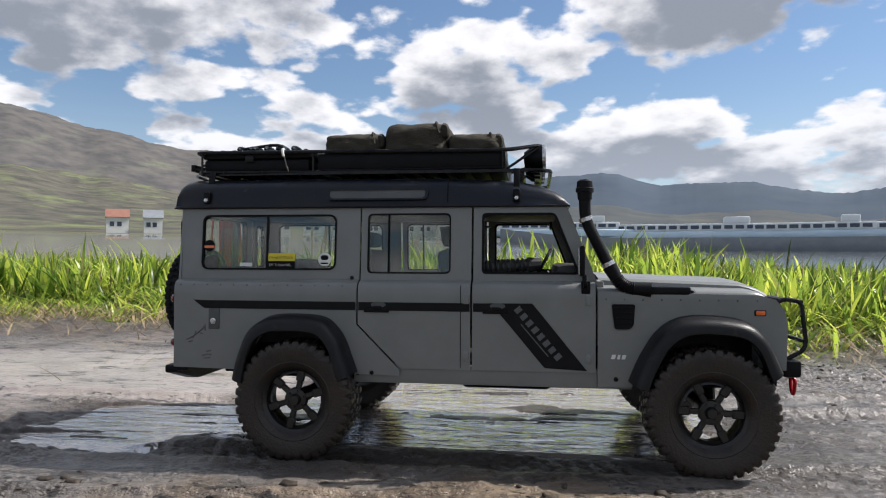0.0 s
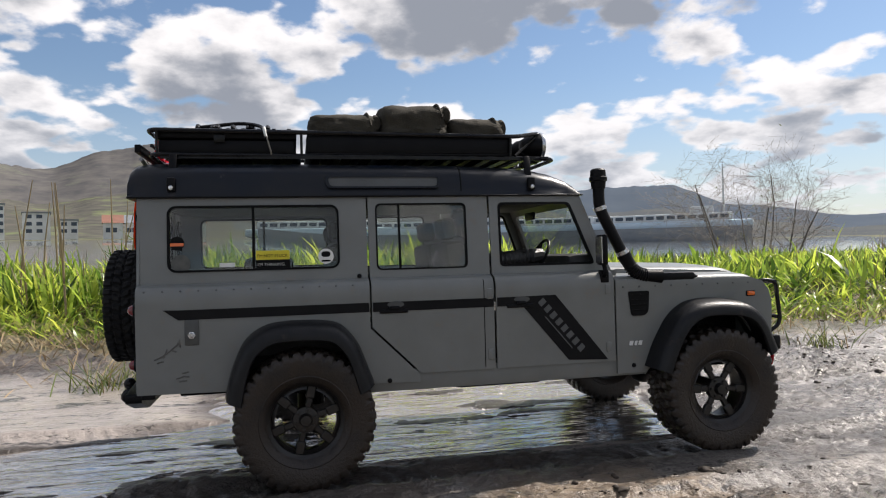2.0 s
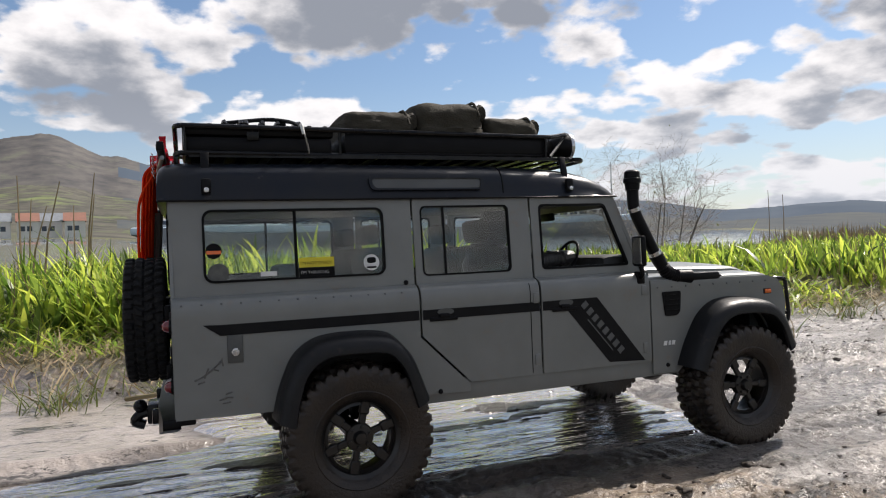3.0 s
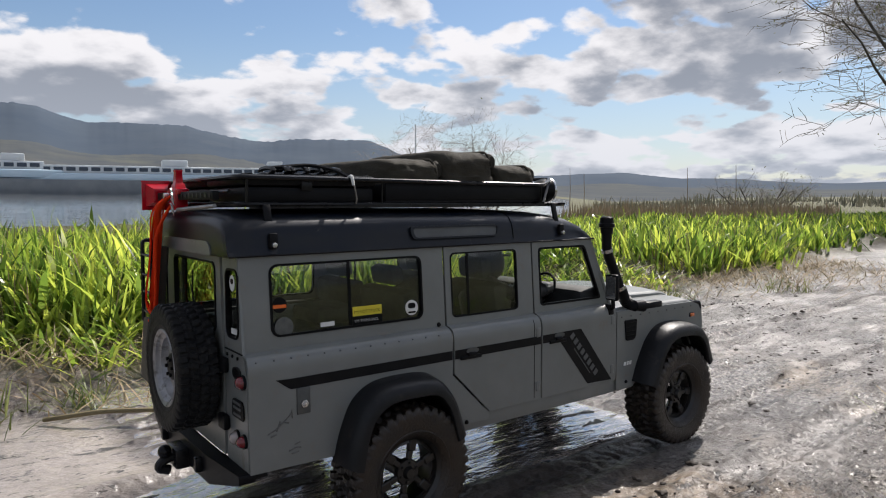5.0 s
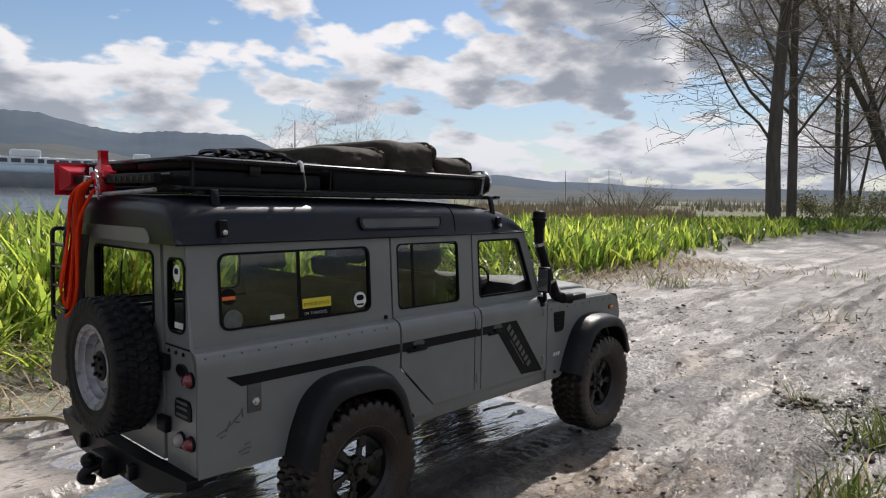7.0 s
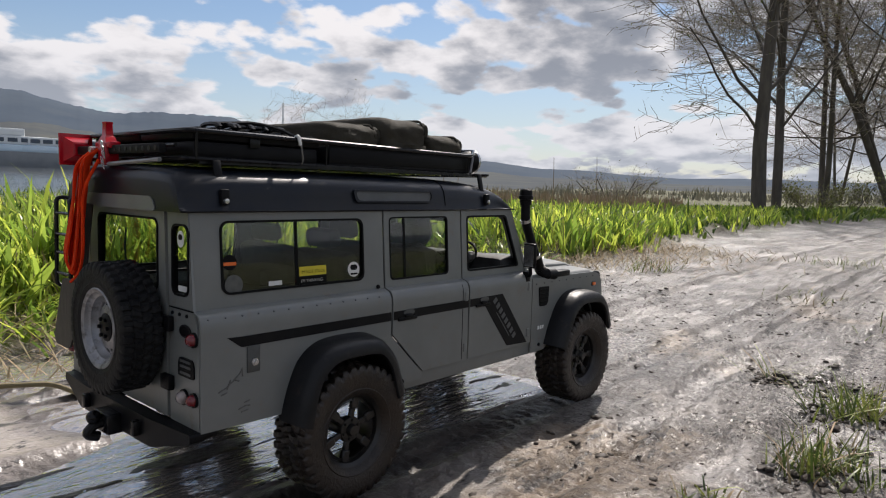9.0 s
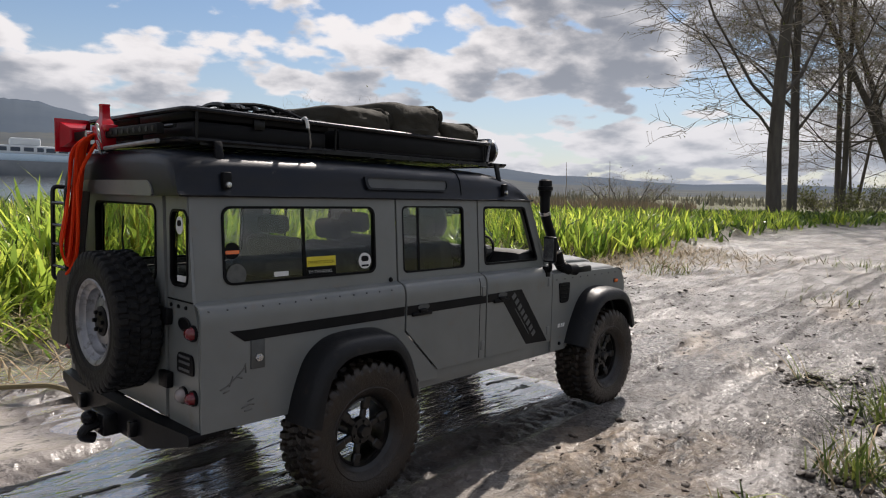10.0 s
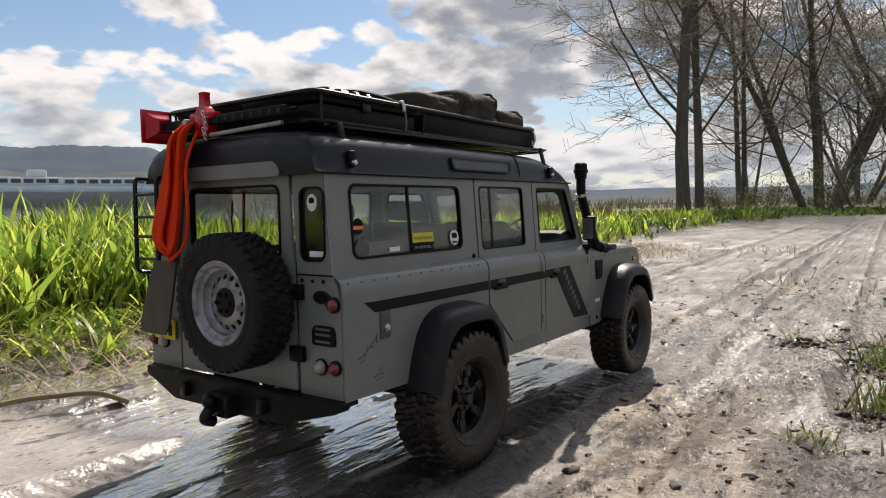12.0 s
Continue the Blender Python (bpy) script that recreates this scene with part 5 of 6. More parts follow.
solo("folded_jacket", bagx, M_SEAT, "dark folded cloth lying on the crate", "cloth")

# stickers inside the panes
def sticker(name, outline, mat, label, out=0.0001):
    return part(name, slab(outline, [], on_side(-1, out), 0.0003), mat, car, label)


def circle(u, v, r, n=20):
    return [(u + r * math.cos(2 * math.pi * k / n), v + r * math.sin(2 * math.pi * k / n)) for k in range(n)]


def words(text, x, z, size, mat, parent, out):
    cu = bpy.data.curves.new("words", "FONT")
    cu.body, cu.size, cu.extrude = text, size, 0.0001
    ob = new("words", cu)
    dg = bpy.context.evaluated_depsgraph_get()
    me = bpy.data.meshes.new_from_object(ob.evaluated_get(dg))
    bpy.data.objects.remove(ob)
    for v in me.vertices:
        u, w = x + v.co.x, z + v.co.y
        v.co = Vector((u, -(side_y(w) + out), w)) - ORIGIN[parent]
    me.materials.append(mat)
    t = new("lettering", me)
    t.parent = parent
    ORIGIN[t] = ORIGIN[parent]
    return t


top = sticker("sticker", [(-0.1940, 0.1590), (-0.1705, 0.1590), (-0.1705, 0.1655), (-0.1940, 0.1655)], M_YELLOW, "yellow and black slogan sticker")
low = sticker("sticker", [(-0.1940, 0.1528), (-0.1705, 0.1528), (-0.1705, 0.1589), (-0.1940, 0.1589)], M_SEAL, "black slogan sticker with white words")
words("I'M NOT STUCK", -0.1932, 0.1608, 0.0030, M_SEAL, top, 0.0003)
words("I'M THINKING.", -0.1930, 0.1546, 0.0030, M_WHITE, low, 0.0003)
rnd = sticker("round_sticker", circle(-0.1445, 0.1605, 0.0056), M_WHITE, "round white sticker with a dark emblem")
part("emblem", slab(rrect(-0.1478, -0.1412, 0.1600, 0.1640, 0.0018), [], on_side(-1, 0.0003), 0.0002), M_SEAL, rnd)
part("emblem", slab(rrect(-0.1478, -0.1412, 0.1565, 0.1578, 0.0005), [], on_side(-1, 0.0003), 0.0002), M_SEAL, rnd)
sticker("round_sticker", circle(-0.2450, 0.1575, 0.0065), M_FADED, "faded grey round sticker")
orn = sticker("round_sticker", circle(-0.2475, 0.1720, 0.0050), M_SEAL, "orange and black round sticker")
part("band", slab([(-0.2520, 0.1700), (-0.2430, 0.1700), (-0.2430, 0.1722), (-0.2520, 0.1722)], [], on_side(-1, 0.0003), 0.0002), M_AMBER, orn)
sticker("small_sticker", [(-0.2190, 0.1545), (-0.2085, 0.1545), (-0.2085, 0.1575), (-0.2190, 0.1575)], M_WHITE, "small white sticker")
rear_st = part("round_sticker", slab([(-0.0765 + 0.0042 * math.cos(a * 0.35), 0.1870 + 0.0052 * math.sin(a * 0.35)) for a in range(18)], [], on_rear(-0.0002), 0.0003), M_WHITE, car, "white oval window sticker")
part("emblem", slab(rrect(-0.0788, -0.0742, 0.1865, 0.1900, 0.0015), [], on_rear(0.0), 0.0002), M_SEAL, rear_st)
part("small_sticker", slab([(-0.0850, 0.1545), (-0.0735, 0.1545), (-0.0735, 0.1580), (-0.0850, 0.1580)], [], on_rear(-0.0002), 0.0003), M_WHITE, car)

# ---------- roof rack ----------
rack = part("roof_rack", tube(loop_bend([(-0.2680, -0.0750, 0.2370), (0.0440, -0.0700, 0.2355), (0.0440, 0.0700, 0.2355), (-0.2680, 0.0750, 0.2370)], 0.012), 0.0017, 8, True), M_STEEL, car, "black tubular steel roof rack")
part("top_rail", tube(loop_bend([(-0.2680, -0.0755, 0.2545), (0.0080, -0.0755, 0.2525), (0.0360, -0.0560, 0.2590), (0.0360, 0.0560, 0.2590), (0.0080, 0.0755, 0.2525), (-0.2680, 0.0755, 0.2545)], 0.008), 0.0017, 8, True), M_STEEL, rack)
for x in [-0.255 + 0.0152 * k for k in range(20)]:
    part("slat", box(x - 0.0032, x + 0.0032, -0.0735, 0.0735, 0.2352, 0.2370), M_STEEL, rack)
for s in (-1, 1):
    for x in (-0.262, -0.160, 0.004):
        part("post", tube([(x, s * 0.0748, 0.2370), (x, s * 0.0755, 0.2540)], 0.0010, 6), M_STEEL, rack)
    part("front_stay", tube([(0.0080, s * 0.0745, 0.2370), (0.0350, s * 0.0560, 0.2585)], 0.0012, 6), M_STEEL, rack)
    for x in (-0.2505, 0.0160):
        bm = bmesh.new()
        add_box(bm, x - 0.0026, x + 0.0026, s * 0.0780 - 0.0010, s * 0.0780 + 0.0010, 0.2170, 0.2365, 0.0005)
        bmesh.ops.rotate(bm, verts=bm.verts, cent=(x, s * 0.0780, 0.2365), matrix=Matrix.Rotation(radians(14 * s), 3, "X"))
        add_box(bm, x - 0.0030, x + 0.0030, s * 0.0880 - 0.0020, s * 0.0880 + 0.0020, 0.2085, 0.2185, 0.0012)
        foot = part("rack_foot", bm, M_BLACK, rack)
        part("bolt", lathe([(0, -0.0020), (0.0016, -0.0018), (0.0020, 0)], 10, pose(x, s * 0.0898, 0.2110, 0, 0, 0 if s < 0 else 180)), M_CHROME, foot)
for s in (-1, 1):
    part("side_plate", box(-0.2600, 0.0250, s * 0.0742 - 0.0008, s * 0.0742 + 0.0008, 0.2340, 0.2364), M_STEEL, rack)
part("rear_bar", tube([(-0.2680, -0.0600, 0.2455), (-0.2680, 0.0600, 0.2455)], 0.0013, 8), M_STEEL, rack)
for y in (-0.050, -0.022, 0.022, 0.050):
    lamp = part("spot_lamp", lathe([(0, 0.0120), (0.0050, 0.0115), (0.0090, 0.0060), (0.0112, -0.0040), (0.0112, -0.0065), (0.0102, -0.0065), (0.0098, -0.0045), (0, -0.0045)], 24, pose(0.0330, y, 0.2490, 0, 0, 90)), M_BLACK, rack, "round black spot lamp")
    part("lamp_ring", lathe([(0.0113, -0.0040), (0.0117, -0.0055), (0.0113, -0.0070), (0.0100, -0.0070)], 24, pose(0.0330, y, 0.2490, 0, 0, 90)), M_CHROME, lamp)
    part("lamp_bracket", box(0.0300, 0.0350, y - 0.003, y + 0.003, 0.2340, 0.2400), M_STEEL, lamp)

# ---------- load on the rack ----------
for y0, y1, lab in ((-0.0715, -0.0015, "long black ribbed plastic case on the roof rack"), (0.0015, 0.0715, "long black plastic case beside its twin")):
    case = thing("equipment_case", (-0.212, (y0 + y1) / 2, 0.2372), lab, "case", "cases on the rack")
    part("case_body", box(-0.2620, -0.1650, y0, y1, 0.2372, 0.2485, bevel=0.002), M_BLACK, case)
    part("lid", box(-0.2635, -0.1635, y0 - 0.001, y1 + 0.001, 0.2490, 0.2565, bevel=0.002), M_BLACK, case)
    for k in range(9):
        x = -0.2570 + 0.0110 * k
        part("rib", box(x - 0.0015, x + 0.0015, y0 + 0.002, y1 - 0.002, 0.2560, 0.2575, bevel=0.0004), M_BLACK, case)
    part("clasp", box(-0.2230, -0.2150, y0 - 0.0022, y0 - 0.001, 0.2460, 0.2530, bevel=0.0004), M_STEEL, case)

tray = thing("storage_tray", (-0.074, 0.0, 0.2372), "black open plastic tray on the roof rack", "tray")
part("tray_floor", box(-0.1560, 0.0060, -0.0735, 0.0735, 0.2372, 0.2390, bevel=0.0006), M_BLACK, tray)
for s in (-1, 1):
    part("tray_side", box(-0.1560, 0.0060, s * 0.0730 - 0.0007, s * 0.0730 + 0.0007, 0.2390, 0.2522, bevel=0.0003), M_BLACK, tray)
for x in (-0.1550, 0.0050):
    part("tray_end", box(x - 0.001, x + 0.001, -0.0720, 0.0720, 0.2390, 0.2515, bevel=0.0005), M_BLACK, tray)


def bag(x0, x1, y0, y1, z0, z1, seed, label):
    bm = bmesh.new()
    bmesh.ops.create_cube(bm, size=2.0)
    bmesh.ops.subdivide_edges(bm, edges=bm.edges[:], cuts=16, use_grid_fill=True)
    for v in bm.verts:
        p = v.co.copy()
        n4 = (abs(p.x) ** 7 + abs(p.y) ** 7 + abs(p.z) ** 7) ** (1 / 7)
        p /= n4
        fold = noise.fractal((p.x * 1.6 + seed, p.y * 2.4, p.z * 1.6 - seed), 1.0, 2.0, 4)
        crease = abs(noise.noise((p.x * 3.0 - seed, p.y * 1.2 + seed, p.z * 2.0)))
        p *= 1.0 + 0.028 * fold - 0.022 * max(0.0, 0.16 - crease) / 0.16
        # gathered ends
        p.z -= 0.10 * smooth01((abs(p.y) - 0.80) / 0.20) * (p.z > 0)
        v.co = Vector(((x0 + x1) / 2 + p.x * (x1 - x0) / 2, (y0 + y1) / 2 + p.y * (y1 - y0) / 2, (z0 + z1) / 2 + p.z * (z1 - z0) / 2))
    b = thing("canvas_bag", ((x0 + x1) / 2, (y0 + y1) / 2, z0), label, "bag", "bags on the rack")
    part("bag_body", bm, M_CANVAS, b, "", 60)
    yf = y0 + 0.006
    xm = x1 - 0.004
    part("bag_ear", lathe([(0, -0.003), (0.004, -0.002), (0.0058, 0.002), (0.0050, 0.008), (0, 0.010)], 14, pose(xm, yf, z1 - 0.009) @ Matrix.Diagonal((0.8, 1, 1.3, 1))), M_CANVAS, b)
    part("bag_strap", tube(bend([(xm - 0.004, y0 + 0.001, z1 - 0.012), (xm - 0.007, y0 + 0.004, z1 - 0.001), (xm - 0.010, (y0 + y1) / 2, z1 + 0.0005)], 0.004), 0.0011, 6), M_CANVAS, b)
    return b


bag(-0.1545, -0.0985, -0.0715, 0.066, 0.2390, 0.2720, 1.3, "dark olive canvas kit bag")
bag(-0.1000, -0.0425, -0.0720, 0.066, 0.2390, 0.2800, 4.7, "bulging dark olive canvas kit bag, the tallest")
bag(-0.0445, 0.0040, -0.0715, 0.060, 0.2390, 0.2700, 8.1, "short dark olive canvas kit bag with a flat end")

bm = bmesh.new()
for k in range(7):
    cx = -0.236 + 0.0085 * k
    add_tube(bm, [(cx + 0.003 * math.sin(2.1 * k), -0.046 + 0.012 * math.cos(a * 0.5236), 0.2600 + 0.0022 * math.sin(a * 0.5236)) for a in range(12)], 0.0017, 6, closed=True)
add_tube(bm, bend([(-0.236, -0.046, 0.2620), (-0.205, -0.050, 0.2650), (-0.190, -0.062, 0.2610), (-0.186, -0.076, 0.2545)], 0.008), 0.0014, 6)
solo("rope_coil", bm, M_STEEL, "coiled dark winch rope on the case lid", "rope")
hook = thing("bungee_hook", (-0.186, -0.0765, 0.2372), "pale elastic cord hooked over the rack rail", "cord")
part("cord", tube(bend([(-0.186, -0.0778, 0.2540), (-0.1845, -0.0785, 0.2480), (-0.1825, -0.0775, 0.2400), (-0.1820, -0.0755, 0.2372)], 0.003), 0.0006, 6), M_CORD, hook)
part("hook_end", tube(bend([(-0.1868, -0.0735, 0.2555), (-0.1868, -0.0775, 0.2568), (-0.1864, -0.0785, 0.2535), (-0.1856, -0.0782, 0.2500)], 0.002), 0.0012, 8), M_WHITE, hook)

# high-lift jack across the rear of the rack
jack = thing("lifting_jack", (-0.2780, 0.010, 0.2300), "red and black high-lift jack strapped across the rack", "jack")
JX, JZ = -0.2775, 0.2430
bm = bmesh.new()
add_box(bm, JX - 0.0022, JX + 0.0022, -0.0620, 0.0700, JZ - 0.0030, JZ + 0.0030, 0.0005)
bar = part("bar", bm, M_BLACK, jack, "black perforated jack bar")
for k in range(13):
    part("bar_hole", lathe([(0, -0.0003), (0.0017, -0.0003), (0.0017, 0.0003)], 10, pose(JX - 0.0023, -0.057 + 0.0085 * k, JZ, 0, 0, -90)), M_FLARE, bar)
bm = bmesh.new()
# pressed square foot, raised towards the bar
rows = []
for w, y in ((0.0106, 0.0768), (0.0117, 0.0768), (0.0117, 0.0752), (0.0092, 0.0748), (0.0052, 0.0672), (0.0038, 0.0666)):
    rows.append([bm.verts.new((JX + a * w, y, JZ + 0.001 + b * w)) for a, b in ((-1, -1), (1, -1), (1, 1), (-1, 1))])
for A, B in zip(rows, rows[1:]):
    for k in range(4):
        bm.faces.new((A[k], A[(k + 1) % 4], B[(k + 1) % 4], B[k]))
bm.faces.new(rows[5])
bm.faces.new(rows[0])
part("foot_plate", bm, M_RED, jack, "pressed red foot plate", 20)
bm = bmesh.new()
add_box(bm, JX - 0.0048, JX + 0.0048, 0.0115, 0.0245, JZ - 0.0105, JZ + 0.0045, 0.0012)
add_box(bm, JX - 0.0040, JX + 0.0040, 0.0060, 0.0310, JZ + 0.0010, JZ + 0.0056, 0.0011)
rows = [[bm.verts.new((JX + a * w, 0.0185 + b * d, JZ + z)) for a, b in ((-1, -1), (1, -1), (1, 1), (-1, 1))] for w, d, z in ((0.0040, 0.0062, 0.0050), (0.0034, 0.0045, 0.0085), (0.0026, 0.0031, 0.0098), (0.0023, 0.0026, 0.0175), (0.0026, 0.0029, 0.0182), (0.0025, 0.0028, 0.0192))]
for A, B in zip(rows, rows[1:]):
    for k in range(4):
        bm.faces.new((A[k], A[(k + 1) % 4], B[(k + 1) % 4], B[k]))
bm.faces.new(rows[-1])
bm.faces.new(rows[0][::-1])
for z in (-0.0075, -0.0035):
    add_tube(bm, [(JX - 0.0056, 0.0180, JZ + z), (JX + 0.0056, 0.0180, JZ + z)], 0.0016, 8)
part("lift_head", bm, M_RED, jack, "cast red lifting head")
bm = bmesh.new()
add_tube(bm, [(JX - 0.004, 0.0080, JZ - 0.0100), (JX + 0.0010, -0.0560, JZ - 0.0070)], 0.0015, 8)
part("handle", bm, M_TUBE, jack, "bare metal handle tube")
bm = bmesh.new()
for k in range(5):
    y, z = 0.0105 - 0.0011 * (k % 3), JZ + 0.003 - 0.0036 * k
    add_tube(bm, [(JX - 0.0070 - 0.0010 * math.sin(a), y + 0.0013 * math.cos(a) + 0.0006 * math.sin(2 * a), z + 0.0026 * math.sin(a)) for a in [q * 0.6283 for q in range(10)]], 0.0004, 5, closed=True)
part("chain", bm, M_CHROME, jack)
part("pin", tube([(JX - 0.007, 0.0320, JZ), (JX + 0.006, 0.0320, JZ)], 0.0022, 8), M_CHROME, jack)

# orange strap hanging in loops from the jack
strap = thing("tow_strap", (-0.286, 0.040, 0.1480), "bright orange tow strap hanging in long loops", "strap")


def ribbon(pts, width, across):
    bm = bmesh.new()
    pts = bend(pts, 0.02, 8)
    a = Vector(across).normalized()
    rows = []
    for i, p in enumerate(pts):
        d = (pts[min(i + 1, len(pts) - 1)] - pts[max(i - 1, 0)]).normalized()
        nrm = d.cross(a).normalized() * 0.0006
        wide = width * (0.42 + 0.58 * smooth01((0.236 - p.z) / 0.055))
        rows.append([bm.verts.new(p + a * wide * 0.8 * k + nrm * q) for k, q in ((-0.5, 1), (0.5, 1), (0.5, -1), (-0.5, -1))])
    for A, B in zip(rows, rows[1:]):
        for k in range(4):
            bm.faces.new((A[k], A[(k + 1) % 4], B[(k + 1) % 4], B[k]))
    bm.faces.new(rows[0])
    bm.faces.new(rows[-1][::-1])
    return bm


for k, (ya, yb, yc, zb, w, xo) in enumerate(((0.028, 0.036, 0.060, 0.149, 0.0160, -0.2870), (0.026, 0.032, 0.062, 0.152, 0.0130, -0.2895), (0.025, 0.030, 0.052, 0.156, 0.0120, -0.2920), (0.029, 0.041, 0.056, 0.151, 0.0170, -0.2850), (0.027, 0.044, 0.050, 0.155, 0.0180, -0.2880))):
    bm = ribbon([(-0.2800, ya, 0.2440), (xo, ya + 0.002, 0.2360), (xo - 0.002, yb, 0.190), (xo - 0.003, yb + 0.004, 0.165), (xo - 0.003, (yb + yc) / 2, zb), (xo - 0.003, yc, 0.165), (xo - 0.001, yc - 0.010, 0.195), (xo, ya + 0.014, 0.2330), (-0.2800, ya + 0.010, 0.2440)], w, (0.25, 0.95, 0.12))
    part("strap_loop", bm, M_ORANGE, strap, "", 60)
bm = tube(bend([(-0.2830, 0.020, 0.2360), (-0.2960, 0.016, 0.2150), (-0.2970, 0.013, 0.1750), (-0.2960, 0.022, 0.1580), (-0.2950, 0.042, 0.1490)], 0.02), 0.0011, 6)
part("strap_edge", bm, M_ORANGE, strap)

# shovel on the tail, mostly hidden by the spare wheel
shovel = thing("shovel", (-0.290, 0.062, 0.0985), "dark worn shovel fixed upright on the tail door", "shovel")
part("shaft", tube([(-0.2830, 0.040, 0.205), (-0.2870, 0.046, 0.148)], 0.0035, 10), M_WOOD, shovel)
part("blade", slab(round_poly([(0.036, 0.150), (0.058, 0.150), (0.083, 0.104), (0.080, 0.0985), (0.050, 0.0985), (0.046, 0.104)], 0.003), [], lambda u, v, w: Vector((-0.2920 + w - 0.003 * math.cos((u - 0.06) * 60), u, v)), 0.0016), M_WOOD, shovel)

# ---------- grass, straw, clods ----------
M_GRASS = material("fresh_grass", (0.21, 0.325, 0.042), 0.3, color2=(0.35, 0.445, 0.075), scale=9, per_island=0.75, sss=0.66, spec=0.4, world_space=True)
M_TUFT = material("tuft_grass", (0.10, 0.14, 0.028), 0.5, color2=(0.17, 0.20, 0.045), scale=30, per_island=0.6, sss=0.35, world_space=True)
M_STRAW = material("dry_straw", (0.33, 0.26, 0.15), 0.8, color2=(0.24, 0.18, 0.10), scale=12, per_island=0.35, sss=0.15, world_space=True)
M_REED = material("brown_reed", (0.28, 0.21, 0.135), 0.8, color2=(0.20, 0.155, 0.10), scale=3, per_island=0.3, sss=0.15, world_space=True)
M_CLOD = material("mud_clod", (0.030, 0.023, 0.018), 0.8, color2=(0.055, 0.042, 0.032), scale=60, bump=0.6, bump_scale=180, rough2=0.55, spec=0.3, world_space=True)
rg = random.Random(7)


class Blades:
    def __init__(self):
        self.v, self.f = [], []

    def add(self, x, y, z, h, w, lean, turn, droop=0.3, steps=3):
        n = len(self.v)
        dx, dy = math.cos(turn), math.sin(turn)
        sx, sy = -dy, dx
        a = rg.uniform(-0.5, 0.5)
        sx, sy = sx * math.cos(a) - sy * math.sin(a), sx * math.sin(a) + sy * math.cos(a)
        for k in range(steps):
            t = k / steps
            out = lean * h * (t + droop * t * t)
            zz = h * (t - 0.35 * droop * lean * t * t)
            ww = w * (0.55 + 0.45 * math.sin(math.pi * min(1, t + 0.25))) * 0.5
            self.v += [(x + dx * out - sx * ww, y + dy * out - sy * ww, z + zz), (x + dx * out + sx * ww, y + dy * out + sy * ww, z + zz + ww * 0.25)]
            if k:
                self.f.append((n + 2 * k - 2, n + 2 * k - 1, n + 2 * k + 1, n + 2 * k))
        out = lean * h * (1 + droop)
        self.v.append((x + dx * out, y + dy * out, z + h * (1 - 0.5 * droop * lean * lean - 0.2 * droop)))
        m = n + 2 * steps
        self.f.append((m - 2, m - 1, m))

    def make(self, name, mat, at=(0, 0, 0)):
        me = bpy.data.meshes.new(name)
        me.from_pydata([(p[0] - at[0], p[1] - at[1], p[2] - at[2]) for p in self.v], [], self.f)
        me.materials.append(mat)
        me.shade_smooth()
        ob = new(name, me)
        ob.location = at
        return ob


def height_here(x, y):
    """Height of the bank's growth: tall by the water, shorter along the track ahead."""
    tall = 0.146 - 0.04 * smooth01((x - 0.25) / 0.7) + 0.02 * smooth01((x - 4) / 4)
    if -0.45 < x < 0.45 and y < 1.05:
        tall = min(tall, 0.125)
    return tall * (0.8 + 0.45 * (noise.noise((x * 1.7, y * 1.7, 3.0)) + 0.5))


g = Blades()
straw = Blades()
for _ in range(5600):
    # clumps, denser towards the near edge
    x = rg.choice((rg.uniform(-2.6, 2.6), rg.uniform(-2.6, 2.6), rg.uniform(-0.5, 0.4), rg.uniform(0.6, 6.5)))
    depth = rg.random() ** 1.5 * (1.5 + 0.25 * abs(x))
    y = lerp_table(BANK, x) + 0.02 + depth
    if noise.noise((x * 2.6, y * 2.6, 0.3)) < -0.16 or (turf(x, y) < 0.45):
        continue
    h0 = height_here(x, y)
    far = 1.0 + 0.12 * math.hypot(x, y)
    for _ in range(rg.randint(5, 9)):
        bx, by = x + rg.gauss(0, 0.022 * far), y + rg.gauss(0, 0.022 * far)
        if rg.random() < 0.07:
            # last year's stems among the green
            straw.add(bx, by, ground_z(bx, by) - 0.004, h0 * rg.uniform(0.6, 1.25), rg.uniform(0.0014, 0.0030) * far, rg.uniform(0.02, 0.45), rg.uniform(0, 6.28), 0.3, 3)
            continue
        g.add(bx, by, ground_z(bx, by) - 0.004, h0 * rg.uniform(0.4, 1.1) * (1.35 if rg.random() < 0.06 else 1.0), (rg.uniform(0.0028, 0.0075) if rg.random() < 0.78 else rg.uniform(0.009, 0.015)) * far, rg.uniform(0.08, 0.6), rg.uniform(0, 6.28), rg.uniform(0.2, 0.9), 4)
# low growth at the foot of the bank
for _ in range(1500):
    x = rg.uniform(-2.2, 1.2)
    y = lerp_table(BANK, x) + rg.gauss(-0.02, 0.09)
    for _ in range(4):
        bx, by = x + rg.gauss(0, 0.014), y + rg.gauss(0, 0.014)
        g.add(bx, by, ground_z(bx, by) - 0.002, rg.uniform(0.02, 0.07), rg.uniform(0.003, 0.008), rg.uniform(0.3, 1.3), rg.uniform(0, 6.28), 0.6, 3)
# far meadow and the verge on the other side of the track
# leaf green darkened further to stand in for the growth's own shade
M_MEADOW_SHADED = material("meadow_leaves", (0.085, 0.150, 0.026), 0.35, color2=(0.17, 0.25, 0.042), scale=3, per_island=0.7, sss=0.45, spec=0.4, world_space=True)
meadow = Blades()
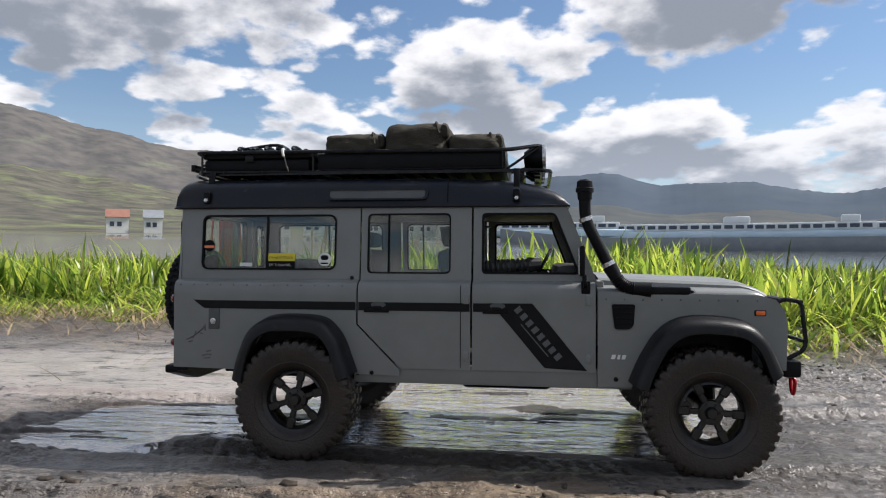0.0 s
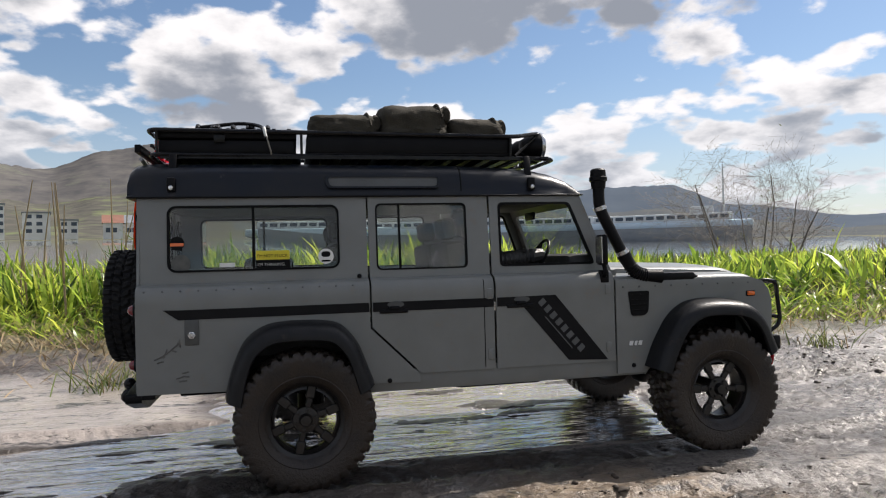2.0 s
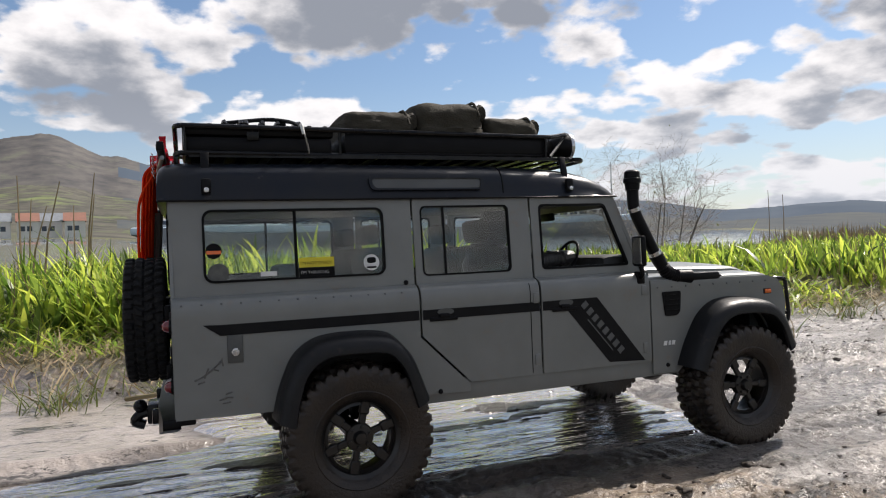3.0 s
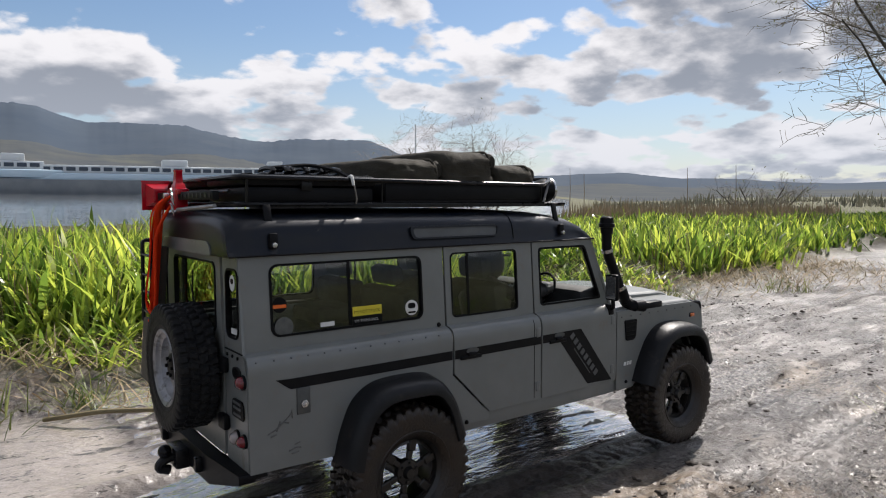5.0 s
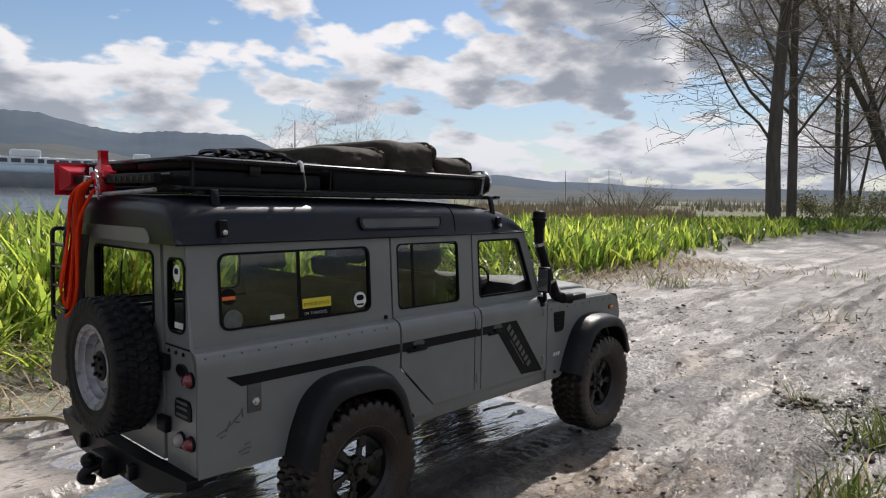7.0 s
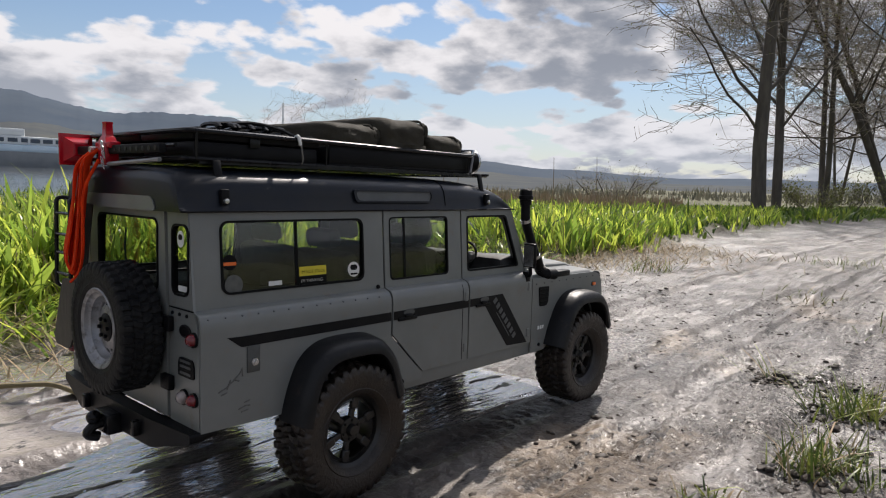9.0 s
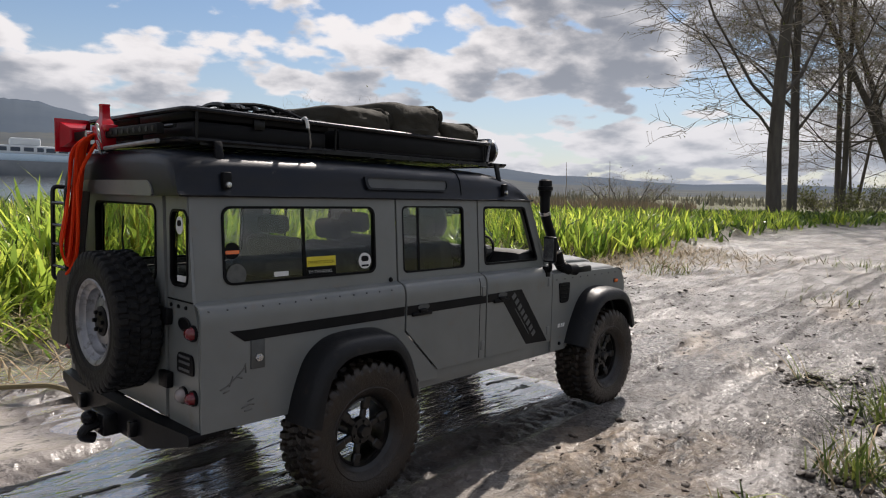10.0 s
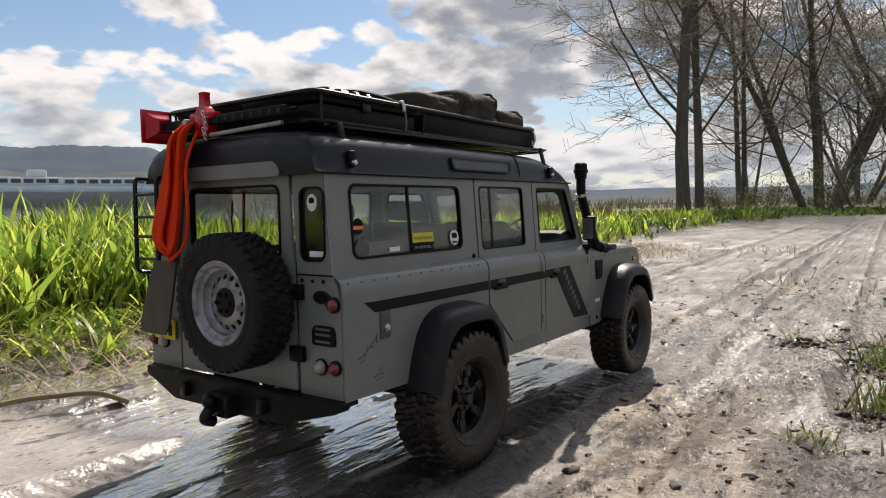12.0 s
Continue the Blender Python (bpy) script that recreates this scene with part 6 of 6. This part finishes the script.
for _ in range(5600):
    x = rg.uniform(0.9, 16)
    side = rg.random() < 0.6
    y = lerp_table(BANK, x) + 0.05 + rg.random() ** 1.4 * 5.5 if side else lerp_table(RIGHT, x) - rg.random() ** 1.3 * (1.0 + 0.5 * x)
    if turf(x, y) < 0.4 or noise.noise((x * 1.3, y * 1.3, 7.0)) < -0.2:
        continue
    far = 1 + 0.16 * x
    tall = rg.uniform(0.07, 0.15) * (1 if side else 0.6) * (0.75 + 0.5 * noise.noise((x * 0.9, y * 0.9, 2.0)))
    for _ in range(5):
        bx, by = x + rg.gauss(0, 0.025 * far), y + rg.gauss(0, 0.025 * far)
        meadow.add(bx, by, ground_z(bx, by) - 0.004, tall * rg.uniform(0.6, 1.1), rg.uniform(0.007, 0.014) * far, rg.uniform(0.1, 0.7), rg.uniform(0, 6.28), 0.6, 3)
tagged(meadow.make("meadow_growth", M_MEADOW_SHADED), "dark green broad-leaved growth on the meadow and verge, deepened for self-shade", "meadow", kind="stuff")
tagged(g.make("bank_grass", M_GRASS), "fresh green reed-like grass along the muddy bank", "grass", kind="stuff")

for _ in range(10000):
    x = rg.uniform(-2.2, 2.2)
    y = lerp_table(BANK, x) + (rg.gauss(-0.08, 0.15) if x > 0.1 or rg.random() < 0.35 else rg.gauss(-0.25, 0.17))
    if abs(x) < 0.42 and y < 0.30:
        continue
    z = ground_z(x, y)
    straw.add(x, y, z + rg.uniform(0.001, 0.010), rg.uniform(0.010, 0.042), rg.uniform(0.0010, 0.0024), rg.uniform(2.5, 6.0) * 0.35, rg.uniform(0, 6.28), 0.2, 3)
tagged(straw.make("straw_litter", M_STRAW), "pale dead stalks lying and standing along the bank", "straw", kind="stuff")

reeds = Blades()
for _ in range(7000):
    a, d = rg.uniform(-69, -47), rg.uniform(6.0, 13)
    x, y = d * math.sin(radians(-a)), d * math.cos(radians(a))
    reeds.add(x, y, ground_z(x, y), rg.uniform(0.05, 0.24) * (0.6 + 0.5 * noise.noise((x * 0.4, y * 0.4, 1.0)) + 0.25), rg.uniform(0.005, 0.011), rg.uniform(0.02, 0.25), rg.uniform(0, 6.28), 0.2, 3)
tagged(reeds.make("dead_reeds", M_REED), "brown belt of dead reeds behind the green bank", "reeds", kind="stuff")


def tuft(x, y, h, n, spread_, label, dry=0.15):
    t = thing("grass_tuft", (x, y, ground_z(x, y)), label, "grass tuft", "tufts beside the track")
    b, s = Blades(), Blades()
    for _ in range(n):
        bx, by = x + rg.gauss(0, spread_), y + rg.gauss(0, spread_)
        (s if rg.random() < dry else b).add(bx, by, ground_z(bx, by) - 0.002, h * rg.uniform(0.35, 1.1), rg.uniform(0.0009, 0.0024), rg.uniform(0.15, 1.2), rg.uniform(0, 6.28), rg.uniform(0.2, 0.8), 4)
    at = tuple(t.location)
    for bl, nm, m in ((b, "green_growth", M_TUFT), (s, "dry_growth", M_STRAW)):
        if bl.v:
            ob = bl.make(nm, m, at)
            ob["kind"] = "stuff"
            ob.location = (0, 0, 0)
            ob.parent = t
    return t


for x, y, h, n, sp, lab in ((0.300, -0.345, 0.046, 170, 0.020, "large ragged green tuft on a mud clod"), (0.395, -0.240, 0.048, 26, 0.011, "small tuft with one upright blade"),
                            (0.130, -0.355, 0.040, 170, 0.019, "wet green tuft pressed into the mud"), (0.000, -0.310, 0.016, 50, 0.012, "low trampled tuft of grass"),
                            (0.560, -0.400, 0.042, 120, 0.024, "loose tuft with dead stalks"), (0.830, -0.360, 0.04, 60, 0.05, "green tuft at the track's edge"),
                            (0.620, 0.300, 0.045, 60, 0.022, "short tuft in the wet mud"), (0.950, 0.430, 0.06, 70, 0.03, "sprouting tuft near the bank"), (1.35, 0.36, 0.06, 80, 0.04, "sprouting tuft near the bank"),
                            (1.15, -0.10, 0.03, 50, 0.05, "thin green tuft between the ruts"), (2.1, 0.05, 0.05, 80, 0.08, "thin green tuft between the ruts"), (-0.40, 0.34, 0.05, 90, 0.022, "muddy green tuft behind the car"), (-0.28, 0.40, 0.045, 80, 0.02, "muddy green tuft behind the car"), (-0.42, -0.40, 0.03, 40, 0.02, "low tuft at the puddle's near shore")):
    tuft(x, y, h, n, sp, lab)

# broken clods of mud
v_all, f_all = [], []
base = bmesh.new()
bmesh.ops.create_icosphere(base, subdivisions=2, radius=1.0)
bv, bf = [v.co.copy() for v in base.verts], [[v.index for v in f.verts] for f in base.faces]
base.free()
for k in range(1400):
    if k >= 900:
        cx, cy, sp = rg.choice(((0.30, -0.345, 0.040), (0.13, -0.355, 0.035), (0.395, -0.24, 0.018), (0.56, -0.40, 0.045), (0.83, -0.36, 0.05), (0.42, -0.31, 0.03)))
        x, y = cx + rg.gauss(0, sp), cy + rg.gauss(0, sp * 0.7)
    elif k < 430:
        x, y = rg.uniform(0.0, 1.7), rg.uniform(-0.5, 0.6)
        if -0.14 < y < 0.14 and x < 0.27:
            continue
    elif k < 700:
        x = rg.uniform(-1.5, 2.2)
        y = lerp_table(BANK, x) - abs(rg.gauss(0, 0.16))
    else:
        x, y = rg.uniform(-0.9, 0.2), rg.uniform(-0.42, -0.16)
    r = (0.0010 + 0.0032 * rg.random() ** 3.5) * (1.25 if k >= 900 else 1.0)
    z, o, s0 = ground_z(x, y), len(v_all), rg.uniform(0, 50)
    for p in bv:
        d = 1 + 0.85 * noise.fractal((p.x * 1.5 + s0, p.y * 1.5, p.z * 1.5), 1.0, 2.0, 3)
        v_all.append((x + p.x * r * d * 1.6, y + p.y * r * d * 1.2, z + r * 0.10 + p.z * r * d * 0.5))
    f_all += [[i + o for i in f] for f in bf]
base = bmesh.new()
bmesh.ops.create_icosphere(base, subdivisions=1, radius=1.0)
bv, bf = [v.co.copy() for v in base.verts], [[v.index for v in f.verts] for f in base.faces]
base.free()
for k in range(5200):
    # flat crumbs in drifts along the ruts
    x, y = rg.uniform(-0.5, 1.1), rg.uniform(-0.50, 0.45)
    if puddle(x, y) > 0.2 or silt(x, y) > 0.5 or fbm(x * 0.45, y, 7.0, 4, 77.0) < 0.02 + (0.3 if abs(y) < 0.13 and abs(x) < 0.25 else 0.0):
        continue
    r = 0.0007 + 0.0021 * rg.random() ** 3
    z, o, tw = ground_z(x, y), len(v_all), rg.uniform(0, 3.14)
    ca, sa, lx, ly = math.cos(tw), math.sin(tw), rg.uniform(0.8, 2.2), rg.uniform(0.6, 1.2)
    for p in bv:
        d = rg.uniform(0.7, 1.25)
        px, py = p.x * r * d * lx, p.y * r * d * ly
        v_all.append((x + px * ca - py * sa, y + px * sa + py * ca, z + r * 0.1 + p.z * r * d * 0.7))
    f_all += [[i + o for i in f] for f in bf]
me = bpy.data.meshes.new("mud_clods")
me.from_pydata(v_all, [], f_all)
me.materials.append(M_CLOD)
me.shade_smooth()
tagged(new("mud_clods", me), "dark wet clods scattered over the track", "clods", kind="stuff")

# dead branch behind the car
bm = bmesh.new()
bz = ground_z(-0.26, 0.28)
add_tube(bm, bend([(-0.335, 0.330, bz + 0.004), (-0.285, 0.29, bz + 0.014), (-0.235, 0.262, bz + 0.013), (-0.215, 0.244, bz + 0.001)], 0.012), 0.0026, 8)
solo("fallen_branch", bm, M_STRAW, "pale dead branch lying on the wet mud", "branch")

# ---------- bare trees ----------
M_BARK = material("grey_bark", (0.085, 0.074, 0.064), 0.9, color2=(0.135, 0.12, 0.102), scale=14, stretch=(1, 1, 0.25), bump=0.6, bump_scale=60)
M_TWIG = material("brown_twig", (0.27, 0.235, 0.195), 0.9, color2=(0.34, 0.30, 0.25), scale=6)
M_BUD = material("spring_buds", (0.19, 0.20, 0.06), 0.8, color2=(0.14, 0.16, 0.05), scale=4, per_island=0.3, sss=0.3)


def tree(name, at, height, stems, spread_, seed, label, depth=5, radius=0.12, buds=900, fan=0.12):
    r = random.Random(seed)
    woods, twig = [], bmesh.new()
    tips = []

    def grow(p, d, length, rad, level):
        pts, rads = [p.copy()], [rad]
        q, dd = p.copy(), d.copy()
        n = 5 if level < 2 else 3
        for i in range(n):
            dd = (dd + Vector((r.gauss(0, 0.17), r.gauss(0, 0.17), r.gauss(0.04, 0.10))) * (0.3 if level == 0 else 1.0)).normalized()
            q = q + dd * (length / n)
            pts.append(q.copy())
            rads.append(rad * (1 - 0.55 * (i + 1) / n))
        add_tube(woods[-1] if level < 2 else twig, pts, rads, 8 if level == 0 else (6 if level == 1 else 3), caps=False)
        if level >= depth:
            tips.append(pts[-1])
            return
        kids = (13 if level == 0 else 7 if level == 1 else 6 if level == 2 else 4)
        for k in range(kids):
            t = (0.20 if level == 0 else 0.15) + 0.80 * (k + r.random() * 0.8) / kids
            t = min(t, 0.98)
            i = min(int(t * n), n - 1)
            base_p = pts[i].lerp(pts[i + 1], t * n - i)
            side = Vector((r.gauss(0, 1), r.gauss(0, 1), 0))
            side = (side - dd * side.dot(dd)).normalized()
            nd = (dd * r.uniform(0.2, 0.7) + side * r.uniform(0.6, 1.0) + Vector((0, 0, 0.12 if level < 2 else -0.10))).normalized()
            grow(base_p, nd, length * r.uniform(0.34, 0.60), max(rads[i] * r.uniform(0.18, 0.34), 0.0007 * height), level + 1)

    for k in range(stems):
        woods.append(bmesh.new())
        a = 2 * math.pi * k / stems + r.random()
        lean = fan + r.random() * fan if stems > 1 else 0.03
        d = Vector((math.cos(a) * lean * 2, math.sin(a) * lean * 2, 1)).normalized()
        grow(Vector((at[0] + math.cos(a) * spread_, at[1] + math.sin(a) * spread_, at[2] - 0.1)), d, height * r.uniform(0.62, 0.85), radius * r.uniform(0.7, 1.0), 0)
    t = thing(name, at, label, "tree", "trees by the track")
    for wood in woods:
        part("trunk", wood, M_BARK, t, "", 60)
    part("twig_crown", twig, M_TWIG, t, "fine leafless twigs", 0)["kind"] = "stuff"
    if buds and tips:
        b = Blades()
        for _ in range(buds):
            p = r.choice(tips)
            b.add(p.x + r.gauss(0, 0.06), p.y + r.gauss(0, 0.06), p.z + r.gauss(0, 0.06), r.uniform(0.02, 0.05), 0.018, 0.8, r.uniform(0, 6.28), 0.3, 2)
        ob = b.make("bud_haze", M_BUD, at)
        ob.location = (0, 0, 0)
        ob["kind"] = "stuff"
        ob.parent = t
    return t


def out_at(az, d):
    x, y = d * math.sin(radians(-az)) - 0.45, d * math.cos(radians(az)) - 0.45
    return (x, y, ground_z(x, y))


tree("bare_tree", out_at(-73.3, 11.0), 7.0, 1, 0.0, 11, "tall dark bare tree with fine hanging twigs", 4, 0.115, 900)
tree("bare_tree", out_at(-74.5, 11.6), 7.4, 1, 0.0, 12, "tall bare tree close beside its neighbour", 4, 0.085, 900)
tree("bare_tree", out_at(-77.5, 13.5), 5.8, 2, 0.10, 13, "slanting bare tree with two bent stems", 4, 0.06, 500, 0.08)
tree("willow_tree", out_at(-83.0, 14.0), 6.6, 7, 0.26, 14, "many-stemmed bare willow with spreading limbs", 3, 0.075, 1500, 0.15)
tree("willow_tree", out_at(-90.5, 15.0), 5.6, 4, 0.3, 15, "many-stemmed willow greening at the tips", 3, 0.08, 9000, 0.20)
tree("bare_shrub", out_at(-62.5, 15.0), 0.95, 7, 0.3, 16, "low bare shrub beyond the meadow", 3, 0.02, 200, 0.3)
tree("bare_shrub", out_at(-38.8, 9.0), 1.85, 7, 0.30, 17, "slender bare sapling clump by the river", 3, 0.016, 60, 0.07)
tree("bare_shrub", out_at(-78.0, 13.0), 0.8, 6, 0.3, 18, "low greening shrub under the trees", 3, 0.018, 2200, 0.3)
tree("bare_shrub", out_at(-86.5, 11.0), 1.1, 6, 0.3, 19, "low yellow-green shrub under the willow", 3, 0.02, 1800, 0.3)

# trees further back, hazed by distance
behind = [o for o in bpy.data.objects if o.name.startswith(("bare_tree", "willow_tree"))]
for k, (az, d, turn_) in enumerate(((-78.5, 27, 200), (-85.5, 26, 300), (-94, 21, 60), (-99, 18, 250))):
    copy_thing(behind[(2, 3, 4, 3)[k]], pose(*out_at(az, d), 0, 0, turn_))

# single tall dead stalks
for az, d, h in ((-57.5, 6.0, 0.46), (-61.0, 6.6, 0.52), (-49.5, 5.5, 0.40), (-48.3, 6.2, 0.47)):
    x, y, z = out_at(az, d)
    st = bmesh.new()
    add_tube(st, [(x, y, z), (x + 0.01, y, z + h * 0.6), (x + 0.015, y + 0.01, z + h)], [0.0045, 0.003, 0.002], 6)
    solo("dead_stalk", st, M_REED, "single tall dead stalk above the grass", "stalk", "stalks behind the bank")

for k in range(14):
    az, d, h = 17 + 16 * rg.random(), rg.uniform(1.25, 1.75), rg.uniform(0.20, 0.36)
    x, y = -d * math.sin(radians(az)), d * math.cos(radians(az))
    z, bx, by = ground_z(x, y), rg.uniform(-0.03, 0.05), rg.uniform(-0.02, 0.02)
    st = bmesh.new()
    add_tube(st, [(x, y, z), (x + bx * 0.4, y + by * 0.5, z + h * 0.6), (x + bx, y + by, z + h)], [0.0030, 0.0022, 0.0010], 5)
    solo("dead_stalk", st, M_STRAW, "thin pale dead reed stalk in the green bank", "stalk", "stalks in the bank")

# scrub closing the meadow
scrub = Blades()
for _ in range(9000):
    a, d = rg.uniform(-112, -50), rg.uniform(20, 44)
    x, y = d * math.sin(radians(-a)), d * math.cos(radians(a))
    scrub.add(x, y, ground_z(x, y) - 0.1, rg.uniform(0.12, 0.62) * (0.35 + 0.9 * noise.noise((a * 0.25, d * 0.2, 5.0)) + 0.3), rg.uniform(0.025, 0.06), rg.uniform(0.05, 0.5), rg.uniform(0, 6.28), 0.3, 3)
M_SCRUB = material("grey_scrub", (0.19, 0.18, 0.135), 0.9, color2=(0.15, 0.15, 0.11), scale=0.4, per_island=0.4, sss=0.2, world_space=True)
tagged(scrub.make("distant_scrub", M_SCRUB), "grey-green scrub at the far side of the meadow", "scrub", kind="stuff")

# ---------- far bank of the river ----------
M_QUAY = material("quay_stone", (0.17, 0.19, 0.215), 0.9, color2=(0.21, 0.23, 0.25), scale=0.8, world_space=True)
M_HULL = material("pale_blue_hull", (0.42, 0.55, 0.64), 0.5, color2=(0.5, 0.6, 0.68), scale=0.4, world_space=True)
M_SHIP = material("white_ship_paint", (0.62, 0.66, 0.68), 0.5, color2=(0.55, 0.58, 0.6), scale=0.5, world_space=True)
M_PANE = material("dark_panes", (0.04, 0.06, 0.09), 0.2)
M_WALL = material("white_render", (0.68, 0.69, 0.69), 0.9, color2=(0.58, 0.59, 0.59), scale=0.3, world_space=True)
M_TILE = material("red_roof", (0.26, 0.125, 0.09), 0.9, color2=(0.22, 0.11, 0.08), scale=0.6, world_space=True)


def far_z(az, d):
    return d * math.tan(radians(lerp_table(TILT, az)))


def facing(az, d, z):
    """A pose at that bearing whose x axis runs along the far bank."""
    return pose(-d * math.sin(radians(az)), d * math.cos(radians(az)), z, 0, 0, az)


bm = bmesh.new()
rows = []
for a in range(-37, 5, 2):
    z = far_z(a, 80)
    ca, sa = math.cos(radians(a)), -math.sin(radians(a))
    rows.append([bm.verts.new((d * sa, d * ca, z + h)) for d, h in ((79, -0.5), (79, 1.4), (84, 1.4), (120, 1.7))])
for A, B in zip(rows, rows[1:]):
    for k in range(3):
        bm.faces.new((A[k], A[k + 1], B[k + 1], B[k]))
tagged(mesh_object("backdrop_quay", bm, M_QUAY, 30), "dark stone quay wall across the river", "quay", kind="structure")


def ship(az, length, label):
    z = far_z(az, 82) + 1.2
    t = thing("river_ship", tuple(facing(az, 82, z).translation), label, "ship", "ships at the quay")
    m = facing(az, 82, z)
    bm = box(-length / 2, length / 2, -2, 2, 0, 0.9, bevel=0.25, m=m)
    part("hull", bm, M_HULL, t)
    part("deckhouse", box(-length * 0.42, length * 0.40, -1.5, 1.5, 0.9, 1.75, bevel=0.1, m=m), M_SHIP, t)
    part("bridge", box(length * 0.18, length * 0.30, -1.3, 1.3, 1.75, 2.5, bevel=0.1, m=m), M_SHIP, t)
    n = int(length / 1.4)
    for k in range(n):
        x = -length * 0.40 + k * length * 0.79 / n
        part("window", box(x, x + 0.85, -1.56, -1.50, 1.15, 1.55, m=m), M_PANE, t)


for az, L in ((-2, 17), (-12, 22), (-21, 14), (-30, 20)):
    ship(az, L, "long pale blue and white river ship at the quay")
bm = bmesh.new()
mp = facing(-35.0, 81, far_z(-35, 81) + 1.8).translation
add_tube(bm, [mp, mp + Vector((0, 0, 6.5))], [0.16, 0.07], 6)
solo("signal_mast", bm, M_SHIP, "white signal mast on the quay", "mast")


def block(az, d, w, floors, label):
    z = far_z(az, d) + 1.0
    m = facing(az, d, z)
    t = thing("apartment_building", tuple(m.translation), label, "building", "white blocks across the river")
    h = floors * 2.4
    part("wall", box(-w / 2, w / 2, -5, 5, -2, h, m=m), M_WALL, t)
    part("roof", box(-w / 2 - 0.3, w / 2 + 0.3, -5.3, 5.3, h, h + 0.5, m=m), M_QUAY, t)
    for f in range(floors):
        for k in range(int(w / 3.0)):
            x = -w / 2 + 1.0 + k * 3.0
            part("window", box(x, x + 1.7, -5.06, -5.0, f * 2.4 + 0.7, f * 2.4 + 1.9, m=m), M_PANE, t)


block(22.9, 262, 21, 4, "large white flat-roofed apartment building")
block(18.6, 266, 8, 3, "white flat-roofed apartment building")
block(16.6, 268, 6, 2, "low white flat-roofed apartment building")


def house(az, d, w, tint):
    z = far_z(az, d) + 0.5
    m = facing(az, d, z)
    t = thing("house", tuple(m.translation), "small pale house with a red tiled roof", "house", "houses across the river")
    part("wall", box(-w / 2, w / 2, -4, 4, -2, 4.5, m=m), M_WALL, t)
    bm = bmesh.new()
    vs = [bm.verts.new(m @ Vector(p)) for p in ((-w / 2 - .4, -4.5, 4.4), (w / 2 + .4, -4.5, 4.4), (w / 2 + .4, 4.5, 4.4), (-w / 2 - .4, 4.5, 4.4), (-w / 2 - .4, 0, 7.4), (w / 2 + .4, 0, 7.4))]
    for f in ((0, 1, 5, 4), (2, 3, 4, 5), (0, 4, 3), (1, 2, 5), (0, 3, 2, 1)):
        bm.faces.new([vs[i] for i in f])
    part("roof", bm, M_TILE if tint else M_QUAY, t, "", 0)
    for k in range(2):
        part("window", box(-w / 4 + k * w / 3 - 0.7, -w / 4 + k * w / 3 + 0.7, -4.06, -4.0, 1.2, 2.8, m=m), M_PANE, t)


for az, d, w, tint in ((13.6, 258, 6, 1), (12.2, 262, 5, 0), (10.6, 260, 6, 1), (9.2, 264, 7, 0), (7.6, 258, 6, 1), (31, 262, 6, 0), (33.5, 264, 7, 1)):
    house(az, d, w, tint)
